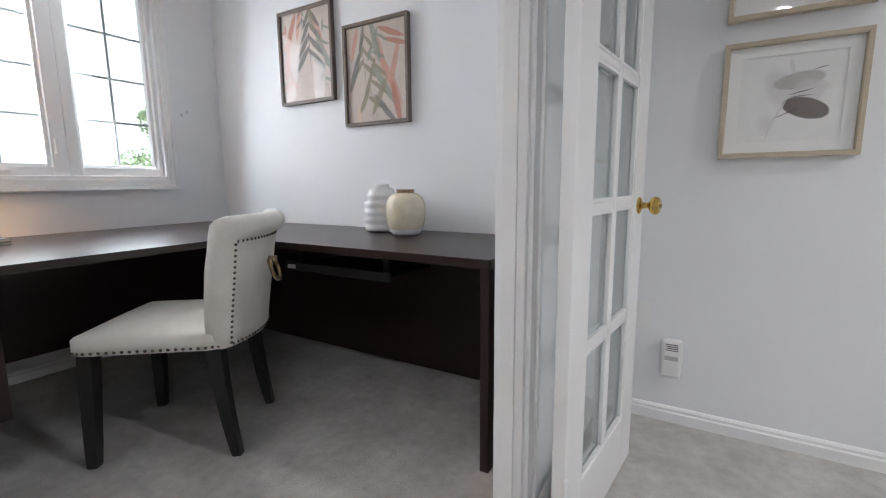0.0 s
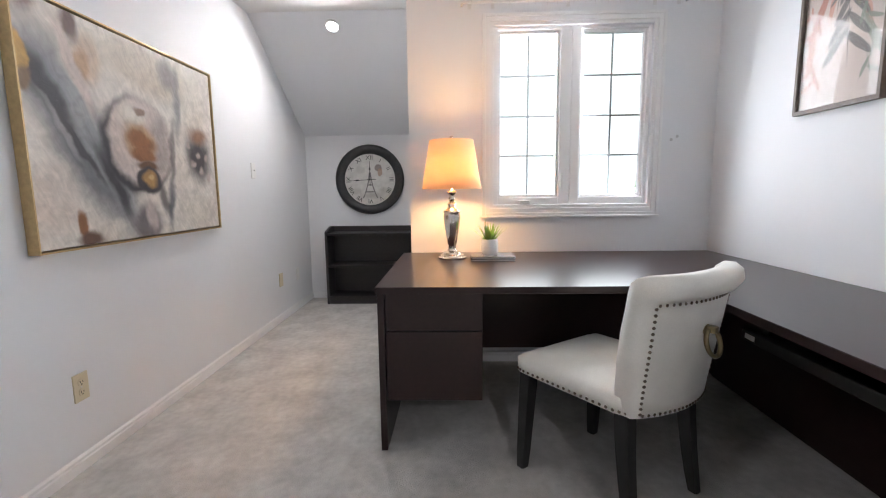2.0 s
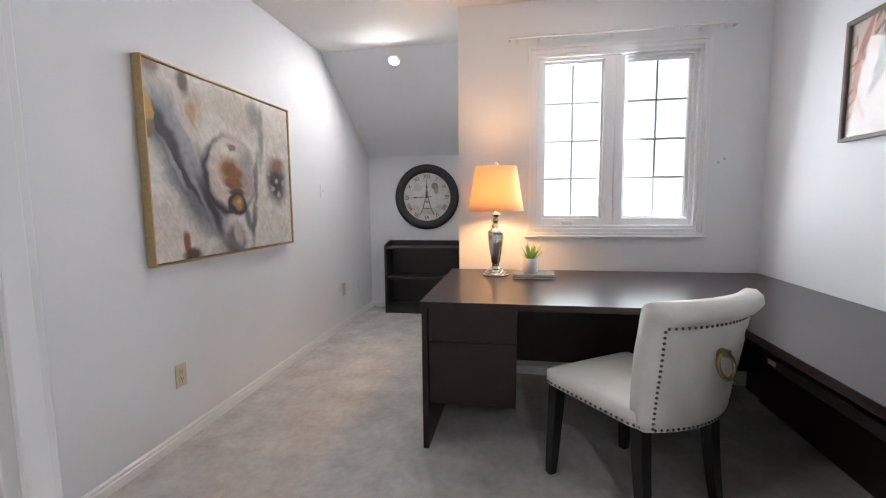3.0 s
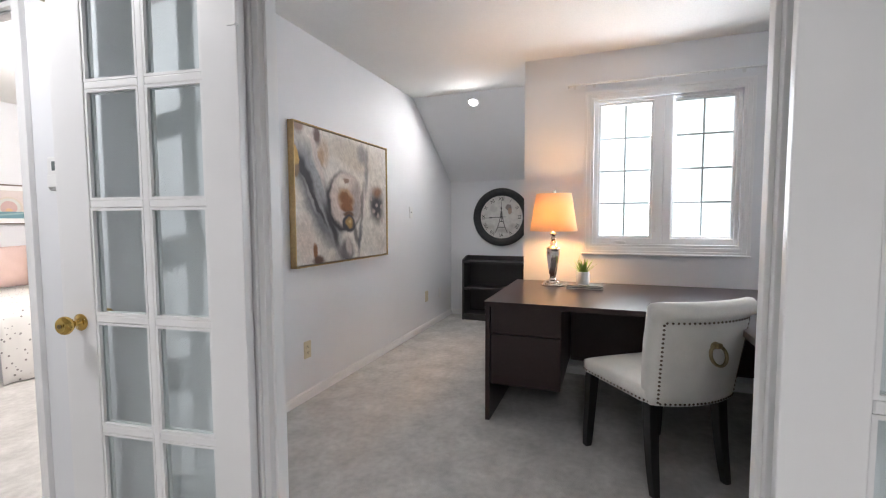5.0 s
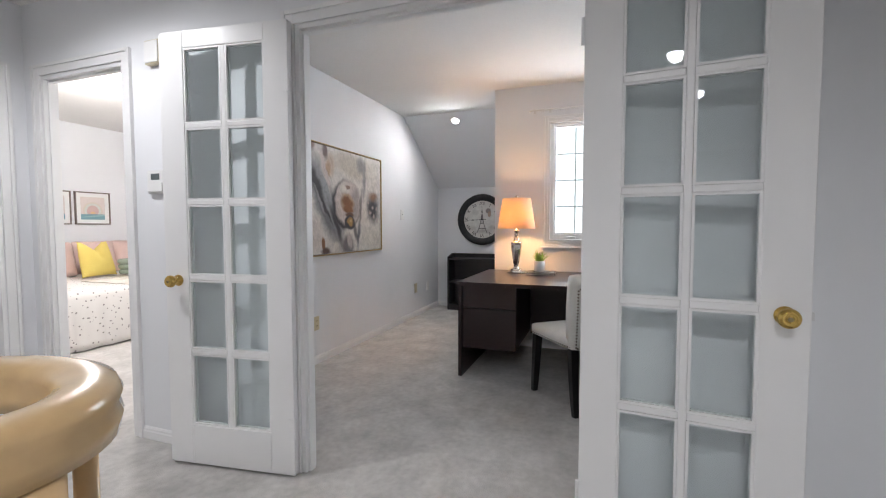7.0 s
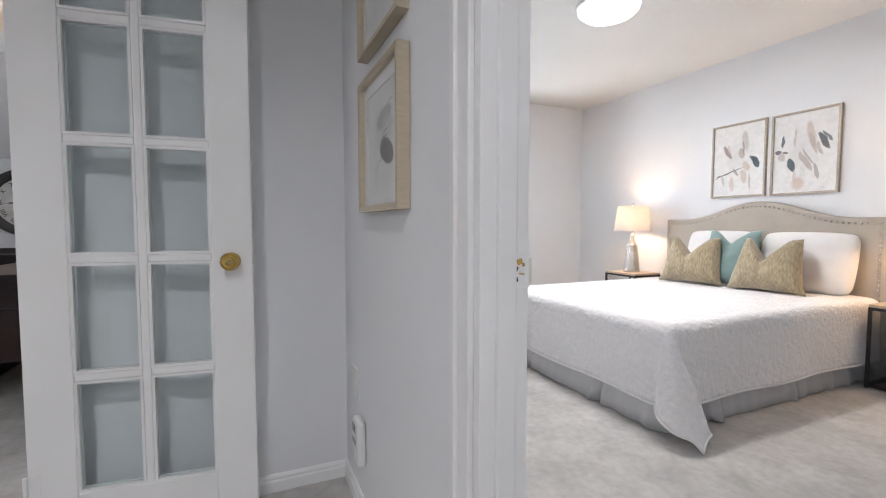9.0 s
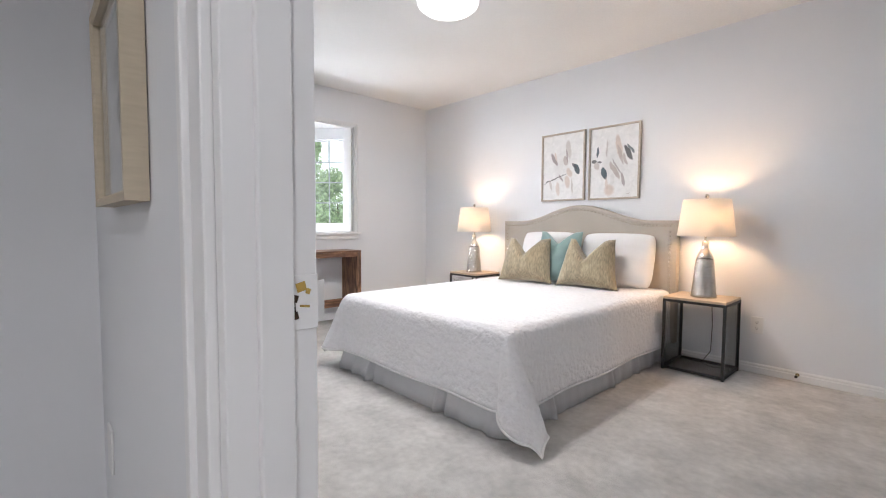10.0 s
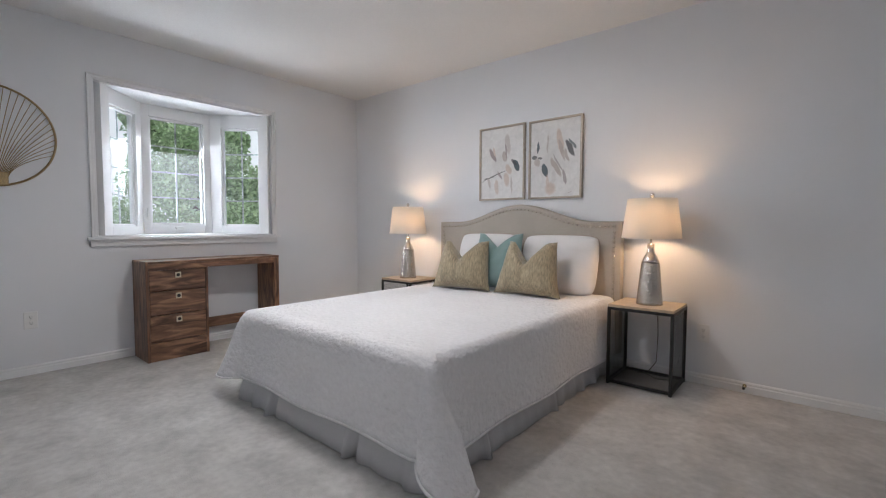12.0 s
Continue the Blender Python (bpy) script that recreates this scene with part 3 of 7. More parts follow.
def french_leaf(name, hinge, angle, width, mirror, label, st, astragal=False):
    """A ten-pane door leaf. Local x runs from the hinge to the latch, y is its thickness."""
    t, h = 0.035, 2.045
    d = thing(name, label, "door", pose(hinge[0], hinge[1], 0.012, 0, 0, angle), kind="structure")
    top, bot = 0.080, 0.192
    part("stile", boxes((0, st, -t / 2, t / 2, 0, h), bevel=0.003), M_TRIM, d)
    part("stile", boxes((width - st, width, -t / 2, t / 2, 0, h), bevel=0.003), M_TRIM, d)
    part("rail", boxes((st, width - st, -t / 2, t / 2, 0, bot), bevel=0.003), M_TRIM, d)
    part("rail", boxes((st, width - st, -t / 2, t / 2, h - top, h), bevel=0.003), M_TRIM, d)
    mw = 0.024
    x0, x1, z0, z1 = st, width - st, bot, h - top
    xm = (x0 + x1) / 2
    part("mullion", boxes((xm - mw / 2, xm + mw / 2, -t / 2 + 0.003, t / 2 - 0.003, z0, z1), bevel=0.004), M_TRIM, d)
    zs = [z0 + (z1 - z0) * i / 5 for i in range(6)]
    for z in zs[1:5]:
        part("muntin", boxes((x0, xm - mw / 2, -t / 2 + 0.003, t / 2 - 0.003, z - mw / 2, z + mw / 2), (xm + mw / 2, x1, -t / 2 + 0.003, t / 2 - 0.003, z - mw / 2, z + mw / 2), bevel=0.004), M_TRIM, d)
    for a, b in ((x0, xm - mw / 2), (xm + mw / 2, x1)):
        for i in range(5):
            lo, hi = zs[i] + (mw / 2 if i else 0), zs[i + 1] - (mw / 2 if i < 4 else 0)
            p = part("pane", boxes((a, b, -0.002, 0.002, lo, hi)), M_DOOR_GLASS, d)
            p.visible_shadow = False
            bead = []
            for s in (-1, 1):
                y0, y1 = sorted((s * 0.004, s * 0.014))
                bead += [(a, a + 0.008, y0, y1, lo, hi), (b - 0.008, b, y0, y1, lo, hi), (a + 0.008, b - 0.008, y0, y1, lo, lo + 0.008), (a + 0.008, b - 0.008, y0, y1, hi - 0.008, hi)]
            part("glazing_bead", boxes(*bead), M_TRIM, d)
    kx, kz = width - 0.062, 0.888
    for s in (-1, 1):
        k = lathe(((0.026, 0.0), (0.027, 0.004), (0.020, 0.008), (0.010, 0.012), (0.009, 0.028), (0.014, 0.032), (0.022, 0.036), (0.027, 0.043), (0.0285, 0.050), (0.027, 0.056), (0.023, 0.061), (0.018, 0.0635), (0.016, 0.0625), (0.009, 0.064)), 36)
        part("door_knob", moved(k, pose(kx, s * (t / 2), kz, -90 * s, 0, 0)), M_BRASS, d, "polished brass knob", smooth=True)
        part("lock_button", moved(lathe(((0.0065, 0.0), (0.0065, 0.0035), (0.0045, 0.0042)), 16), pose(kx, s * (t / 2 + 0.0638), kz, -90 * s, 0, 0)), M_ANTIQUE, d, "dark brass privacy button", smooth=True)
    if astragal:
        part("astragal", boxes((width + 0.0005, width + 0.014, -t / 2 - 0.010, t / 2 - 0.004, 0.004, h - 0.006), (width + 0.0005, width + 0.034, -t / 2 - 0.022, -t / 2 - 0.010, 0.004, h - 0.006), bevel=0.002), M_TRIM, d, "white moulded astragal strip on the meeting edge")
    part("latch", boxes((width, width + 0.008, -0.008, 0.008, kz - 0.012, kz + 0.012)), M_STEEL, d, "steel latch bolt")
    for z in (0.22, 1.78):
        hb = join(moved(lathe(((0.006, -0.045), (0.006, 0.045)), 12), pose(-0.004, mirror * (t / 2 + 0.004), z)), boxes((0.0, 0.03, mirror * t / 2 - 0.001, mirror * t / 2 + 0.002, z - 0.045, z + 0.045)))
        part("hinge", hb, M_TRIM, d, "painted over butt hinge")
    return d


french_leaf("door_1", (0.700, OP0 - 0.004, 0), -90 + 7.5, 0.655, 1, "white ten-pane glazed french door leaf with an astragal strip, standing open", 0.118, True)
french_leaf("door_2", (0.760, OP1 - 0.035, 0), 90 - 6.2, 0.622, -1, "white ten-pane glazed french door leaf standing open", 0.121)



# ---- windows ----
M_GRILLE = mat("grey_painted_grille", (0.52, 0.54, 0.56), 0.5, grain=0.04, grain_scale=60)


def window_unit(win, m, w, h, glass, cols=2, rows=4, sash=True, crank=False, lock=False, d=0.06):
    """A glazed unit: local x across, z up from its sill, y its depth, room side at -y. glass: x0, x1, z0, z1."""
    g0, g1, k0, k1 = glass
    f = part("window_frame", boxes((0, g0 - 0.018, -d / 2, d / 2, 0, h), (g1 + 0.018, w, -d / 2, d / 2, 0, h), (g0 - 0.018, g1 + 0.018, -d / 2, d / 2, 0, k0 - 0.018), (g0 - 0.018, g1 + 0.018, -d / 2, d / 2, k1 + 0.018, h), bevel=0.002), M_TRIM, win)
    f.matrix_basis = m
    s = part("sash", boxes((g0 - 0.018, g0, -0.008, d / 2, k0 - 0.018, k1 + 0.018), (g1, g1 + 0.018, -0.008, d / 2, k0 - 0.018, k1 + 0.018), (g0, g1, -0.008, d / 2, k0 - 0.018, k0), (g0, g1, -0.008, d / 2, k1, k1 + 0.018), bevel=0.003), M_TRIM, win)
    s.matrix_basis = m
    p = part("pane", boxes((g0, g1, 0.010, 0.014, k0, k1)), M_GLASS, win)
    p.matrix_basis = m
    p.visible_shadow = False
    for i in range(1, cols):
        x = g0 + (g1 - g0) * i / cols
        b = part("grille_bar", boxes((x - 0.0065, x + 0.0065, 0.0155, 0.0215, k0, k1)), M_GRILLE, win)
        b.matrix_basis = m
    for i in range(1, rows):
        z = k0 + (k1 - k0) * i / rows
        b = part("grille_bar", boxes((g0, g1, 0.0160, 0.0220, z - 0.0065, z + 0.0065)), M_GRILLE, win)
        b.matrix_basis = m
    if crank:
        c = join(boxes((crank - 0.035, crank + 0.035, -d / 2 - 0.022, -d / 2 + 0.001, k0 - 0.062, k0 - 0.042), bevel=0.006), boxes((crank - 0.045, crank + 0.03, -d / 2 - 0.032, -d / 2 - 0.018, k0 - 0.044, k0 - 0.034), bevel=0.004))
        c = part("crank_handle", c, M_WHITE_PL, win, "white folding crank handle")
        c.matrix_basis = m
    if lock:
        c = part("sash_lock", boxes((lock - 0.007, lock + 0.007, -d / 2 - 0.018, -d / 2 + 0.001, k0 + 0.05, k0 + 0.13), (lock - 0.010, lock + 0.010, -d / 2 - 0.008, -d / 2 + 0.001, k0 + 0.03, k0 + 0.09), bevel=0.003), M_WHITE_PL, win, "white lever lock")
        c.matrix_basis = m


win1 = thing("window_1", "white twin casement window with grilles", "window", kind="structure")
zs = WZ0 + 0.002
# room side faces +x: local x -> +y needs a turn of 90 degrees
m1 = pose(DORM_X - 0.045, WY0 + 0.002, zs, 0, 0, 90)
hw = (WY1 - WY0) / 2
window_unit(win1, m1, hw - 0.003, WZ1 - WZ0 - 0.004, (0.047, 0.392, 0.062, 1.037), crank=0.20, lock=0.43)
window_unit(win1, pose(DORM_X - 0.045, WY0 + hw + 0.001, zs, 0, 0, 90), hw - 0.003, WZ1 - WZ0 - 0.004, (0.075, 0.438, 0.062, 1.037))


def window_casing(name, x, y0, y1, z0, z1, w, label, sill=0.0):
    rows = []
    for lo, hi, t in ((0.0, w * 0.3, 0.012), (w * 0.3, w * 0.72, 0.019), (w * 0.72, w, 0.025)):
        rows += [(x, x + t, y0 - hi, y0 - lo, z0 - hi, z1 + hi), (x, x + t, y1 + lo, y1 + hi, z0 - hi, z1 + hi), (x, x + t, y0 - lo, y1 + lo, z1 + lo, z1 + hi), (x, x + t, y0 - lo, y1 + lo, z0 - hi, z0 - lo)]
    return structure(name, boxes(*rows, bevel=0.002), M_TRIM, label, "window casing")


window_casing("trim_window_office", DORM_X, WY0, WY1, WZ0, WZ1, 0.066, "white moulded casing round the casement window")
structure("trim_window_office_sill", boxes((DORM_X, DORM_X + 0.034, WY0 - 0.08, WY1 + 0.07, WZ0 - 0.079, WZ0 - 0.067), bevel=0.003), M_TRIM, "thin white ledge under the casing", "window sill")

# bay window
CX, CY0, CY1 = BED_W - 0.42, 4.785, 5.385
win2 = thing("window_2", "white three-sided bay window with grilles", "window", kind="structure")


def slab(pts, z0, z1):
    bm = bmesh.new()
    lo = [bm.verts.new((x, y, z0)) for x, y in pts]
    hi = [bm.verts.new((x, y, z1)) for x, y in pts]
    bm.faces.new(lo), bm.faces.new(hi)
    for i in range(len(pts)):
        j = (i + 1) % len(pts)
        bm.faces.new((lo[i], lo[j], hi[j], hi[i]))
    return bm


bay = ((BED_W - 0.0, BY0), (BED_W - 0.16, BY0 - 0.05), (CX - 0.08, CY0 - 0.05), (CX - 0.08, CY1 + 0.05), (BED_W - 0.16, BY1 + 0.05), (BED_W - 0.0, BY1))
inner = ((BED_W - 0.002, BY0 + 0.001), (BED_W - 0.002, BY1 - 0.001), (CX + 0.03, CY1), (CX - 0.06, CY1), (CX - 0.06, CY0), (CX + 0.03, CY0))
part("window_seat", slab(((BED_W - 0.001, BY0 + 0.001), (BED_W - 0.001, BY1 - 0.001), (CX - 0.06, CY1 + 0.06), (CX - 0.06, CY0 - 0.06)), BZ0 + 0.003, BZ0 + 0.022), M_TRIM, win2, "glossy white window seat board")
part("soffit", slab(((BED_W - 0.001, BY0 + 0.001), (BED_W - 0.001, BY1 - 0.001), (CX - 0.06, CY1 + 0.06), (CX - 0.06, CY0 - 0.06)), BZ1 - 0.012, BZ1 - 0.003), M_TRIM, win2, "white painted soffit")
uh = BZ1 - 0.013 - (BZ0 + 0.023)
zb = BZ0 + 0.023
cw = CY1 - CY0
window_unit(win2, pose(CX, CY0 + 0.001, zb, 0, 0, 90), cw - 0.002, uh, (0.095, 0.505, 0.10, 1.01), crank=0.30, lock=0.05)
sl = math.hypot(CX - BED_W, CY0 - BY0)
for a, b in (((BED_W - 0.012, BY0 + 0.018), (CX + 0.012, CY0 - 0.004)), ((CX + 0.012, CY1 + 0.004), (BED_W - 0.012, BY1 - 0.018))):
    ang = math.degrees(math.atan2(b[1] - a[1], b[0] - a[0]))
    ln = math.hypot(b[0] - a[0], b[1] - a[1])
    window_unit(win2, pose(a[0], a[1], zb, 0, 0, ang), ln, uh, (0.12, ln - 0.10, 0.09, 0.99))
for y in (CY0, CY1):
    part("corner_post", moved(boxes((-0.022, 0.022, -0.022, 0.022, zb, zb + uh), bevel=0.004), pose(CX + 0.008, y, 0, 0, 0, 45)), M_TRIM, win2)
window_casing("trim_window_bay", BED_W, BY0, BY1, BZ0 + 0.01, BZ1, 0.042, "white casing round the bay window")
structure("trim_window_bay_sill", boxes((BED_W - 0.0, BED_W + 0.045, BY0 - 0.07, BY1 + 0.07, BZ0 - 0.012, BZ0 + 0.012), (BED_W, BED_W + 0.022, BY0 - 0.05, BY1 + 0.05, BZ0 - 0.06, BZ0 - 0.012), bevel=0.004), M_TRIM, "white window stool with apron", "window sill")
# outer skin of the bay, below and above the panes
structure("wall_bay_skin", join(slab(((BED_W - 0.161, BY0 - 0.05), (CX - 0.09, CY0 - 0.07), (CX - 0.09, CY1 + 0.07), (BED_W - 0.161, BY1 + 0.05)), BZ0 - 0.15, BZ0 + 0.001), slab(((BED_W - 0.161, BY0 - 0.05), (CX - 0.09, CY0 - 0.07), (CX - 0.09, CY1 + 0.07), (BED_W - 0.161, BY1 + 0.05)), BZ1 - 0.001, BZ1 + 0.12)), M_TRIM, "white cladding of the bay", "wall")



# ---- office ----
def rect_frame(w, h, fw, d):
    """Mitred picture frame in the local x-z plane, back at y=0, front at y=-d."""
    bm = bmesh.new()
    prof = ((0.0, 0.0), (0.0, -d), (fw * 0.75, -d), (fw, -d + 0.004), (fw, 0.0))
    corners = ((-1, -1), (1, -1), (1, 1), (-1, 1))
    rings = []
    for sx, sz in corners:
        rings.append([bm.verts.new((sx * (w / 2 - a), y, sz * (h / 2 - a))) for a, y in prof])
    k = len(prof)
    for i in range(4):
        a, b = rings[i], rings[(i + 1) % 4]
        for j in range(k):
            bm.faces.new((a[j], a[(j + 1) % k], b[(j + 1) % k], b[j]))
    return bm


def picture(name, m, w, h, fw, d, m_frame, m_print, label, border=0.0, glass=True, group="", inset=0.006):
    """A framed picture hung flat; the local origin is the middle of its back."""
    t = thing(name, label, "picture", m, group)
    part("picture_frame", rect_frame(w, h, fw, d), m_frame, t)
    part("backing_board", boxes((-w / 2 + fw * 0.6, w / 2 - fw * 0.6, -0.006, -0.001, -h / 2 + fw * 0.6, h / 2 - fw * 0.6)), M_PAPER, t)
    pw, ph = w / 2 - fw - border, h / 2 - fw - border
    y = -d + inset
    if border:
        part("mount", boxes((-w / 2 + fw, -pw, y, y + 0.003, -h / 2 + fw, h / 2 - fw), (pw, w / 2 - fw, y, y + 0.003, -h / 2 + fw, h / 2 - fw), (-pw, pw, y, y + 0.003, -h / 2 + fw, -ph), (-pw, pw, y, y + 0.003, ph, h / 2 - fw)), M_PAPER, t, "white card mount")
    part("print_sheet", boxes((-pw, pw, y + 0.0035, y + 0.0055, -ph, ph)), m_print, t)
    if glass:
        g = part("picture_glass", boxes((-w / 2 + fw * 0.9, w / 2 - fw * 0.9, y - 0.0035, y - 0.0020, -h / 2 + fw * 0.9, h / 2 - fw * 0.9)), M_PICTURE_GLASS, t)
        g.visible_shadow = False
    return t


# large abstract canvas; its local x runs from the window end (negative) to the door end
CHAR, SLATE, RUST, TAN, PINK, CREAMC, GOLDC = (0.035, 0.033, 0.04), (0.15, 0.155, 0.17), (0.24, 0.10, 0.035), (0.42, 0.28, 0.17), (0.55, 0.47, 0.44), (0.62, 0.58, 0.52), (0.50, 0.30, 0.08)
M_PAINTING = painted("abstract_oil_paint", (0.64, 0.60, 0.55), [(x, z, a, b, d, c, soft * 0.7, min(1.0, share * 1.3)) for x, z, a, b, d, c, soft, share in [
    (0.05, 0.34, 0.45, 0.16, -6, (0.50, 0.44, 0.37), 0.9, 0.8), (-0.30, 0.30, 0.10, 0.14, 0, TAN, 0.9, 0.5), (-0.38, 0.41, 0.05, 0.10, 14, (0.13, 0.08, 0.07), 0.9, 0.8), (-0.33, 0.27, 0.05, 0.08, 0, TAN, 0.9, 0.7), (-0.57, 0.44, 0.09, 0.05, 0, (0.25, 0.15, 0.11), 0.9, 0.7),
    (-0.37, -0.02, 0.20, 0.62, 31, SLATE, 0.9, 0.85), (-0.30, -0.04, 0.10, 0.50, 31, (0.30, 0.31, 0.32), 0.9, 0.7), (-0.51, 0.14, 0.07, 0.28, 33, CHAR, 1.0, 0.8), (-0.40, -0.04, 0.022, 0.26, 36, CHAR, 0.8, 0.7), (-0.22, -0.20, 0.05, 0.30, 30, CHAR, 1.1, 0.75), (-0.33, 0.10, 0.02, 0.3, 29, (0.36, 0.36, 0.36), 1.1, 0.5), (-0.46, 0.0, 0.02, 0.22, 32, (0.36, 0.35, 0.35), 1.1, 0.5),
    (-0.37, 0.24, 0.045, 0.26, 24, PINK, 0.9, 0.8), (-0.595, 0.25, 0.035, 0.08, 0, GOLDC, 0.5, 0.8), (-0.58, 0.16, 0.03, 0.06, 0, (0.20, 0.12, 0.06), 0.8, 0.7), (-0.52, -0.28, 0.14, 0.20, 10, (0.60, 0.53, 0.48), 0.9, 0.8),
    (-0.045, -0.028, 0.258, 0.252, -20, CHAR, 0.28, 0.98), (-0.02, -0.008, 0.232, 0.230, -20, PINK, 0.25, 1.0), (0.10, -0.02, 0.10, 0.20, -10, (0.30, 0.27, 0.26), 0.8, 0.6), (-0.08, 0.10, 0.12, 0.10, 0, CREAMC, 0.9, 0.8), (-0.03, 0.14, 0.045, 0.03, -20, (0.26, 0.18, 0.14), 0.7, 0.8),
    (-0.035, 0.0, 0.15, 0.10, -10, TAN, 0.7, 0.85), (-0.03, 0.0, 0.125, 0.050, -12, RUST, 0.7, 0.9), (-0.02, -0.06, 0.115, 0.045, -8, RUST, 0.7, 0.9), (0.0, -0.115, 0.10, 0.035, -4, (0.12, 0.06, 0.03), 0.8, 0.8),
    (0.0, -0.19, 0.095, 0.080, 0, CHAR, 0.4, 0.95), (0.01, -0.185, 0.062, 0.055, 0, (0.36, 0.21, 0.07), 0.6, 0.9), (0.015, -0.18, 0.03, 0.025, 0, (0.52, 0.36, 0.16), 1.0, 0.8),
    (-0.03, -0.40, 0.13, 0.13, 0, (0.16, 0.145, 0.15), 0.8, 0.85), (0.0, -0.36, 0.05, 0.10, 10, PINK, 0.9, 0.6), (0.16, -0.30, 0.040, 0.22, -12, SLATE, 1.2, 0.8), (0.10, -0.27, 0.05, 0.16, 24, CHAR, 1.2, 0.6), (0.20, -0.04, 0.030, 0.24, -8, CHAR, 1.0, 0.5),
    (0.22, 0.36, 0.12, 0.10, 0, SLATE, 0.9, 0.5), (0.27, 0.20, 0.045, 0.26, -5, SLATE, 1.2, 0.55), (0.43, 0.24, 0.13, 0.22, -6, CREAMC, 0.7, 0.9),
    (0.44, -0.05, 0.17, 0.19, 0, CHAR, 1.0, 0.75), (0.45, 0.08, 0.13, 0.07, 0, RUST, 1.1, 0.65), (0.38, -0.08, 0.034, 0.030, 0, (0.40, 0.33, 0.30), 1.1, 0.85), (0.46, -0.12, 0.034, 0.030, 0, (0.40, 0.33, 0.30), 1.1, 0.85), (0.44, -0.03, 0.03, 0.028, 0, (0.40, 0.33, 0.30), 1.1, 0.75), (0.52, -0.05, 0.028, 0.03, 0, (0.40, 0.33, 0.30), 1.1, 0.7), (0.36, 0.01, 0.025, 0.03, 0, (0.40, 0.33, 0.30), 1.1, 0.7), (0.53, -0.15, 0.03, 0.03, 0, (0.40, 0.33, 0.30), 1.1, 0.6),
    (0.40, -0.34, 0.22, 0.12, 0, CREAMC, 0.9, 0.8), (-0.41, -0.38, 0.035, 0.08, 10, RUST, 0.7, 0.8), (-0.38, -0.44, 0.09, 0.04, 0, (0.10, 0.05, 0.03), 0.9, 0.8), (-0.22, -0.40, 0.08, 0.06, 0, CREAMC, 0.9, 0.7),
]], wobble=0.035, wobble_scale=9, grain=0.15, rough=0.5, bump=0.5, streaks=((31, 0.16, 0.016, 0.14),))
t = thing("canvas_painting", "large abstract oil canvas in a slim gold floater frame", "painting", pose(-1.232, OFF_S + 0.004, 1.378, 0, 0, 180))
PW, PH = 1.245, 0.94
part("canvas", boxes((-PW / 2 + 0.014, PW / 2 - 0.014, -0.038, -0.004, -PH / 2 + 0.014, PH / 2 - 0.014), bevel=0.002), M_PAINTING, t, "stretched canvas in grey, cream, rust and black strokes")
part("picture_frame", rect_frame(PW, PH, 0.008, 0.046), M_GOLD, t, "slim brushed gold frame")
# mirrored paint: the sheet is turned by half a turn with its wall


def leaf_print(name, fronds, ground):
    """Overlapping pressed-leaf sprays: each frond is (x, z, degrees, length, colour, leaf pairs)."""
    blobs = [(0, 0.0, 0.26, 0.34, 0, ground, 0.8, 0.6)]
    for x, z, deg, ln, col, pairs in fronds:
        a = radians(deg)
        dx, dz = math.sin(a), math.cos(a)
        if pairs == 0:
            blobs.append((x, z, ln * 0.16, ln, deg, col, 0.25, 0.8))
            continue
        blobs.append((x + dx * ln / 2, z + dz * ln / 2, 0.003, ln * 0.55, deg, col, 0.4, 0.8))
        for i in range(pairs):
            f = (i + 0.6) / pairs
            for sd in (-1, 1):
                lf = ln * (0.34 - 0.12 * f)
                b_ = radians(deg + sd * (46 - 14 * f))
                blobs.append((x + dx * ln * f + math.sin(b_) * lf * 0.8, z + dz * ln * f + math.cos(b_) * lf * 0.8, lf * 0.20, lf, deg + sd * (46 - 14 * f), col, 0.22, 0.85))
    return painted(name, (0.50, 0.43, 0.385), blobs, wobble=0.007, wobble_scale=14, grain=0.05)


RUSTC, SAGE, DUSK, SALMON, OLIVE = (0.40, 0.15, 0.10), (0.22, 0.25, 0.20), (0.13, 0.13, 0.125), (0.50, 0.25, 0.18), (0.24, 0.21, 0.14)
LEAVES_A = leaf_print("leaf_print", [(0.10, 0.12, 20, 0.12, SALMON, 0), (-0.12, 0.14, -25, 0.13, RUSTC, 0), (-0.05, 0.19, -10, 0.11, SALMON, 0), (0.15, -0.02, 30, 0.12, SAGE, 0), (0.02, -0.12, 4, 0.30, DUSK, 4), (-0.12, -0.20, -16, 0.16, RUSTC, 3), (0.12, -0.20, 18, 0.14, SAGE, 2), (-0.15, 0.0, -8, 0.12, SALMON, 0), (0.05, 0.20, 14, 0.10, OLIVE, 0), (-0.10, 0.02, -30, 0.16, RUSTC, 2), (0.08, 0.0, 28, 0.16, SAGE, 2), (-0.02, 0.12, -6, 0.12, DUSK, 2)], (0.56, 0.46, 0.41))
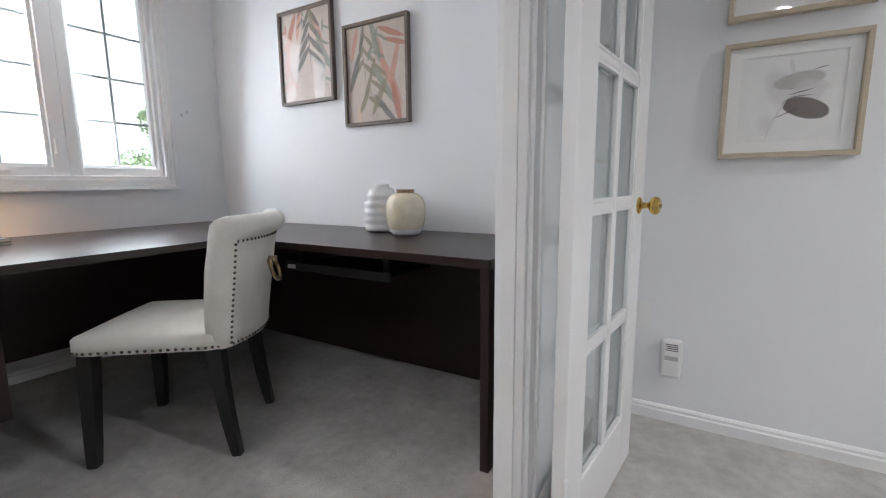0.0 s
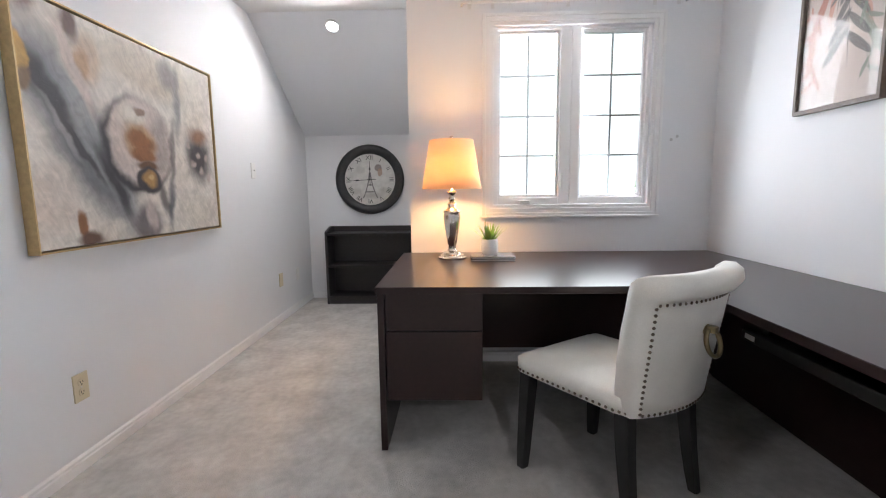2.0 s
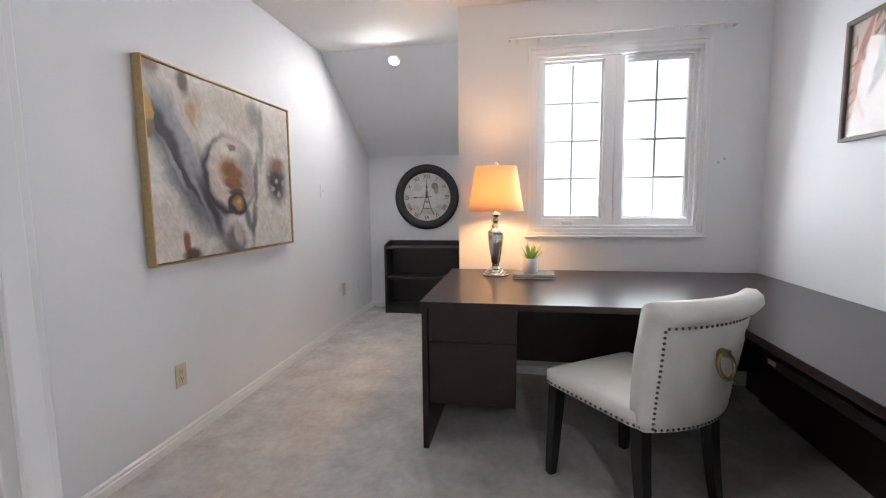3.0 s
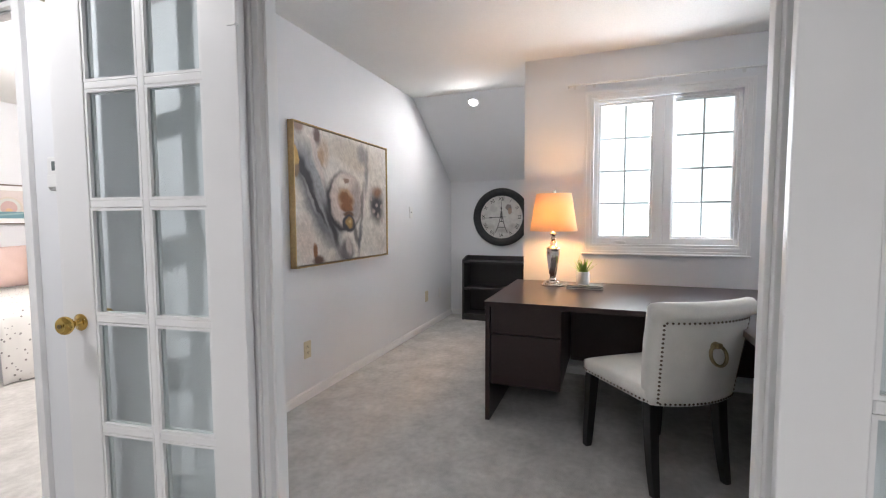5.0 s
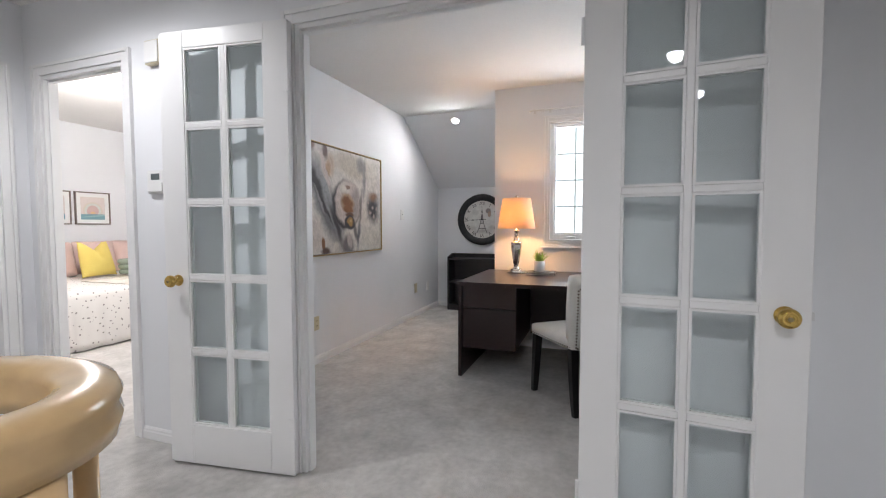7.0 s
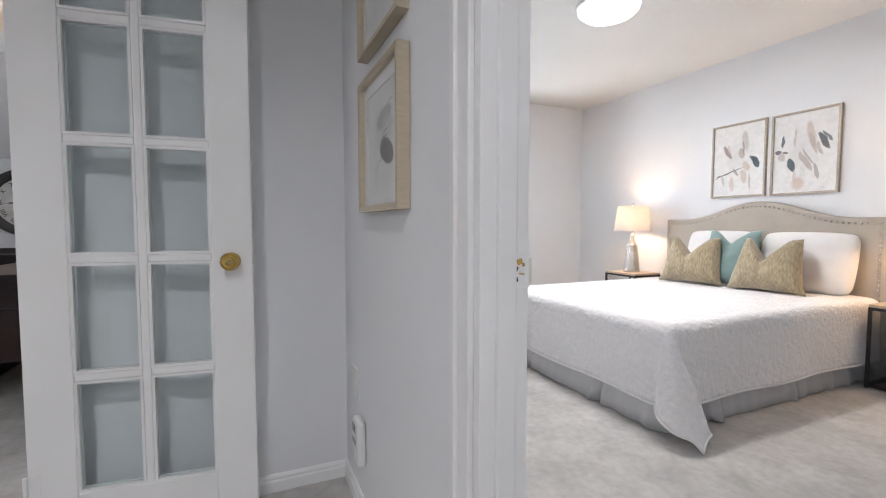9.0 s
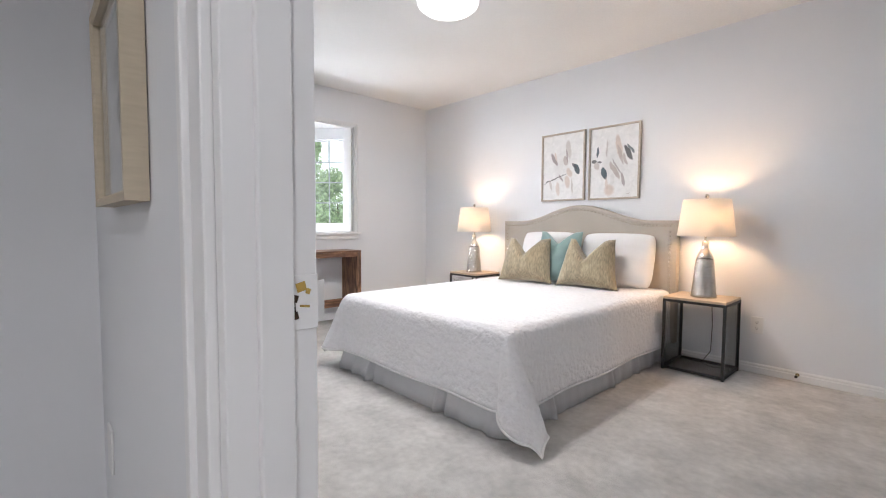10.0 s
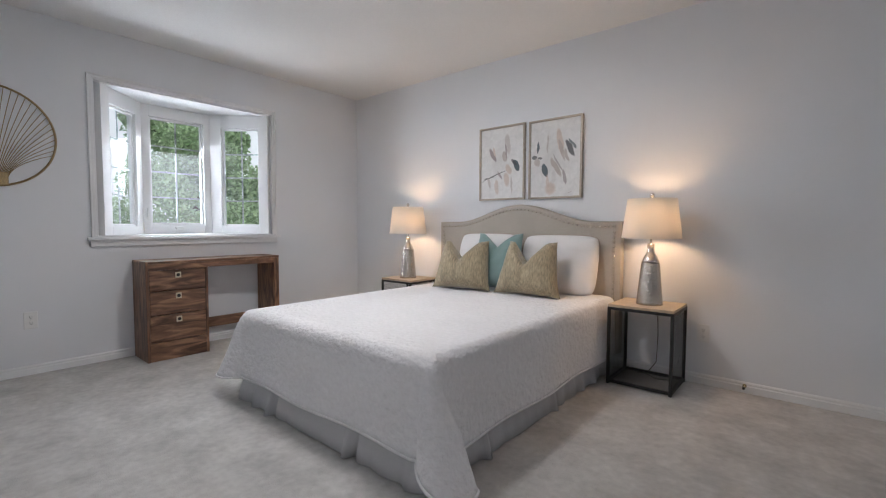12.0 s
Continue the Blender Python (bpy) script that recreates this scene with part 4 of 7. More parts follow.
LEAVES_B = leaf_print("leaf_print_olive", [(0.10, 0.19, 68, 0.10, RUSTC, 0), (0.13, 0.14, 72, 0.09, RUSTC, 0), (0.04, 0.07, 14, 0.13, SALMON, 0), (0.0, 0.16, 16, 0.13, SAGE, 0), (0.10, -0.05, 26, 0.16, SALMON, 0), (0.05, -0.06, 34, 0.14, SAGE, 0), (-0.09, -0.06, 6, 0.22, OLIVE, 3), (-0.06, -0.24, 14, 0.26, OLIVE, 3), (0.13, -0.16, 14, 0.13, RUSTC, 0), (0.06, -0.19, 42, 0.12, DUSK, 0), (-0.14, 0.16, -16, 0.10, SALMON, 0), (-0.09, 0.18, -12, 0.08, DUSK, 0), (-0.12, -0.22, 0, 0.07, (0.62, 0.48, 0.30), 0), (-0.04, 0.02, 22, 0.18, SAGE, 2), (0.12, 0.03, -14, 0.12, SALMON, 0), (-0.14, 0.02, -20, 0.12, DUSK, 0), (0.02, -0.12, -28, 0.12, OLIVE, 0)], (0.55, 0.47, 0.40))
picture("leaf_picture", pose(-1.015, PIC_Y0 - 0.002, 1.706, 0, 0, 0), 0.425, 0.525, 0.018, 0.030, M_TAUPE, LEAVES_A, "framed print of rust and green leaves under glass", group="leaf pictures over the desk", inset=0.012)
picture("leaf_picture", pose(-0.51, PIC_Y0 - 0.002, 1.549, 0, 0, 0), 0.425, 0.525, 0.018, 0.030, M_TAUPE, LEAVES_B, "framed print of tan and olive leaves, hung lower", group="leaf pictures over the desk", inset=0.012)

# L-shaped desk
DZ = 0.735
desk = thing("desk", "dark espresso L-shaped wooden desk with drawers", "desk", pose(0, 0, 0))
DX0, DX1, DY0, DY1 = -1.86, -0.83, 1.355, 3.262
RX1, RY0 = 0.452, 2.600
top = slab(((DX0, DY0), (DX1, DY0), (DX1, RY0), (RX1, RY0), (RX1, DY1), (DX0, DY1)), DZ - 0.030, DZ)
bmesh.ops.bevel(top, geom=[e for e in top.edges], offset=0.002, segments=2, affect="EDGES")
part("desktop", top, M_ESPRESSO, desk, "glossy espresso veneer worktop")
part("side_panel", boxes((DX0 + 0.01, DX1 - 0.036, DY0 + 0.002, DY0 + 0.030, 0, DZ - 0.031), bevel=0.0015), M_ESPRESSO, desk)
part("side_panel", boxes((RX1 - 0.035, RX1 - 0.004, RY0 + 0.004, DY1 - 0.02, 0, DZ - 0.031), bevel=0.0015), M_ESPRESSO, desk)
part("modesty_panel", boxes((-1.62, -1.60, 1.80, DY1 - 0.03, 0.20, DZ - 0.031)), M_ESPRESSO, desk)
part("modesty_panel", boxes((-1.59, RX1 - 0.036, 3.18, 3.20, 0.03, DZ - 0.031)), M_ESPRESSO, desk)
part("side_panel", boxes((DX0 + 0.01, -1.63, DY1 - 0.03, DY1 - 0.005, 0, DZ - 0.031)), M_ESPRESSO, desk)
part("pedestal", boxes((-1.58, -0.90, DY0 + 0.031, 1.80, 0.235, DZ - 0.031), bevel=0.001), M_ESPRESSO, desk)
part("drawer_front", boxes((-0.899, -0.880, DY0 + 0.033, 1.798, 0.535, DZ - 0.034), bevel=0.0015), M_ESPRESSO, desk)
part("drawer_front", boxes((-0.899, -0.880, DY0 + 0.033, 1.798, 0.225, 0.531), bevel=0.0015), M_ESPRESSO, desk)
tray = part("keyboard_tray", boxes((-0.62, -0.03, 2.72, 3.02, 0.598, 0.613), (-0.62, -0.03, 2.70, 2.72, 0.590, 0.628), bevel=0.004), M_BLACKWOOD, desk, "black sliding keyboard tray")
for x in (-0.60, -0.10):
    part("tray_rail", boxes((x, x + 0.03, 2.76, 3.16, 0.614, 0.704)), M_BLACKMETAL, desk)
part("tray_label", boxes((-0.60, -0.55, 2.6985, 2.6995, 0.600, 0.618)), M_STEEL, desk, "small grey sticker")


# chair: local +x is the way it faces
def nail(bm, p, n, r=0.0068):
    c = bmesh.ops.create_icosphere(bm, subdivisions=1, radius=r)
    q = Vector(n).normalized().to_track_quat("Z", "Y").to_matrix().to_4x4()
    bmesh.ops.transform(bm, matrix=Matrix.Translation(p) @ q @ Matrix.Diagonal((1, 1, 0.5, 1)), verts=c["verts"])


chair = thing("accent_chair", "cream velvet dining chair with nailheads and a brass ring pull", "chair", pose(-0.706, 2.270, 0, 0, 0, 215.4))


def soft_block(nx, ny, fn):
    """A closed cushion: fn(u, v) gives the top and the bottom point."""
    bm = bmesh.new()
    tops, bots = [], []
    for i in range(nx + 1):
        a, b = [], []
        for j in range(ny + 1):
            p, q = fn(-1 + 2 * i / nx, -1 + 2 * j / ny)
            a.append(bm.verts.new(p))
            b.append(bm.verts.new(q))
        tops.append(a), bots.append(b)
    for i in range(nx):
        for j in range(ny):
            bm.faces.new((tops[i][j], tops[i + 1][j], tops[i + 1][j + 1], tops[i][j + 1]))
            bm.faces.new((bots[i][j], bots[i][j + 1], bots[i + 1][j + 1], bots[i + 1][j]))
    for i in range(nx):
        bm.faces.new((tops[i][0], bots[i][0], bots[i + 1][0], tops[i + 1][0]))
        bm.faces.new((tops[i][ny], tops[i + 1][ny], bots[i + 1][ny], bots[i][ny]))
    for j in range(ny):
        bm.faces.new((tops[0][j], tops[0][j + 1], bots[0][j + 1], bots[0][j]))
        bm.faces.new((tops[nx][j], bots[nx][j], bots[nx][j + 1], tops[nx][j + 1]))
    return bm


def seat_pt(u, v):
    x = 0.012 + u * 0.248
    hw_ = 0.232 + 0.020 * (u + 1) / 2
    cr = 1 - 0.05 * max(abs(u) - 0.8, 0) / 0.2 * max(abs(v) - 0.8, 0) / 0.2
    y = v * hw_ * cr
    edge = max(abs(u) ** 8, abs(v) ** 8)
    top_z = 0.458 + 0.022 * (1 - u * u) * (1 - v * v) - 0.018 * edge
    return Vector((x * cr, y, top_z)), Vector((x * cr, y, 0.378 - 0.0 * edge))


part("seat", soft_block(20, 20, seat_pt), M_CREAM, chair, "cream velvet seat", smooth=True)
BACK = ((0.030, 0.378), (0.032, 0.47), (0.022, 0.58), (0.004, 0.70), (-0.016, 0.78), (-0.028, 0.835), (-0.040, 0.880), (-0.066, 0.905), (-0.100, 0.905), (-0.126, 0.884), (-0.132, 0.852), (-0.116, 0.826), (-0.092, 0.815), (-0.086, 0.76), (-0.074, 0.66), (-0.058, 0.54), (-0.046, 0.44), (-0.040, 0.378))
NB = 20


def back_x(v):
    return -0.233 - 0.060 * (1 - v * v)


def back_hw(z):
    return 0.224 + 0.030 * (z - 0.378) / 0.52


bm = bmesh.new()
cols = []
for j in range(NB + 1):
    v = -1 + 2 * j / NB
    sq = 1 - 0.22 * max(abs(v) - 0.9, 0) / 0.1
    ring_ = []
    for x, z in BACK:
        xm = (x + 0.02) * sq - 0.02
        ring_.append(bm.verts.new((back_x(v) + xm + 0.03, v * back_hw(z), z if z < 0.8 else 0.86 + (z - 0.86) * sq)))
    cols.append(ring_)
kb = len(BACK)
for a, b in zip(cols, cols[1:]):
    for k in range(kb):
        bm.faces.new((a[k], a[(k + 1) % kb], b[(k + 1) % kb], b[k]))
bm.faces.new(cols[0]), bm.faces.new(list(reversed(cols[-1])))
bo = part("backrest", bm, M_CREAM, chair, "curved velvet back with a rolled top", smooth=True)
nb = bmesh.new()


def back_face(v, z):
    pts = [(x, zz) for x, zz in BACK[12:]]
    for (x1, z1), (x2, z2) in zip(pts, pts[1:]):
        if z2 <= z <= z1:
            x = x1 + (x2 - x1) * (z1 - z) / (z1 - z2)
            return Vector((back_x(v) + x + 0.03, v * back_hw(z), z))
    return Vector((back_x(v) - 0.062, v * back_hw(z), z))


for s in (-1, 1):
    for i in range(19):
        z = 0.395 + i * 0.0222
        nail(nb, back_face(s * 0.90, z) + Vector((-0.001, 0, 0)), (-1, s * 0.5, 0))
for i in range(21):
    v = -0.86 + 1.72 * i / 20
    nail(nb, back_face(v, 0.806) + Vector((-0.001, 0, 0)), (-1, 0, 0))
    nail(nb, back_face(v, 0.388) + Vector((-0.001, 0, 0)), (-1, 0, 0))
for s in (-1, 1):
    for i in range(21):
        u = -0.98 + 1.95 * i / 20
        p, q = seat_pt(u, s)
        nail(nb, Vector((q.x, q.y + s * 0.001, 0.389)), (0, s, 0))
for i in range(21):
    p, q = seat_pt(1, -0.96 + 1.92 * i / 20)
    nail(nb, Vector((q.x + 0.001, q.y, 0.389)), (1, 0, 0))
part("nailhead_trim", nb, M_NAIL, chair, "dark bronze nailhead trim", smooth=True)["kind"] = "stuff"
rg = back_face(0, 0.66)
part("ring_mount", join(moved(lathe(((0.024, 0), (0.024, 0.004), (0.012, 0.010), (0.010, 0.024)), 20), pose(rg.x + 0.002, 0, 0.695, 0, -90, 0)), boxes((rg.x - 0.034, rg.x - 0.008, -0.012, 0.012, 0.683, 0.708), bevel=0.003)), M_ANTIQUE, chair, "antique brass ring mount", smooth=False)
part("ring_pull", tube([(rg.x - 0.026 + 0.012 * math.cos(a), 0.040 * math.sin(a), 0.648 + 0.046 * math.cos(a)) for a in [2 * math.pi * i / 28 for i in range(28)]], 0.0075, 10, True), M_ANTIQUE, chair, "antique brass ring", smooth=True)


def taper_leg(x0, y0, x1, y1, h, a, b, bend=0.0):
    bm = bmesh.new()
    rings_ = []
    for i in range(7):
        f = i / 6
        x, y = x1 + (x0 - x1) * f + bend * (1 - f) ** 2, y1 + (y0 - y1) * f
        r = (b + (a - b) * f) / 2
        rings_.append([bm.verts.new((x + sx * r, y + sy * r, h * f)) for sx, sy in ((-1, -1), (1, -1), (1, 1), (-1, 1))])
    for p, q in zip(rings_, rings_[1:]):
        for k in range(4):
            bm.faces.new((p[k], p[(k + 1) % 4], q[(k + 1) % 4], q[k]))
    bm.faces.new(rings_[0]), bm.faces.new(rings_[-1])
    bmesh.ops.bevel(bm, geom=[e for e in bm.edges if abs(e.verts[0].co.z - e.verts[1].co.z) > 0.01], offset=0.004, segments=2, affect="EDGES")
    return bm


for ob in chair.children:
    for v in ob.data.vertices:
        v.co.z = 0.413 + 0.872 * (v.co.z - 0.378)
for s in (-1, 1):
    part("leg", taper_leg(0.215, s * 0.208, 0.232, s * 0.222, 0.415, 0.052, 0.036), M_BLACKWOOD, chair)
    part("leg", taper_leg(-0.195, s * 0.185, -0.215, s * 0.195, 0.415, 0.052, 0.034, -0.030), M_BLACKWOOD, chair)


# table lamp on the desk
def lamp_shade(r0, r1, h, t=0.003):
    """Open drum shade, wider below."""
    return lathe(((r0, 0), (r1, h), (r1 - t, h), (r0 - t, 0), (r0, 0)), 48, cap=False)


lm = thing("table_lamp", "lit table lamp with a nickel urn base and orange-glowing shade", "lamp", pose(-1.60, 1.667, DZ + 0.0005))
part("lamp_base", lathe(((0.080, 0), (0.080, 0.010), (0.070, 0.014), (0.068, 0.024), (0.055, 0.028), (0.050, 0.040), (0.030, 0.046), (0.022, 0.060))), M_CHROME, lm, "stepped polished nickel foot", smooth=False)
part("lamp_body", lathe(((0.022, 0.060), (0.020, 0.075), (0.026, 0.085), (0.034, 0.13), (0.044, 0.20), (0.049, 0.245), (0.044, 0.26), (0.050, 0.268), (0.046, 0.278), (0.030, 0.286), (0.022, 0.300), (0.026, 0.312), (0.016, 0.325))), M_CHROME, lm, "fluted nickel urn", smooth=True)
part("lamp_neck", lathe(((0.014, 0.325), (0.020, 0.345), (0.012, 0.360), (0.026, 0.374), (0.030, 0.382), (0.010, 0.390), (0.008, 0.45))), M_CHROME, lm, "crystal and nickel neck", smooth=True)
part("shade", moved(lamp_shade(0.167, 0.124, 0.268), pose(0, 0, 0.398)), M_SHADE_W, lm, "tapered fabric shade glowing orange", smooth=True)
part("shade_spider", join(tube([(-0.123, 0, 0.655), (0.123, 0, 0.655)], 0.002, 6), tube([(0, -0.123, 0.655), (0, 0.123, 0.655)], 0.002, 6), tube([(0, 0, 0.45), (0, 0, 0.665)], 0.003, 6)), M_CHROME, lm)
part("finial", lathe(((0.006, 0.665), (0.011, 0.672), (0.011, 0.686), (0.004, 0.692)), 16), M_CHROME, lm)

for i, (z, dx, a, hgt) in enumerate(((DZ + 0.0005, 0.0, 90.0, 0.012), (DZ + 0.0135, -0.008, 91.5, 0.012))):
    bk = thing("book", "thin grey cloth-bound book lying on the desk" if i == 0 else "thin grey book under the plant", "book", pose(-1.56 + dx, 1.893, z, 0, 0, a), group="books on the desk")
    part("cover", boxes((-0.122, 0.122, -0.085, 0.085, 0, 0.002), (-0.122, 0.122, -0.085, 0.085, hgt - 0.002, hgt), (-0.122, 0.122, 0.083, 0.085, 0.002, hgt - 0.002)), M_BOOK, bk)
    part("pages", boxes((-0.119, 0.119, -0.082, 0.082, 0.0021, hgt - 0.0021)), M_PAGES, bk)

pl = thing("potted_plant", "small green spiky succulent in a white ceramic pot", "plant", pose(-1.56, 1.878, DZ + 0.026))
part("pot", lathe(((0.040, 0), (0.044, 0.004), (0.046, 0.03), (0.046, 0.088), (0.043, 0.091), (0.040, 0.088), (0.040, 0.074)), 32), M_CERAMIC_W, pl, "white ceramic pot", smooth=True)
part("soil", lathe(((0.0335, 0.066), (0.0335, 0.070)), 20), M_SOIL, pl)
rnd = random.Random(5)
bm = bmesh.new()
for i in range(46):
    a, lean, ln = rnd.uniform(0, 6.283), rnd.uniform(0.1, 1.0), rnd.uniform(0.085, 0.14)
    base = Vector((0.014 * math.cos(a), 0.014 * math.sin(a), 0.068))
    dr = Vector((math.cos(a) * lean, math.sin(a) * lean, 1.15)).normalized()
    sd = Vector((-math.sin(a), math.cos(a), 0))
    prev = None
    for k in range(4):
        f = k / 3
        p = base + dr * ln * f + Vector((math.cos(a), math.sin(a), -0.3)) * 0.018 * f * f * lean
        w_ = 0.0068 * (1 - f) ** 0.7 + 0.0002
        n_ = dr.cross(sd) * 0.002 * (1 - f)
        cur = [bm.verts.new(p + sd * w_), bm.verts.new(p + n_), bm.verts.new(p - sd * w_), bm.verts.new(p - n_)]
        if prev:
            for q in range(4):
                bm.faces.new((prev[q], prev[(q + 1) % 4], cur[(q + 1) % 4], cur[q]))
        prev = cur
part("leaves", bm, M_LEAF, pl, "bright green pointed leaves")

v1 = thing("vase", "white ribbed ceramic vase on the desk", "vase", pose(-0.398, 3.140, DZ + 0.0005), group="vases on the desk")
prof = [(0.070, 0.0), (0.078, 0.004)]
for i in range(37):
    z = 0.008 + i * 0.0052
    env = 0.092 - 0.020 * abs(z - 0.09) / 0.1 * (1 if z > 0.15 else 0.3)
    prof.append((env - 0.004 * (0.5 + 0.5 * math.cos(z * 2 * math.pi / 0.040)), z))
prof += [(0.060, 0.213), (0.042, 0.220), (0.038, 0.228), (0.040, 0.236), (0.036, 0.236), (0.034, 0.222)]
part("vase_body", lathe(prof, 40), M_CERAMIC_W, v1, smooth=True)
v2 = thing("vase", "cream round ceramic jar with leaf relief and brown rim", "vase", pose(-0.200, 3.070, DZ + 0.0005), group="vases on the desk")
part("vase_body", lathe(((0.070, 0.022), (0.082, 0.030), (0.090, 0.06), (0.094, 0.10), (0.092, 0.14), (0.082, 0.172), (0.060, 0.190), (0.046, 0.196)), 44), M_CERAMIC_C, v2, "cream glaze with raised leaves", smooth=True)
part("vase_foot", lathe(((0.058, 0.0), (0.066, 0.004), (0.080, 0.022), (0.078, 0.030)), 44), M_CERAMIC_W, v2, "smooth pale foot", smooth=True)
part("vase_rim", lathe(((0.044, 0.193), (0.040, 0.202), (0.044, 0.212), (0.038, 0.212), (0.034, 0.200)), 32, cap=False), mat("brown_clay", (0.25, 0.17, 0.10), 0.7), v2, "brown unglazed rim", smooth=True)

# wall clock
ck = thing("wall_clock", "round wall clock with black rim and roman numerals", "clock", pose(ALC_X + 0.003, 0.803, 1.249, 0, 0, 90))
turn = Matrix.Rotation(radians(90), 4, "X")
part("rim", moved(lathe(((0.262, 0.0), (0.352, 0.0), (0.356, 0.018), (0.340, 0.036), (0.312, 0.040), (0.280, 0.028), (0.268, 0.016), (0.262, 0.010), (0.262, 0.0)), 64, cap=False), turn), mat("black_clock_rim", (0.022, 0.022, 0.024), 0.42, grain=0.3, grain_scale=30, bump=0.2, bump_scale=50), ck, "broad black moulded rim", smooth=True)
M_DIAL = painted("aged_clock_dial", (0.60, 0.58, 0.55), [(0, 0, 0.27, 0.27, 0, (0.66, 0.65, 0.62), 0.6, 0.8), (0.02, -0.16, 0.20, 0.055, 0, (0.36, 0.34, 0.32), 0.9, 0.7), (-0.15, -0.12, 0.09, 0.05, 0, (0.42, 0.39, 0.36), 0.8, 0.6), (0.15, -0.11, 0.08, 0.05, 0, (0.40, 0.38, 0.35), 0.8, 0.6),
                                               (-0.10, 0.10, 0.06, 0.05, 0, (0.50, 0.48, 0.46), 0.5, 0.6), (0.09, 0.12, 0.045, 0.04, 20, (0.20, 0.16, 0.15), 0.3, 0.85), (0.105, 0.075, 0.028, 0.045, -8, (0.40, 0.27, 0.20), 0.2, 0.85)], wobble=0.012, wobble_scale=22, grain=0.10)
part("dial", moved(lathe(((0.266, 0.002), (0.266, 0.008)), 64), turn), M_DIAL, ck, "faded postcard dial")
# iron tower drawing on the dial
tw = bmesh.new()
for s in (-1, 1):
    pts = [(s * 0.075, -0.19), (s * 0.048, -0.13), (s * 0.026, -0.06), (s * 0.012, 0.01), (s * 0.004, 0.075)]
    for (xa, za), (xb, zb_) in zip(pts, pts[1:]):
        vs = [tw.verts.new((x, -0.0092, z)) for x, z in ((xa - 0.007, za), (xa + 0.007, za), (xb + 0.005, zb_), (xb - 0.005, zb_))]
        tw.faces.new(vs)
for z, w_ in ((-0.125, 0.054), (-0.055, 0.030), (0.0, 0.016)):
    tw.faces.new([tw.verts.new((x, -0.0090, zz)) for x, zz in ((-w_, z - 0.006), (w_, z - 0.006), (w_, z + 0.006), (-w_, z + 0.006))])
part("tower_drawing", tw, mat("printed_grey", (0.20, 0.19, 0.19), 0.8), ck)
M_INK = mat("black_ink", (0.03, 0.03, 0.03), 0.6)


def text_mesh(body, size):
    cu = bpy.data.curves.new("txt", "FONT")
    cu.body, cu.size, cu.align_x, cu.align_y, cu.extrude = body, size, "CENTER", "CENTER", 0.0006
    ob = bpy.data.objects.new("txt", cu)
    me = bpy.data.meshes.new_from_object(ob)
    bm_ = bmesh.new()
    bm_.from_mesh(me)
    bpy.data.objects.remove(ob)
    return bm_


for i, num in enumerate(("XII", "I", "II", "III", "IIII", "V", "VI", "VII", "VIII", "IX", "X", "XI")):
    a = radians(i * 30)
    part("numeral", moved(text_mesh(num, 0.062), pose(0.222 * math.sin(a), -0.0095, 0.222 * math.cos(a)) @ Matrix.Rotation(a, 4, "Y") @ turn), M_INK, ck)
for nm, ang, ln, w_, y in (("hour_hand", -0.0, 0.19, 0.007, -0.012), ("minute_hand", -93.0, 0.235, 0.006, -0.014)):
    b_ = boxes((-w_ / 2, w_ / 2, y - 0.001, y + 0.001, -0.06, ln * 0.7))
    b_ = join(b_, boxes((-w_ * 1.2, w_ * 1.2, y - 0.001, y + 0.001, ln * 0.5, ln * 0.62)), boxes((-w_ * 0.3, w_ * 0.3, y - 0.001, y + 0.001, ln * 0.7, ln)))
    part(nm, moved(b_, Matrix.Rotation(radians(ang), 4, "Y")), M_INK, ck)
part("hub", moved(lathe(((0.010, 0.008), (0.010, 0.017)), 16), turn), M_INK, ck)

# low bookcase in the alcove
bc = thing("bookcase", "low dark wood bookcase with empty shelves", "bookcase", pose(0, 0, 0))
X0, X1, Y0, Y1 = ALC_X + 0.02, -3.40, 0.385, 1.30
for y in (Y0, Y1 - 0.022):
    sp = slab(((X0, 0.0), (X1, 0.0), (X1, 0.735), (X0 + 0.1, 0.775), (X0, 0.775)), y, y + 0.022)
    bmesh.ops.transform(sp, matrix=Matrix(((1, 0, 0, 0), (0, 0, 1, 0), (0, 1, 0, 0), (0, 0, 0, 1))), verts=sp.verts[:])
    part("side_panel", sp, M_SHELF, bc)
for z in (0.055, 0.375, 0.695):
    part("shelf", boxes((X0 + 0.013, X1 - 0.004, Y0 + 0.0225, Y1 - 0.0225, z, z + 0.022), bevel=0.001), M_SHELF, bc)
part("back_panel", boxes((X0, X0 + 0.012, Y0 + 0.0225, Y1 - 0.0225, 0.02, 0.772)), M_SHELF, bc)
part("toe_board", boxes((X1 - 0.03, X1 - 0.014, Y0 + 0.0225, Y1 - 0.0225, 0, 0.054)), M_SHELF, bc)


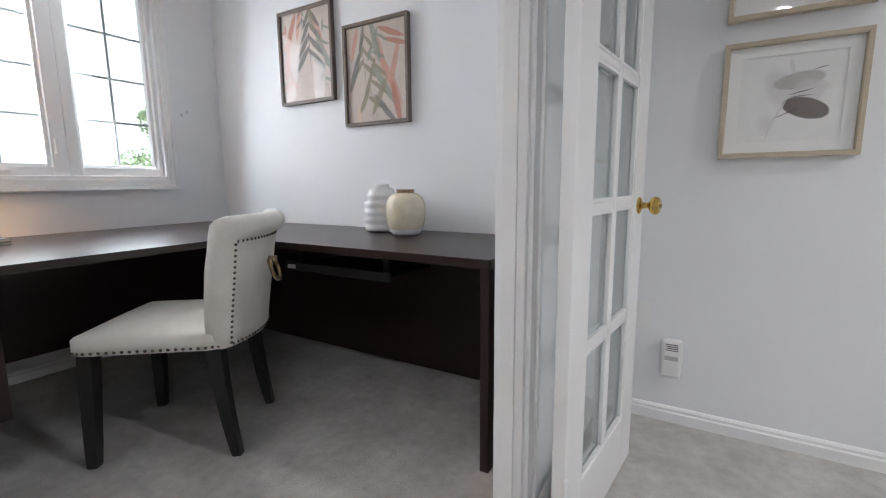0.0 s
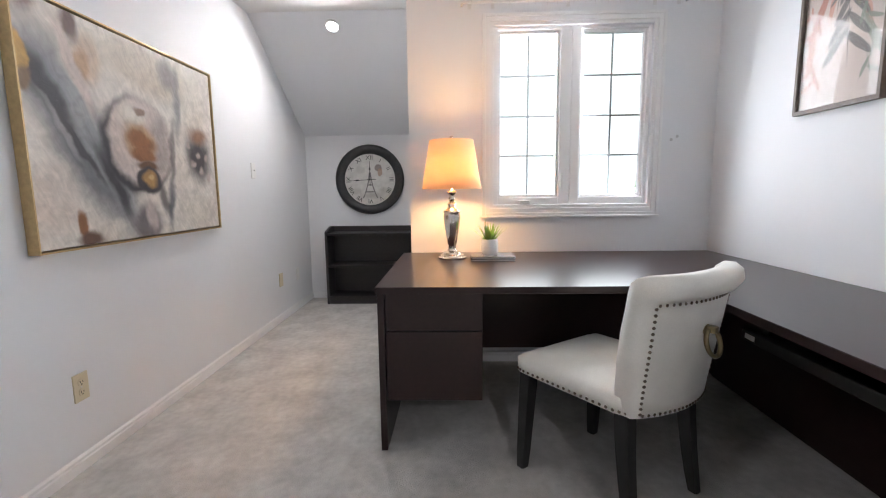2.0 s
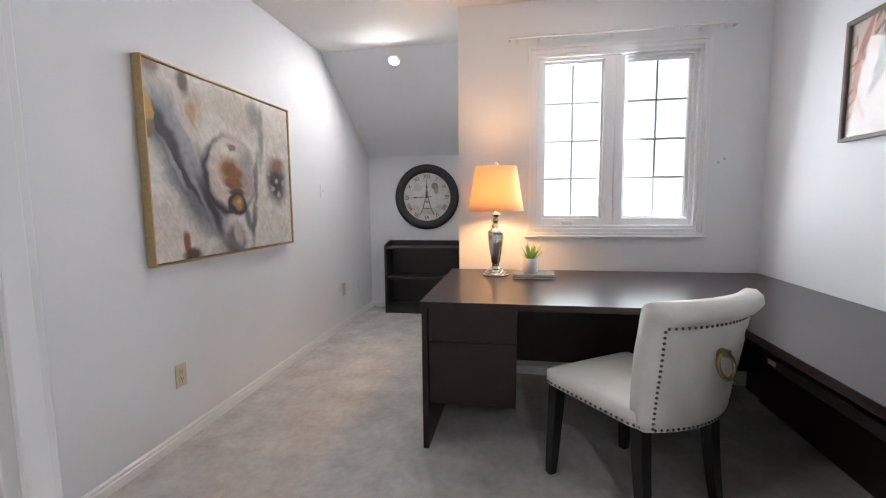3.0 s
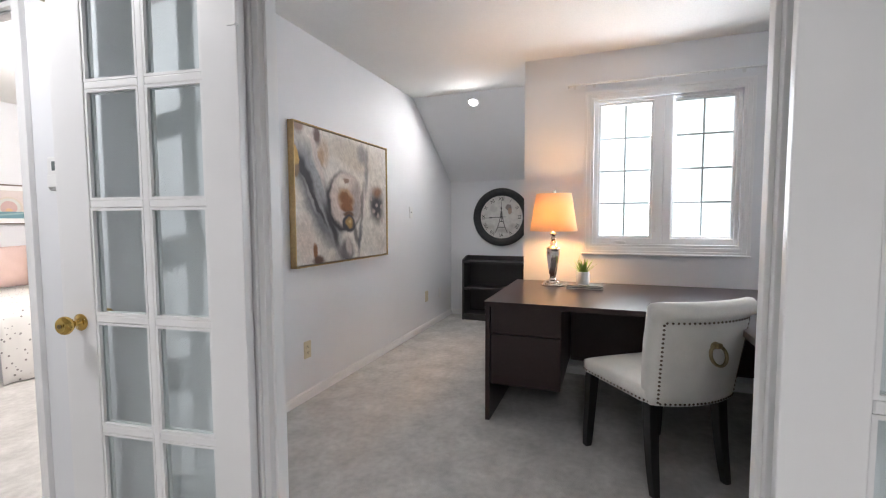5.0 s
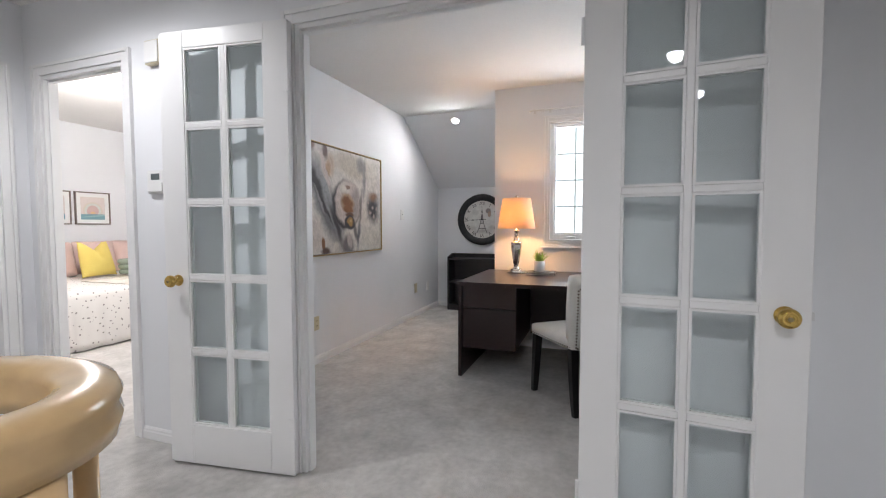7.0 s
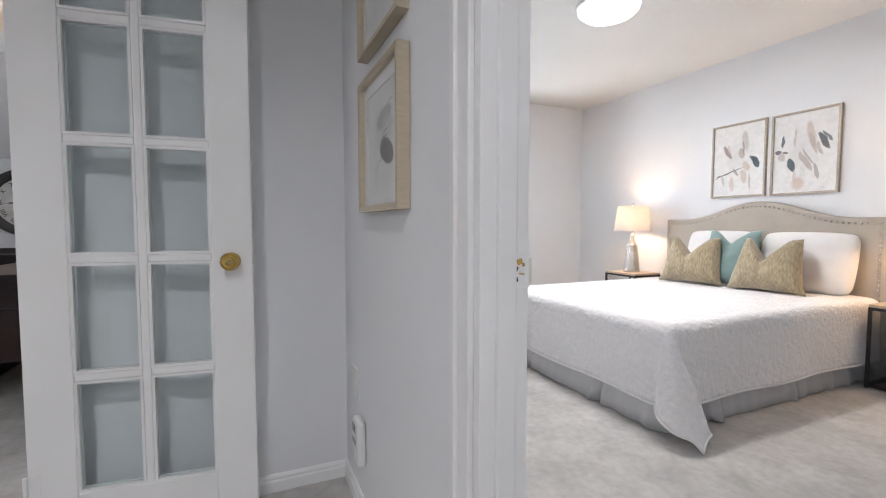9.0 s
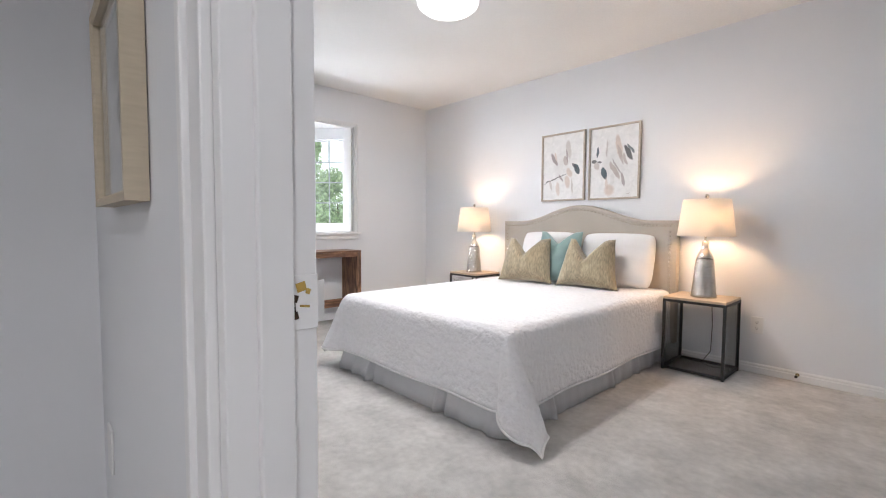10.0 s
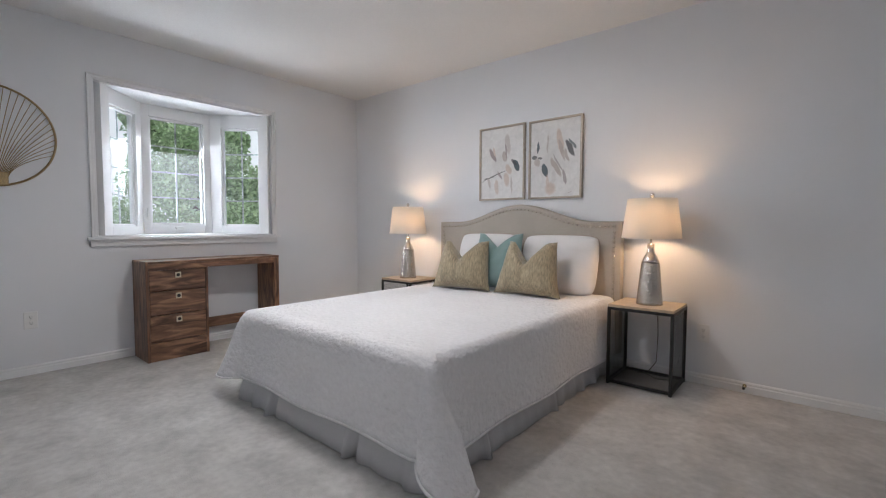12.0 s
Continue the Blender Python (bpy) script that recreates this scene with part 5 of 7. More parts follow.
# switches and sockets: local origin on the wall, front at -y
def plate(name, m, mtl, label, kind_, w=0.072, h=0.116):
    t_ = thing(name, label, "socket" if kind_ == "socket" else "switch" if kind_ == "switch" else "wall plate", m)
    part("cover_plate", boxes((-w / 2, w / 2, -0.006, 0.0, -h / 2, h / 2), bevel=0.0025), mtl, t_)
    if kind_ == "socket":
        for z in (-0.021, 0.021):
            part("receptacle", moved(lathe(((0.0165, 0), (0.0165, 0.0025)), 20), pose(0, -0.006, z) @ turn), mtl, t_)
            part("slot", boxes((-0.0075, -0.0050, -0.0092, -0.0084, z - 0.002, z + 0.007), (0.0050, 0.0075, -0.0092, -0.0084, z - 0.002, z + 0.006), (-0.0025, 0.0025, -0.0092, -0.0084, z - 0.011, z - 0.006)), M_DARK, t_)
        part("screw", moved(lathe(((0.003, 0), (0.003, 0.0012)), 10), pose(0, -0.006, 0) @ turn), M_STEEL, t_)
    elif kind_ == "switch":
        part("toggle", boxes((-0.005, 0.005, -0.016, -0.006, -0.002, 0.012), bevel=0.001), mtl, t_)
        part("screw", moved(lathe(((0.003, 0), (0.003, 0.0012)), 10), pose(0, -0.006, 0.03) @ turn), M_STEEL, t_)
    return t_


plate("wall_socket", pose(-0.757, OFF_S, 0.342, 0, 0, 180), M_IVORY, "ivory double power socket above the skirting", "socket")
plate("wall_socket", pose(-2.86, OFF_S, 0.362, 0, 0, 180), M_IVORY, "yellowed ivory blank wall plate", "blank", 0.075, 0.118)
plate("wall_plate", pose(-3.275, OFF_S, 0.34, 0, 0, 180), M_WHITE_PL, "small white cable plate near the corner", "blank")
plate("light_switch", pose(-2.46, OFF_S, 1.292, 0, 0, 180), M_WHITE_PL, "white toggle light switch on the wall", "switch")

# curtain rod over the window
cr = thing("curtain_rod", "bare white curtain rod with small hooks", "curtain rod", pose(0, 0, 0))
RZ, RX = 2.222, DORM_X + 0.055
part("rod", tube([(DORM_X + 0.004, 1.735, RZ), (RX - 0.01, 1.738, RZ), (RX, 1.75, RZ), (RX, 3.05, RZ), (RX - 0.01, 3.062, RZ), (DORM_X + 0.004, 3.065, RZ)], 0.007, 8), M_WHITE_PL, cr, smooth=True)
for y in (1.78, 1.92, 2.37, 2.88, 3.02):
    part("rod_bracket", boxes((DORM_X + 0.001, RX, y - 0.006, y + 0.006, RZ + 0.006, RZ + 0.012), (DORM_X + 0.001, DORM_X + 0.005, y - 0.010, y + 0.010, RZ - 0.018, RZ + 0.018)), M_STEEL, cr)
rnd = random.Random(2)
for i in range(22):
    y = 1.77 + 1.27 * (i + rnd.uniform(-0.4, 0.4)) / 22
    part("hook", join(tube([(RX + 0.009 * math.cos(a), y, RZ + 0.009 * math.sin(a)) for a in [2 * math.pi * k / 10 for k in range(10)]], 0.0013, 5, True), tube([(RX, y, RZ - 0.009), (RX, y, RZ - 0.024)], 0.0016, 5)), M_STEEL, cr)

# filler spots on the wall
for y, z in ((3.02, 1.42), (3.055, 1.44)):
    structure("trim_filler_spot", moved(lathe(((0.010, 0), (0.007, 0.0008)), 10), pose(DORM_X, y, z, 0, 90, 0)), M_PUTTY, "small patch of grey wall filler", "filler")

# spot in the slope
SN = math.degrees(math.atan2(CEIL - SLZ, SL0 - ALC_X))
sp_ = thing("recessed_spot", "lit white recessed spotlight in the sloped ceiling", "ceiling light", pose(-2.638, 0.752, 2.388, 0, 180 - SN, 0))
part("trim_ring", lathe(((0.044, 0.0), (0.060, 0.0), (0.058, 0.006), (0.046, 0.007), (0.044, 0.0)), 32, cap=False), M_WHITE_PL, sp_, smooth=True)
part("lens", lathe(((0.044, 0.0005), (0.040, 0.004), (0.02, 0.007)), 32), M_LIT, sp_, "glowing lamp lens")



# ---- bedroom ----
BX0, BX1, BYF, BYH, BZ = -0.580, 0.950, 4.755, 6.73, 0.528
bed = thing("bed", "queen bed with a linen headboard and grey skirt", "bed", pose(0, 0, 0))


def head_top(x):
    u = min(abs(x - 0.148) / 0.84, 1.0)
    f = 0.5 + 0.5 * math.cos(math.pi * min(u / 0.78, 1.0))
    return 1.066 + 0.140 * f ** 1.1


bm = bmesh.new()
HX0, HX1, n = -0.685, 0.980, 48
cols = []
for i in range(n + 1):
    x = HX0 + (HX1 - HX0) * i / n
    zt = head_top(x)
    inset = 0.010 if i in (0, n) else 0.0
    cols.append([bm.verts.new(p) for p in ((x, 6.725 + inset, 0.12), (x, 6.725 + inset, zt - 0.012), (x, 6.733, zt - 0.003), (x, 6.75, zt), (x, 6.80, zt), (x, 6.805, 0.12))])
for a, b in zip(cols, cols[1:]):
    for k in range(6):
        bm.faces.new((a[k], a[(k + 1) % 6], b[(k + 1) % 6], b[k]))
bm.faces.new(cols[0]), bm.faces.new(list(reversed(cols[-1])))
hb = part("headboard", bm, M_LINEN, bed, "arched taupe linen headboard", smooth=False)
nb = bmesh.new()
k = 0
pts = []
for i in range(47):
    x = HX0 + 0.045 + (HX1 - HX0 - 0.09) * i / 46
    pts.append((x, head_top(x) - 0.040))
for x, z in pts:
    nail(nb, Vector((x, 6.7245, z)), (0, -1, 0), 0.0115)
for x in (HX0 + 0.045, HX1 - 0.045):
    for i in range(1, 25):
        nail(nb, Vector((x, 6.7245, 1.012 - i * 0.033)), (0, -1, 0), 0.0115)
part("nailhead_trim", nb, mat("silver_nailheads", (0.62, 0.58, 0.52), 0.25, 1.0), hb, "silver nailhead border", smooth=True)["kind"] = "stuff"
for x in (HX0 + 0.12, HX1 - 0.12):
    part("headboard_leg", boxes((x - 0.03, x + 0.03, 6.765, 6.80, 0, 0.119)), M_BLACKWOOD, bed)
part("mattress", boxes((BX0 + 0.03, BX1 - 0.03, BYF + 0.03, BYH - 0.01, 0.30, BZ - 0.015), bevel=0.03), M_PILLOW, bed)
part("box_spring", boxes((BX0 + 0.05, BX1 - 0.05, BYF + 0.05, BYH - 0.01, 0.10, 0.299), bevel=0.01), M_SKIRT, bed)
for x in (BX0 + 0.12, BX1 - 0.12):
    for y in (BYF + 0.12, BYH - 0.12):
        part("bed_leg", boxes((x - 0.025, x + 0.025, y - 0.025, y + 0.025, 0, 0.0995)), M_BLACKWOOD, bed)
# gathered skirt hung from three sides
bm = bmesh.new()
path = []
rnd = random.Random(8)
for (xa, ya), (xb, yb) in (((BX0 + 0.03, BYH - 0.02), (BX0 + 0.03, BYF + 0.022)), ((BX0 + 0.03, BYF + 0.022), (BX1 - 0.03, BYF + 0.022)), ((BX1 - 0.03, BYF + 0.022), (BX1 - 0.03, BYH - 0.02))):
    m_ = 150
    nx, ny = (yb - ya), -(xb - xa)
    q = math.hypot(nx, ny)
    for i in range(m_):
        f = i / m_
        path.append((xa + (xb - xa) * f, ya + (yb - ya) * f, nx / q, ny / q, f * q))
prev = None
ph = 0.0
for x, y, nx, ny, s in path:
    fold = 0.50 + 0.40 * math.sin(s * 4 + 1.3)
    w_ = (math.sin(s * 31 + 2.4 * math.sin(s * 5)) + 0.45 * math.sin(s * 67 + 1.7)) * fold
    for pleat in (0.35, 1.02):
        w_ += 2.2 * math.exp(-((s - pleat) / 0.022) ** 2) - 2.6 * math.exp(-((s - pleat - 0.04) / 0.014) ** 2)
    col = []
    for z, flare in ((0.30, 0.0), (0.20, 0.002), (0.13, 0.012), (0.065, 0.032), (0.006, 0.046)):
        g = 0.002 + 0.011 * (0.30 - z) / 0.3
        o = g * w_ + flare * (1.0 if abs(ny) > 0.5 else 0.6)
        col.append(bm.verts.new((x + nx * o, y + ny * o, z)))
    if prev:
        for a in range(4):
            bm.faces.new((prev[a], col[a], col[a + 1], prev[a + 1]))
    prev = col
sk = part("bed_skirt", bm, M_SKIRT, bed, "gathered grey bed skirt", smooth=True)
sk.modifiers.new("cloth", "SOLIDIFY").thickness = 0.003

# quilted coverlet
DROP = 0.372
HXW, HYL = (BX1 - BX0) / 2, (BYH - BYF)
cxm = (BX0 + BX1) / 2
R = 0.055


def fall(d):
    """Outward and downward travel of cloth d metres past the start of the rounded edge."""
    q = R * math.pi / 2
    if d <= 0:
        return 0.0, 0.0
    if d < q:
        return R * math.sin(d / R), R * (1 - math.cos(d / R))
    return R + 0.05 * (d - q), R + (d - q) * 0.997


bm = bmesh.new()
grid = []
NX, NY = 96, 88
SW = HXW - R + DROP + R
for j in range(NY + 1):
    row = []
    t_ = -(DROP + R) + (HYL - R + DROP + R) * j / NY   # 0 at the start of the foot edge's rounding
    for i in range(NX + 1):
        s = -SW + 2 * SW * i / NX
        dx = max(abs(s) - (HXW - R), 0.0)
        dy = max(-t_, 0.0)
        sg = 1 if s > 0 else -1
        bx = max(-(HXW - R), min(HXW - R, s))
        by = max(t_, 0.0)
        if dx > 0 and dy > 0:
            ln = (dx ** 6 + dy ** 6) ** (1 / 6)
            o, dn = fall(ln)
            ang = math.atan2(dy, dx)
            mid = 1 - abs(ang - math.pi / 4) / (math.pi / 4)
            mid = min(1.0, mid * 1.6)
            mid = mid * mid * (3 - 2 * mid)
            ln2 = max(ln - 0.05, 0)
            o += (0.36 + 0.10 * math.sin(ang * 2)) * ln2 * mid
            dn += (0.19 if sg > 0 else 0.05) * ln2 * mid
            ang -= 0.50 * mid * min(ln2 / 0.2, 1.0)
            x, y, z = bx + sg * o * math.cos(ang), by - o * math.sin(ang), BZ - dn * (1 - 0.02 * mid)
        else:
            o, dn = fall(dx if dx > 0 else dy)
            wv = 0.010 * math.sin((by if dx > 0 else bx) * 8.0 + (1.0 if dx > 0 else 2.2)) * min(dn / 0.3, 1)
            o += wv
            x, y, z = (bx + sg * o, by, BZ - dn) if dx > 0 else (bx, by - o, BZ - dn)
        if dx == 0 and dy == 0:
            z += 0.005 * noise.noise(Vector((s * 3, t_ * 3, 0))) + 0.004 * noise.noise(Vector((s * 9, t_ * 9, 4)))
        z = max(z, 0.012)
        row.append(bm.verts.new((cxm + x, BYF + R + y, z)))
    grid.append(row)
for j in range(NY):
    for i in range(NX):
        bm.faces.new((grid[j][i], grid[j][i + 1], grid[j + 1][i + 1], grid[j + 1][i]))
hem_line = [grid[j][0].co.copy() for j in range(NY, -1, -1)] + [v.co.copy() for v in grid[0][1:]] + [grid[j][NX].co.copy() for j in range(1, NY + 1)]
cv = tagged(part("coverlet", bm, M_QUILT, smooth=True), "white quilted cotton coverlet draped over the bed", "bedspread")
cv.modifiers.new("cloth", "SOLIDIFY").thickness = 0.008
part("hem", tube(hem_line, 0.006, 6), M_PILLOW, cv, "bound white hem", smooth=True)


def pillow_mesh(w, h, d, chop=0.0, ear=0.06, seed=0):
    """A stuffed cushion standing in the x-z plane, base at z=0; chop: the dent in its top edge."""
    def fn(u, v):
        pin = 1 - ear * (1 - abs(v) ** 2) * abs(u) ** 6
        pin2 = 1 - ear * (1 - abs(u) ** 2) * abs(v) ** 6
        x = u * w / 2 * pin * (1.06 - 1.55 * chop * ((v + 1) / 2) ** 0.8)
        z = (v * pin2 + 1) * h / 2
        t_ = max((1 - abs(u) ** 3.0), 0) ** 0.6 * max((1 - abs(v) ** 3.0), 0) ** 0.6
        dent = chop * max(1 - abs(u + 0.06) / 0.72, 0) ** 1.15 * ((v + 1) / 2) ** 2.6
        z -= dent
        if not chop:
            x *= 1 - 0.06 * abs(v) ** 8
            z = h / 2 + (z - h / 2) * (1 - 0.07 * abs(u) ** 8)
        wr = 0.012 * noise.noise(Vector((u * 2.5 + seed, v * 2.5, seed)))
        y = d / 2 * t_ + wr * t_
        crease = 1 - 0.45 * math.exp(-(u / 0.16) ** 2) * max(v, 0) * (chop > 0)
        return Vector((x, -y * crease - 0.002, z)), Vector((x, y * crease + 0.002, z))
    return soft_block(26, 22, fn)


def cushion(name, m, size, material, label, category="pillow", group="", chop=0.0, seed=0, ear=0.06):
    ob = tagged(part(name, pillow_mesh(*size, chop=chop, seed=seed, ear=ear), material, smooth=True), label, category, group)
    ob.matrix_world = m
    return ob


PZ = BZ + 0.004
cushion("pillow", pose(0.545, 6.60, PZ, -14, 0, 2), (0.56, 0.435, 0.17), M_PILLOW, "plump white pillow against the headboard", group="white bed pillows", seed=1, ear=-0.03)
cushion("pillow", pose(-0.105, 6.61, PZ, -12, 0, -2), (0.57, 0.435, 0.17), M_PILLOW, "plump white pillow against the headboard", group="white bed pillows", seed=2, ear=-0.03)
cushion("cushion", pose(0.10, 6.45, PZ, -15, 0, 4), (0.44, 0.455, 0.15), M_TEAL, "seafoam green square cushion with a dented top", "cushion", chop=0.11, seed=3)
cushion("cushion", pose(-0.105, 6.285, PZ, -17, 0, 9), (0.49, 0.395, 0.21), M_CHENILLE, "tan chenille square cushion with a dented top", "cushion", "tan cushions", chop=0.17, seed=4)
cushion("cushion", pose(0.450, 6.335, PZ, -17, 0, 3), (0.50, 0.400, 0.21), M_CHENILLE, "tan chenille square cushion with a deep dent in its top", "cushion", "tan cushions", chop=0.20, seed=5)


# nightstands and lamps
def nightstand():
    w, d, h, b = 0.395, 0.36, 0.525, 0.018
    t_ = thing("nightstand", "black metal frame nightstand with a pale wood top", "nightstand", None, "nightstands beside the bed")
    for x in (0, w - b):
        for y in (0, d - b):
            part("leg", boxes((x, x + b, y, y + b, 0, h - 0.018), bevel=0.0015), M_BLACKMETAL, t_)
    for z in (0.010, h - 0.018 - b):
        part("rail", boxes((b, w - b, 0, b, z, z + b)), M_BLACKMETAL, t_)
        part("rail", boxes((b, w - b, d - b, d, z, z + b)), M_BLACKMETAL, t_)
        part("rail", boxes((0, b, b, d - b, z, z + b)), M_BLACKMETAL, t_)
        part("rail", boxes((w - b, w, b, d - b, z, z + b)), M_BLACKMETAL, t_)
    part("tabletop", boxes((0.002, w - 0.002, 0.002, d - 0.002, h - 0.0178, h), bevel=0.002), M_LIGHTWOOD, t_, "pale wood top")
    rows = []
    for i in range(22):
        x = b + (w - 2 * b) * (i + 0.5) / 22
        rows.append((x - 0.0009, x + 0.0009, b, d - b, 0.0165, 0.0182))
    for i in range(20):
        y = b + (d - 2 * b) * (i + 0.5) / 20
        rows.append((b, w - b, y - 0.0009, y + 0.0009, 0.0183, 0.0200))
    part("wire_shelf", boxes(*rows), M_WIRE, t_, "grey wire mesh shelf")
    for x in (b / 2, w - b / 2):
        rows = []
        for i in range(26):
            y = b + (d - 2 * b) * (i + 0.5) / 26
            rows.append((x - 0.0005, x + 0.0005, y - 0.0007, y + 0.0007, 0.028, h - 0.036))
        for i in range(36):
            z = 0.028 + (h - 0.064) * (i + 0.5) / 36
            rows.append((x - 0.0016, x - 0.0006, b, d - b, z - 0.0007, z + 0.0007))
        part("wire_panel", boxes(*rows), M_WIRE, t_, "fine black wire mesh side")
    return t_


ns = nightstand()
ns.matrix_world = pose(1.005, 6.43, 0)
copy_thing(ns, pose(-1.19, 6.43, 0))


def bedside_lamp():
    t_ = thing("table_lamp", "lit bedside lamp with hammered silver base and white shade", "lamp", None, "bedside lamps")
    part("lamp_body", lathe(((0.080, 0), (0.082, 0.003), (0.078, 0.02), (0.066, 0.15), (0.056, 0.262), (0.052, 0.272)), 40), M_HAMMER, t_, "hammered silver cone", smooth=True)
    part("lamp_shoulder", lathe(((0.054, 0.272), (0.050, 0.285), (0.036, 0.315), (0.024, 0.335), (0.022, 0.345), (0.022, 0.388), (0.018, 0.392)), 36), M_CHROME, t_, "polished nickel shoulder", smooth=True)
    part("lamp_neck", lathe(((0.007, 0.392), (0.007, 0.46)), 12), M_CHROME, t_)
    part("shade", moved(lamp_shade(0.180, 0.147, 0.254), pose(0, 0, 0.428)), M_SHADE, t_, "white linen shade glowing warm", smooth=True)
    part("shade_spider", join(tube([(-0.146, 0, 0.670), (0.146, 0, 0.670)], 0.002, 6), tube([(0, -0.146, 0.670), (0, 0.146, 0.670)], 0.002, 6), tube([(0, 0, 0.46), (0, 0, 0.69)], 0.003, 6)), M_CHROME, t_)
    part("finial", lathe(((0.005, 0.688), (0.008, 0.692), (0.014, 0.702), (0.014, 0.710), (0.006, 0.720)), 20), M_CHROME, t_, smooth=True)
    return t_


bl = bedside_lamp()
bl.matrix_world = pose(1.215, 6.60, 0.5255)
copy_thing(bl, pose(-0.995, 6.60, 0.5255))
cd = tagged(part("lamp_cord", tube([(1.235, 6.70, 0.50), (1.238, 6.72, 0.44), (1.236, 6.75, 0.30), (1.22, 6.79, 0.10), (1.17, 6.78, 0.02), (1.10, 6.76, 0.006), (1.16, 6.72, 0.03), (1.24, 6.70, 0.008), (1.32, 6.74, 0.006)], 0.0028, 6), M_DARK, smooth=True), "thin dark lamp cord hanging behind the nightstand", "cable")


# abstract pictures over the bed
def stroke_print(name, strokes):
    """Loose brush strokes on a pale ground."""
    return painted(name, (0.74, 0.73, 0.72), strokes, wobble=0.016, wobble_scale=15, grain=0.07)


TAUPE, MAUVE, TEALC, PEACH, INK, PALE = (0.42, 0.36, 0.33), (0.25, 0.20, 0.20), (0.045, 0.075, 0.09), (0.58, 0.47, 0.41), (0.06, 0.06, 0.065), (0.66, 0.645, 0.63)
STROKES_A = stroke_print("abstract_strokes", [
    (0.0, 0.04, 0.17, 0.20, 10, PALE, 0.8, 0.8), (0.06, 0.16, 0.03, 0.10, 8, TAUPE, 0.35, 0.55), (-0.09, 0.075, 0.022, 0.075, 28, MAUVE, 0.3, 0.85), (-0.075, 0.10, 0.012, 0.05, 20, PEACH, 0.3, 0.8),
    (0.03, 0.055, 0.030, 0.055, 15, TAUPE, 0.3, 0.85), (0.045, 0.10, 0.010, 0.07, 6, MAUVE, 0.3, 0.7), (0.145, -0.03, 0.026, 0.055, 22, TEALC, 0.2, 0.95), (0.125, 0.0, 0.014, 0.04, 40, INK, 0.3, 0.8),
    (-0.08, -0.105, 0.16, 0.005, 18, INK, 0.3, 0.85), (-0.16, -0.125, 0.03, 0.008, 12, INK, 0.4, 0.7), (0.07, -0.055, 0.03, 0.055, 25, PEACH, 0.4, 0.8), (0.05, -0.14, 0.035, 0.07, 8, PEACH, 0.4, 0.75),
    (-0.05, -0.20, 0.026, 0.08, 6, PEACH, 0.4, 0.7), (-0.13, -0.16, 0.018, 0.06, 14, TAUPE, 0.4, 0.6), (0.10, -0.19, 0.012, 0.09, 2, TAUPE, 0.4, 0.6), (-0.02, -0.10, 0.012, 0.05, 30, MAUVE, 0.3, 0.7), (-0.01, 0.0, 0.016, 0.05, 32, PALE, 0.3, 0.9)])
STROKES_B = stroke_print("abstract_strokes_wide", [
    (0.0, 0.02, 0.17, 0.22, -5, PALE, 0.8, 0.8), (0.045, 0.13, 0.030, 0.12, 10, PEACH, 0.35, 0.85), (0.06, 0.06, 0.018, 0.10, 18, TAUPE, 0.3, 0.8), (-0.055, 0.13, 0.022, 0.10, -3, PALE, 0.3, 0.8), (-0.06, 0.12, 0.010, 0.09, -2, TAUPE, 0.4, 0.6),
    (-0.145, 0.10, 0.013, 0.05, -4, TEALC, 0.3, 0.9), (-0.175, 0.02, 0.028, 0.018, 0, INK, 0.3, 0.85), (-0.13, 0.01, 0.022, 0.012, -12, INK, 0.3, 0.8), (-0.155, -0.02, 0.03, 0.04, 20, TAUPE, 0.4, 0.7), (-0.085, -0.085, 0.026, 0.062, 18, TEALC, 0.22, 0.95),
    (0.125, 0.07, 0.024, 0.085, 28, INK, 0.28, 0.9), (0.145, 0.10, 0.012, 0.06, 34, TEALC, 0.3, 0.8), (0.10, 0.02, 0.014, 0.06, 20, TAUPE, 0.3, 0.8), (0.01, -0.07, 0.024, 0.10, 30, TAUPE, 0.3, 0.85), (0.03, -0.04, 0.010, 0.10, 32, MAUVE, 0.4, 0.6),
    (-0.035, -0.235, 0.055, 0.065, 0, PEACH, 0.5, 0.8), (-0.06, -0.18, 0.016, 0.07, 8, PEACH, 0.4, 0.7), (0.085, -0.15, 0.016, 0.07, 12, MAUVE, 0.3, 0.7), (-0.01, -0.15, 0.020, 0.06, -4, PALE, 0.3, 0.9), (0.13, -0.27, 0.018, 0.003, 8, TAUPE, 0.4, 0.8)])
picture("abstract_picture", pose(-0.068, BED_N - 0.002, 1.570), 0.456, 0.632, 0.016, 0.028, M_CHAMP, STROKES_A, "framed abstract print in grey, blush and dark teal strokes", glass=False, group="pictures over the bed", inset=0.008)
picture("abstract_picture", pose(0.427, BED_N - 0.002, 1.566), 0.454, 0.632, 0.016, 0.028, M_CHAMP, STROKES_B, "framed abstract print in white, taupe and black strokes", glass=False, group="pictures over the bed", inset=0.008)

# walnut kneehole desk under the bay window
wd = thing("writing_desk", "walnut kneehole desk with three drawers below the window", "desk", pose(0, 0, 0))
QX0, QX1, QY0, QY1, QH = -2.028, -1.715, 4.60, 5.652, 0.757
part("side_panel", boxes((QX0, QX1, QY0, QY0 + 0.020, 0, QH), bevel=0.002), M_WALNUT_V, wd)
part("side_panel", boxes((QX0, QX1, QY1 - 0.045, QY1, 0, QH - 0.020), bevel=0.002), M_WALNUT_V, wd)
part("desk_top", boxes((QX0, QX1 - 0.004, QY0 + 0.0205, QY1 + 0.004, QH - 0.0195, QH - 0.001), bevel=0.002), M_WALNUT_H, wd, "figured walnut top catching the light")
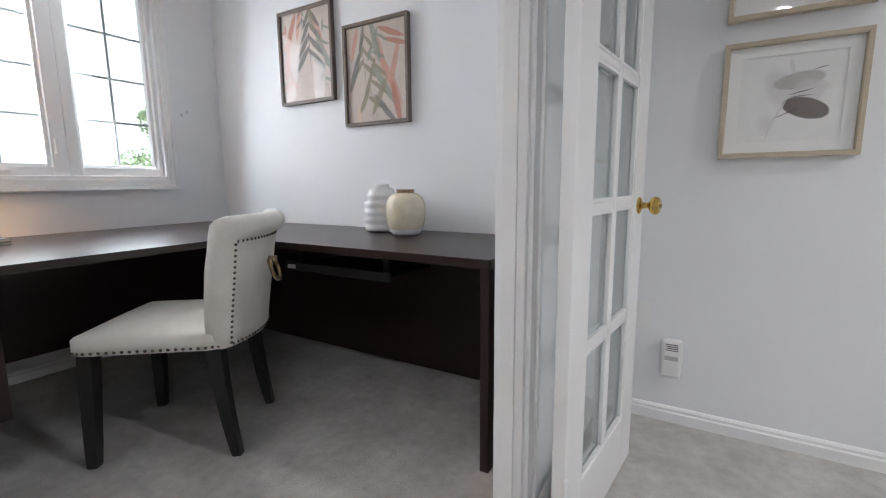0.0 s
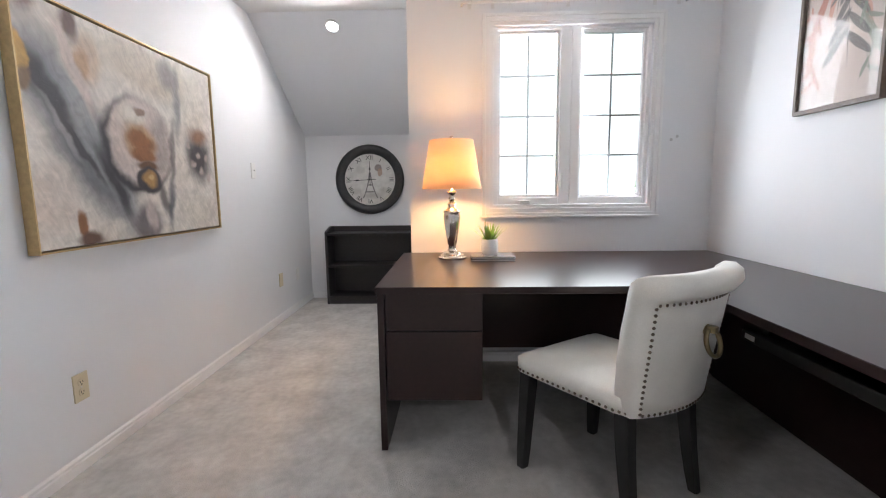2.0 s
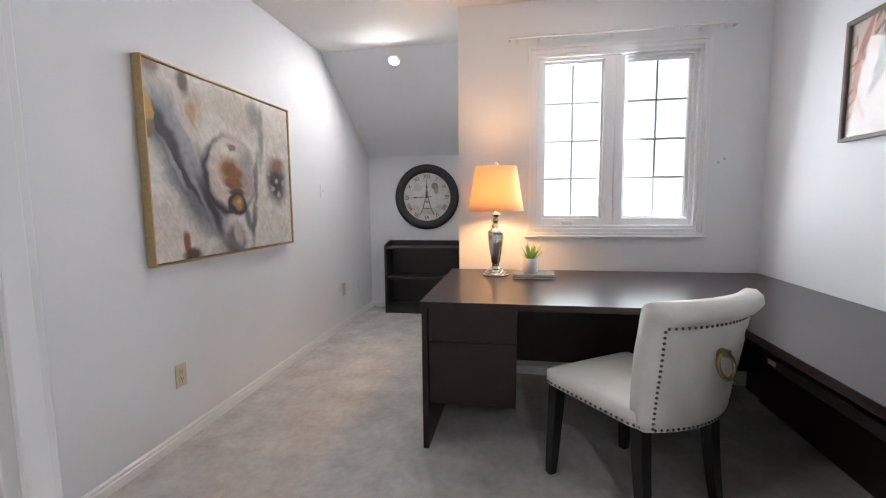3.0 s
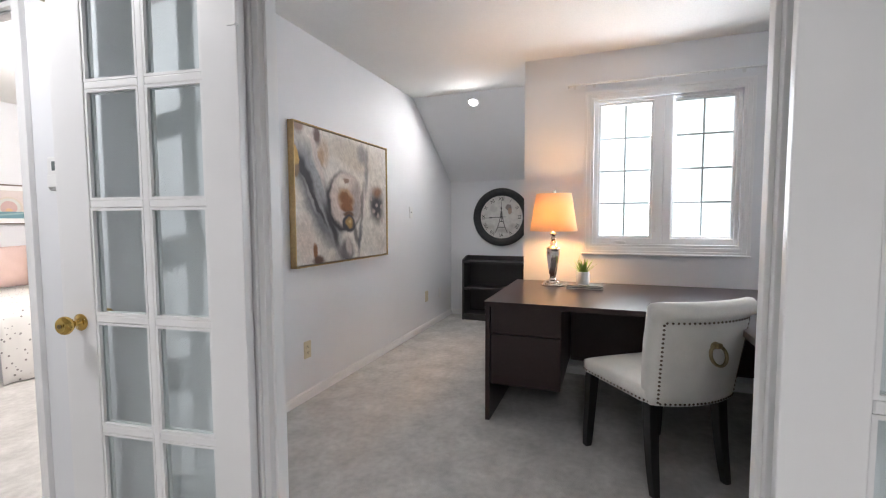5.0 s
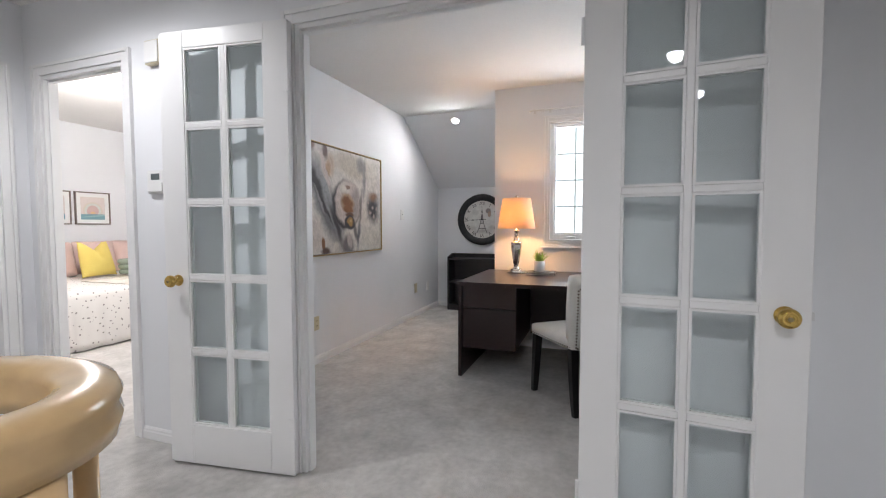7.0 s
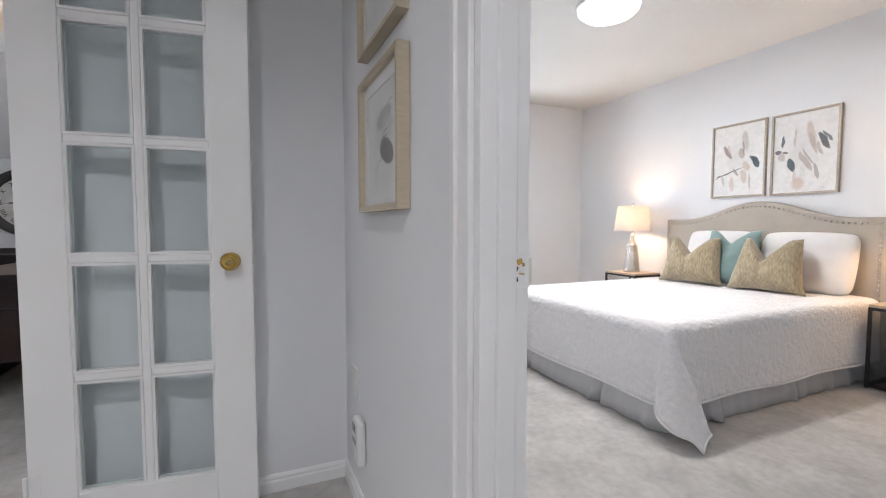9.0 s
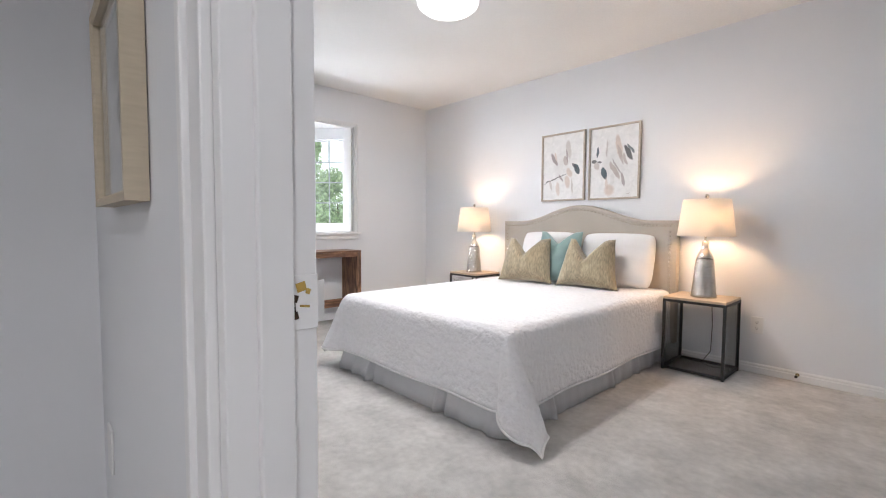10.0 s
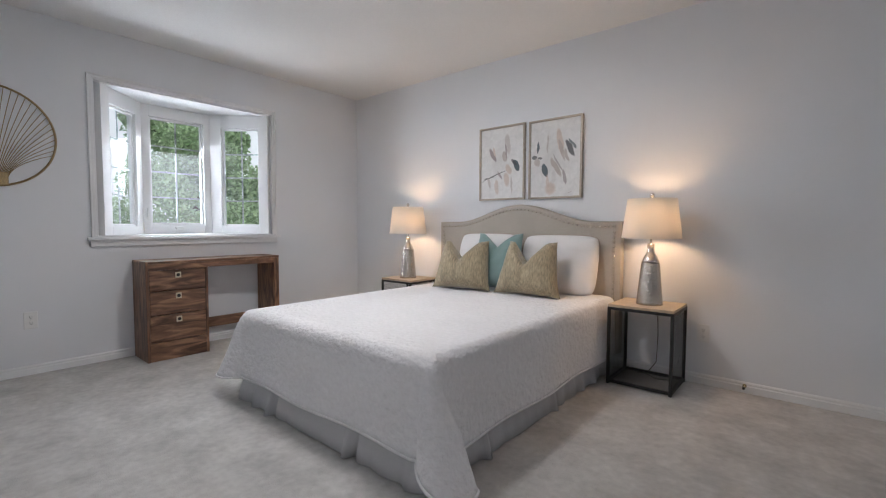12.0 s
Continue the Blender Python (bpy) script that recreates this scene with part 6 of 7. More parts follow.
part("apron", boxes((QX1 - 0.022, QX1 - 0.006, QY0 + 0.0205, QY1 - 0.046, QH - 0.065, QH - 0.020), bevel=0.001), M_WALNUT_H, wd)
PY1 = 5.035
part("divider", boxes((QX0, QX1 - 0.002, PY1 - 0.018, PY1, 0, QH - 0.0655), bevel=0.001), M_WALNUT_V, wd)
part("pedestal_body", boxes((QX0, QX1 - 0.024, QY0 + 0.0205, PY1 - 0.0185, 0.06, QH - 0.066)), M_WALNUT_V, wd)
for z0, z1 in ((0.532, 0.688), (0.350, 0.528), (0.145, 0.346)):
    f = part("drawer", boxes((QX1 - 0.0235, QX1 - 0.004, QY0 + 0.023, PY1 - 0.021, z0 + 0.002, z1 - 0.002), bevel=0.002), M_WALNUT_H, wd)
    yc, zc = (QY0 + PY1) / 2, z1 - 0.042
    part("handle_plate", boxes((QX1 - 0.0045, QX1 + 0.0015, yc - 0.020, yc + 0.020, zc - 0.022, zc + 0.022), bevel=0.001), mat("pale_pull_plate", (0.62, 0.56, 0.42), 0.35, 0.3), f, "pale square pull plate")
    part("handle_hole", moved(lathe(((0.013, 0), (0.013, 0.0012)), 18), pose(QX1 + 0.0012, yc, zc, 0, 90, 0)), M_DARK, f, "dark round finger hole")
part("plinth", boxes((QX1 - 0.030, QX1 - 0.006, QY0 + 0.0205, PY1 - 0.0185, 0.0, 0.140), bevel=0.002), M_WALNUT_H, wd)
part("stretcher", boxes((QX0 + 0.02, QX0 + 0.045, PY1 + 0.0005, QY1 - 0.0455, 0.14, 0.225), bevel=0.002), M_WALNUT_H, wd)

# wire sunburst in a hoop
hp = thing("wall_decor", "round gold wire hoop with fanned wires", "wall decor", pose(BED_W + 0.022, 3.852, 1.605, 0, 0, 90))
HR = 0.325
part("hoop", tube([(HR * math.cos(a), 0, HR * math.sin(a)) for a in [2 * math.pi * i / 72 for i in range(72)]], 0.007, 8, True), M_WOVEN, hp, smooth=True)
for i in range(33):
    f = -1 + 2 * i / 32
    a = radians(90 - f * 108)
    bx_ = 0.075 * f
    ex, ez = HR * math.cos(a), HR * math.sin(a)
    p0, p1, p2 = (bx_, -0.318 + 0.02 * abs(f)), (bx_ * 0.95, -0.16 - 0.02 * abs(f)), (ex, ez)
    pts = []
    for k in range(9):
        t_ = k / 8
        pts.append(((1 - t_) ** 2 * p0[0] + 2 * t_ * (1 - t_) * p1[0] + t_ * t_ * p2[0], -0.002 * (i % 2), (1 - t_) ** 2 * p0[1] + 2 * t_ * (1 - t_) * p1[1] + t_ * t_ * p2[1]))
    part("wire", tube(pts, 0.0022, 5), M_WOVEN, hp, smooth=True)
part("binding", boxes((-0.080, 0.080, -0.006, 0.006, -0.316, -0.235), bevel=0.004), mat("wrapped_gold_cord", (0.42, 0.31, 0.16), 0.6, 0.3, grain=0.3, grain_scale=60, stretch=(6, 1, 1)), hp, "wrapped cord binding")

# small fittings
plate("wall_socket", pose(1.49, BED_N, 0.335, 0, 0, 0), M_WHITE_PL, "white double power socket beside the nightstand", "socket")
plate("wall_socket", pose(BED_W, 4.01, 0.375, 0, 0, 90), M_WHITE_PL, "white double power socket under the window wall", "socket")
ds = thing("door_stop", "brass and rubber spring door stop on the skirting", "door stop", pose(1.725, BED_N - 0.014, 0.045, 90, 0, 0))
part("stem", lathe(((0.011, 0), (0.011, 0.004), (0.004, 0.006), (0.004, 0.050)), 14), M_ANTIQUE, ds)
part("rubber_tip", lathe(((0.008, 0.050), (0.009, 0.058), (0.006, 0.066)), 14), M_DARK, ds, "dark rubber tip")
cl = thing("ceiling_light", "lit round opal flush ceiling light", "ceiling light", pose(0.13, 5.13, CEIL))
part("canopy", lathe(((0.205, 0.0), (0.205, -0.018), (0.195, -0.022)), 48), M_WHITE_PL, cl)
part("diffuser", lathe(((0.195, -0.0225), (0.190, -0.045), (0.160, -0.070), (0.10, -0.086), (0.02, -0.090)), 48), M_DOMEGLASS, cl, "glowing opal dome", smooth=True)
# strike plate on the bedroom jamb: plain brass with paint worn off
st = thing("strike_plate", "worn paint-splashed brass strike plate on the jamb", "door hardware", pose(B0 + 0.0182, PIC_Y1 - 0.036, 0.935, 0, 0, 0))
part("plate", join(boxes((0, 0.0016, -0.020, 0.038, -0.030, 0.030), bevel=0.0006), moved(boxes((0, 0.0014, 0, 0.016, -0.022, 0.022), bevel=0.0005), pose(0.0002, 0.037, 0, 0, 0, 35))), M_TRIM, st, "painted-over plate with a curved lip")
part("bare_brass", join(moved(boxes((0, 0.0004, -0.005, 0.006, -0.005, 0.005), bevel=0.0002), pose(0.0017, 0.018, 0.017, 14, 0, 0)), moved(boxes((0, 0.0004, -0.005, 0.006, -0.0012, 0.0012)), pose(0.0017, 0.022, -0.004, -8, 0, 0)), moved(boxes((0, 0.0004, -0.002, 0.003, -0.003, 0.003)), pose(0.0018, 0.026, 0.012, -20, 0, 0))), M_BRASS, st, "bare brass where paint is gone")
hole = [moved(boxes((0, 0.0004 + 0.0001 * k, -a, a, -b, b)), pose(0.0017, 0.004 + y, z, r, 0, 0)) for k, (y, z, a, b, r) in enumerate(((0, -0.004, 0.008, 0.012, 4), (0.004, 0.006, 0.007, 0.004, -18), (-0.005, -0.002, 0.006, 0.007, 22), (0.006, -0.014, 0.005, 0.004, 12)))]
part("latch_hole", join(*hole), mat("raw_wood_hole", (0.05, 0.028, 0.015), 0.9, grain=0.4, grain_scale=150), st, "dark ragged latch hole")
part("screw", join(moved(lathe(((0.003, 0), (0.003, 0.0008)), 10), pose(0.0016, -0.004, 0.022, 0, 90, 0)), moved(lathe(((0.003, 0), (0.003, 0.0008)), 10), pose(0.0016, -0.004, -0.026, 0, 90, 0))), M_STEEL, st)



# ---- hall ----
def botanical(seed):
    rnd_ = random.Random(seed)
    g1, g2, g3 = (0.36, 0.35, 0.34), (0.13, 0.105, 0.095), (0.60, 0.59, 0.58)
    bl_ = [(-0.02, 0.03, 0.055, 0.09, 30, g3, 0.5, 0.7), (0.02, 0.055, 0.075, 0.030, 8, g1, 0.2, 0.75), (0.05, 0.02, 0.05, 0.035, -20, g3, 0.3, 0.7), (0.045, -0.035, 0.068, 0.034, -18, g2, 0.12, 0.95),
           (-0.03, -0.05, 0.004, 0.07, -28, g3, 0.4, 0.8), (-0.06, -0.08, 0.035, 0.05, 20, (0.66, 0.65, 0.64), 0.8, 0.7), (0.03, 0.018, 0.045, 0.0022, 14, CHAR, 0.5, 0.9), (0.03, 0.004, 0.04, 0.002, 4, CHAR, 0.5, 0.8), (0.0, -0.045, 0.05, 0.0022, 26, CHAR, 0.5, 0.9), (0.075, 0.088, 0.025, 0.0022, 12, CHAR, 0.5, 0.8), (-0.05, -0.10, 0.003, 0.05, -16, g3, 0.6, 0.7), (0.07, 0.04, 0.05, 0.018, -24, g3, 0.5, 0.7), (0.0, 0.10, 0.008, 0.03, 10, g3, 0.4, 0.7)]
    return painted("botanical_print", (0.76, 0.76, 0.75), bl_, wobble=0.006, wobble_scale=18, grain=0.02)


for i, z in enumerate((1.246, 1.704)):
    picture("botanical_picture", pose(1.238, PIC_Y0 - 0.002, z), 0.385, 0.385, 0.017, 0.032, M_OAK_FRAME, botanical(i), "grey botanical print in a pale wood frame, one above the other", border=0.035, glass=True, group="botanical prints in the hall", inset=0.016)

co = thing("gas_alarm", "white plug-in gas alarm low on the wall", "alarm", pose(0.945, PIC_Y0 - 0.001, 0.275))
part("case", boxes((-0.040, 0.040, -0.034, 0.0, -0.080, 0.080), bevel=0.014), M_WHITE_PL, co)
for i in range(4):
    part("grille_slot", boxes((-0.022, 0.022, -0.0348, -0.0338, 0.036 + i * 0.008, 0.039 + i * 0.008)), M_DARK, co)
part("test_button", moved(lathe(((0.016, 0), (0.016, 0.003), (0.013, 0.004)), 20), pose(0, -0.034, -0.035) @ turn), M_WHITE_PL, co)
part("label_strip", boxes((-0.024, 0.024, -0.0346, -0.0338, -0.004, 0.014)), mat("grey_print", (0.45, 0.45, 0.45), 0.6), co, "pale grey printed strip")
plate("wall_socket", pose(0.83, PIC_Y0, 0.44), M_WHITE_PL, "white wall plate beside the corner", "blank")

th = thing("thermostat", "white wall thermostat with a small grey display", "thermostat", pose(HALL_X1, 0.214, 1.386, 0, 0, 90))
part("case", boxes((-0.060, 0.060, -0.024, 0.0, -0.060, 0.060), bevel=0.007), M_WHITE_PL, th)
part("display", boxes((-0.030, 0.030, -0.0248, -0.0236, 0.010, 0.042)), M_LCD, th, "grey lcd display")
part("cover_flap", boxes((-0.052, 0.052, -0.030, -0.0236, -0.052, -0.004), bevel=0.004), M_WHITE_PL, th)
ch = thing("chime_box", "small white door chime box high on the wall", "door chime", pose(HALL_X1, 0.225, 2.04, 0, 0, 90))
part("case", boxes((-0.050, 0.050, -0.030, 0.0, -0.060, 0.060), bevel=0.004), M_IVORY, ch)
part("cover", boxes((-0.046, 0.046, -0.036, -0.0302, -0.054, 0.054), bevel=0.003), M_WHITE_PL, ch)

# closed panelled door at the hall's end
d3 = thing("door_3", "closed white panelled door at the hall end", "door", kind="structure")
dx0, dx1, dy = SX0 + 0.021, SX1 - 0.021, HALL_S - 0.060
part("door_slab", boxes((dx0, dx1, dy - 0.018, dy + 0.006, 0.012, 2.008)), M_TRIM, d3)
for x0, x1, z0, z1 in ((dx0, dx0 + 0.11, 0.012, 2.008), (dx1 - 0.11, dx1, 0.012, 2.008), (dx0 + 0.11, dx1 - 0.11, 0.012, 0.22), (dx0 + 0.11, dx1 - 0.11, 0.86, 1.0), (dx0 + 0.11, dx1 - 0.11, 1.88, 2.008)):
    part("rail", boxes((x0, x1, dy + 0.0065, dy + 0.018, z0, z1), bevel=0.003), M_TRIM, d3)
for z in (0.25, 1.76):
    part("hinge", moved(lathe(((0.006, -0.045), (0.006, 0.045)), 12), pose(dx0 - 0.003, dy + 0.022, z)), M_STEEL, d3, "painted butt hinge")
lh = thing("latch_hole", "dark latch hole in the white door lining", "door hardware", pose(0.622, G0 + 0.0182, 0.93))
part("strike", boxes((-0.014, 0.014, 0, 0.0012, -0.028, 0.028)), M_TRIM, lh)
part("hole", boxes((-0.010, 0.010, 0.0013, 0.0018, -0.012, 0.012)), M_DARK, lh)

# stair rail with a turned-in volute
sr = thing("stair_rail", "honey maple stair handrail ending in a curved volute", "railing", pose(0, 0, 0))
VX, VY, VZ = 2.09, 1.72, 0.945


def rail_section(pts):
    """Moulded handrail swept level along points."""
    prof = ((-0.030, -0.030), (0.030, -0.030), (0.034, -0.010), (0.030, 0.004), (0.034, 0.016), (0.028, 0.028), (0.012, 0.034), (-0.012, 0.034), (-0.028, 0.028), (-0.034, 0.016), (-0.030, 0.004), (-0.034, -0.010))
    bm_ = bmesh.new()
    prev_ = None
    n_ = len(pts)
    first = None
    for i, p in enumerate(pts):
        a_, b_ = pts[max(i - 1, 0)], pts[min(i + 1, n_ - 1)]
        d_ = Vector((b_[0] - a_[0], b_[1] - a_[1], 0)).normalized()
        s_ = Vector((-d_.y, d_.x, 0))
        cur = [bm_.verts.new(Vector(p) + s_ * u + Vector((0, 0, w_))) for u, w_ in prof]
        if prev_:
            for k_ in range(len(prof)):
                bm_.faces.new((prev_[k_], prev_[(k_ + 1) % len(prof)], cur[(k_ + 1) % len(prof)], cur[k_]))
        else:
            first = cur
        prev_ = cur
    bm_.faces.new(list(reversed(first))), bm_.faces.new(prev_)
    return bm_


arc = [(VX + 0.122 * math.cos(a), VY + 0.155 * math.sin(a), VZ) for a in [radians(20 + 200 * i / 30) for i in range(31)]]
tail = [(VX + 0.02 + 0.20 * i / 6, VY - 0.30 - 0.35 * i / 6, VZ) for i in range(1, 7)]
lead = [(arc[-1][0] + (tail[0][0] - arc[-1][0]) * f, arc[-1][1] + (tail[0][1] - arc[-1][1]) * f, VZ) for f in (0.33, 0.66)]
straight = [(tail[-1][0] + 0.15 * i, tail[-1][1] - 0.18 * i, VZ) for i in range(1, 4)]
part("handrail", rail_section(arc + lead + tail + straight), M_RAIL, sr, "glossy curved maple handrail", smooth=True)
newel = lathe(((0.045, 0.0), (0.045, 0.20), (0.036, 0.22), (0.028, 0.26), (0.034, 0.40), (0.030, 0.60), (0.024, 0.70), (0.034, 0.73), (0.034, 0.912)), 24)
part("newel_post", moved(newel, pose(VX, VY + 0.153, 0)), M_RAIL, sr, smooth=True)
bal = ((0.020, 0.0), (0.020, 0.16), (0.012, 0.19), (0.018, 0.30), (0.014, 0.52), (0.010, 0.66), (0.016, 0.69), (0.012, 0.72), (0.012, 0.9135))
for x, y in ((arc[16][0], arc[16][1]), (arc[26][0], arc[26][1]), (tail[1][0], tail[1][1]), (tail[4][0], tail[4][1]), (straight[1][0], straight[1][1])):
    part("baluster", moved(lathe(bal, 16), pose(x, y, 0)), M_RAIL, sr, smooth=True)

# recessed ceiling spots
for hx, hy, watts in HALL_SPOTS:
    t_ = thing("recessed_spot", "lit white recessed ceiling spotlight in the hall", "ceiling light", pose(hx, hy, CEIL, 180, 0, 0), group="hall ceiling spots")
    part("trim_ring", lathe(((0.044, 0.0), (0.060, 0.0), (0.058, 0.006), (0.046, 0.007), (0.044, 0.0)), 32, cap=False), M_WHITE_PL, t_, smooth=True)
    part("lens", lathe(((0.044, 0.0005), (0.040, 0.004), (0.02, 0.006)), 32), M_LIT, t_, "glowing lamp lens")

# ---- guest room seen through its doorway ----
gb = thing("guest_bed", "low guest bed against the far wall", "bed", pose(0, 0, 0))
part("mattress", boxes((-2.3, -0.18, -3.86, -2.16, 0.22, 0.55), bevel=0.04), M_PILLOW, gb)
part("bed_base", boxes((-2.26, -0.22, -3.84, -2.20, 0.0, 0.219)), M_SKIRT, gb)
M_SPECK = painted("speckled_cotton", (0.74, 0.72, 0.69), [], grain=0.0)
nt_ = M_SPECK.node_tree
vo = nt_.nodes.new("ShaderNodeTexVoronoi")
vo.inputs["Scale"].default_value = 26
rp = nt_.nodes.new("ShaderNodeValToRGB")
rp.color_ramp.elements[0].position, rp.color_ramp.elements[0].color = 0.16, (0.22, 0.20, 0.20, 1)
rp.color_ramp.elements[1].position, rp.color_ramp.elements[1].color = 0.24, (0.74, 0.72, 0.69, 1)
tc = nt_.nodes.new("ShaderNodeTexCoord")
nt_.links.new(tc.outputs["Object"], vo.inputs["Vector"])
nt_.links.new(vo.outputs["Distance"], rp.inputs[0])
nt_.links.new(rp.outputs[0], nt_.nodes["Principled BSDF"].inputs["Base Color"])


def drape(x0, x1, y0, y1, z, drop, nfold):
    """Cloth over a bed edge facing +y."""
    bm_ = bmesh.new()
    rows_ = []
    for i in range(61):
        x = x0 + (x1 - x0) * i / 60
        w_ = 0.012 * math.sin(i / 60 * nfold * 6.283) + 0.006 * math.sin(i * 1.7)
        row_ = [bm_.verts.new((x, y0 + (y1 - y0) * j / 8, z + 0.006 * noise.noise(Vector((x * 4, j, 0))))) for j in range(9)]
        for j in range(1, 9):
            f = j / 8
            row_.append(bm_.verts.new((x, y1 + 0.03 * min(f * 4, 1) + w_ * f + 0.02 * f, z - drop * f)))
        rows_.append(row_)
    for a_, b_ in zip(rows_, rows_[1:]):
        for j in range(len(a_) - 1):
            bm_.faces.new((a_[j], b_[j], b_[j + 1], a_[j + 1]))
    return bm_


gc = tagged(part("bedspread", drape(-2.32, -0.16, -3.84, -2.15, 0.558, 0.545, 9), M_SPECK, smooth=True), "white bedspread with small dark speckles", "bedspread")
gc.modifiers.new("cloth", "SOLIDIFY").thickness = 0.006
gt = tagged(part("throw_blanket", drape(-1.16, -0.80, -2.9, -2.125, 0.572, 0.545, 3), mat("cream_knit", (0.70, 0.66, 0.60), 0.95, grain=0.2, grain_scale=40, stretch=(0.3, 0.3, 3), bump=0.8, bump_scale=60), smooth=True), "cream knitted throw hanging over the bed edge", "blanket")
gt.modifiers.new("cloth", "SOLIDIFY").thickness = 0.008
M_PINKC = mat("blush_cotton", (0.62, 0.46, 0.42), 0.9, grain=0.05, grain_scale=150)
M_YELLOW = mat("yellow_cotton", (0.68, 0.54, 0.14), 0.9, grain=0.05, grain_scale=150)
cushion("cushion", pose(-0.86, -3.42, 0.57, -12, 0, 186), (0.46, 0.42, 0.16), M_PINKC, "blush pink cushion on the guest bed", "cushion", "blush cushions", seed=7)
cushion("cushion", pose(-1.40, -3.58, 0.57, -12, 0, 178), (0.46, 0.42, 0.16), M_PINKC, "blush pink cushion on the guest bed", "cushion", "blush cushions", seed=8)
cushion("cushion", pose(-1.86, -3.58, 0.57, -12, 0, 174), (0.46, 0.42, 0.16), M_PINKC, "blush pink cushion on the guest bed", "cushion", "blush cushions", seed=9)
cushion("cushion", pose(-1.19, -3.20, 0.57, -14, 0, 190), (0.42, 0.42, 0.16), M_YELLOW, "yellow cushion with a dented top", "cushion", chop=0.12, seed=10)
for i in range(3):
    b_ = boxes((-0.16, 0.16, -0.11, 0.11, 0, 0.062), bevel=0.026)
    tw_ = tagged(part("folded_towel", b_, mat("sage_towel", (0.27, 0.33, 0.27), 0.95, grain=0.2, grain_scale=200, bump=0.6, bump_scale=200), smooth=True), "folded sage green towel in a small stack", "towel", "folded towels")
    tw_.matrix_world = pose(-1.50 + 0.008 * i, -3.02, 0.582 + 0.0625 * i, 0, 0, 188 + 2 * i)


def rainbow():
    bl_ = [(0, -0.03, 0.125, 0.115, 0, (0.62, 0.55, 0.46), 0.08, 0.9), (0, -0.03, 0.105, 0.097, 0, (0.60, 0.62, 0.58), 0.1, 0.9), (0, -0.035, 0.075, 0.075, 0, (0.56, 0.36, 0.34), 0.1, 0.9), (0, -0.06, 0.04, 0.03, 0, (0.68, 0.44, 0.22), 0.6, 0.8), (0, -0.125, 0.4, 0.055, 0, (0.13, 0.28, 0.33), 0.15, 0.95), (0.03, -0.10, 0.2, 0.012, 6, (0.30, 0.45, 0.47), 0.4, 0.8)]
    return painted("rainbow_print", (0.66, 0.58, 0.55), bl_, wobble=0.006, wobble_scale=12, grain=0.04)


M_RAIN = rainbow()
for x in (-1.562, -1.095):
    picture("rainbow_picture", pose(x, GST_S + 0.002, 1.395, 0, 0, 180), 0.42, 0.42, 0.014, 0.03, M_TAUPE, M_RAIN, "framed print of a pale rainbow over teal waves", border=0.05, glass=False, group="rainbow prints in the guest room", inset=0.012)



# ---- outside ----
GZ = -3.2
structure("ground", boxes((-160, 60, -110, 120, GZ - 0.2, GZ)), mat("lawn", (0.06, 0.10, 0.03), 1.0, grain=0.3, grain_scale=3, stain=0.3, stain_scale=0.2), "green lawn below the upper floor", "lawn")
structure("backdrop", boxes((-62, -61.8, -90, 110, GZ, 46)), glow("overcast_sky", (0.97, 0.99, 1.0), 1.6), "bright overcast sky behind the trees", "sky")
M_BARK = mat("tree_bark", (0.10, 0.075, 0.055), 0.95, grain=0.4, grain_scale=14, bump=0.8, bump_scale=20)


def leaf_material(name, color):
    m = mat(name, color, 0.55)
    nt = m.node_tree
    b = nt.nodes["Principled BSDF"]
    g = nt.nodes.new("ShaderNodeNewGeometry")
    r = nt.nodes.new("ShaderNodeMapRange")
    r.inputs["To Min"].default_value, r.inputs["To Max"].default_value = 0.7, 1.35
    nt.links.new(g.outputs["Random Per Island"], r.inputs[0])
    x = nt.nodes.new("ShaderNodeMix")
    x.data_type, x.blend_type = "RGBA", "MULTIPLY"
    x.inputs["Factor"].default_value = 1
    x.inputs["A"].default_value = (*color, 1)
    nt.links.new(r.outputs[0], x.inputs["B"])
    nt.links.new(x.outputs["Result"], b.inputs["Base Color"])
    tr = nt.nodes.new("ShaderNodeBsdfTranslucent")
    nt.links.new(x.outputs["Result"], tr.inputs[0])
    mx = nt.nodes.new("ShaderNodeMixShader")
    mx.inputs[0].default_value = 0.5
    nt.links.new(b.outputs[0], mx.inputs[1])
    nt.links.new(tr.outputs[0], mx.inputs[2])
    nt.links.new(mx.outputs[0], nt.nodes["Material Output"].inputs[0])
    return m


# far paler than real leaves: outdoor overexposure is put into this colour
M_FOLIAGE = leaf_material("overexposed_foliage", (0.40, 0.52, 0.31))


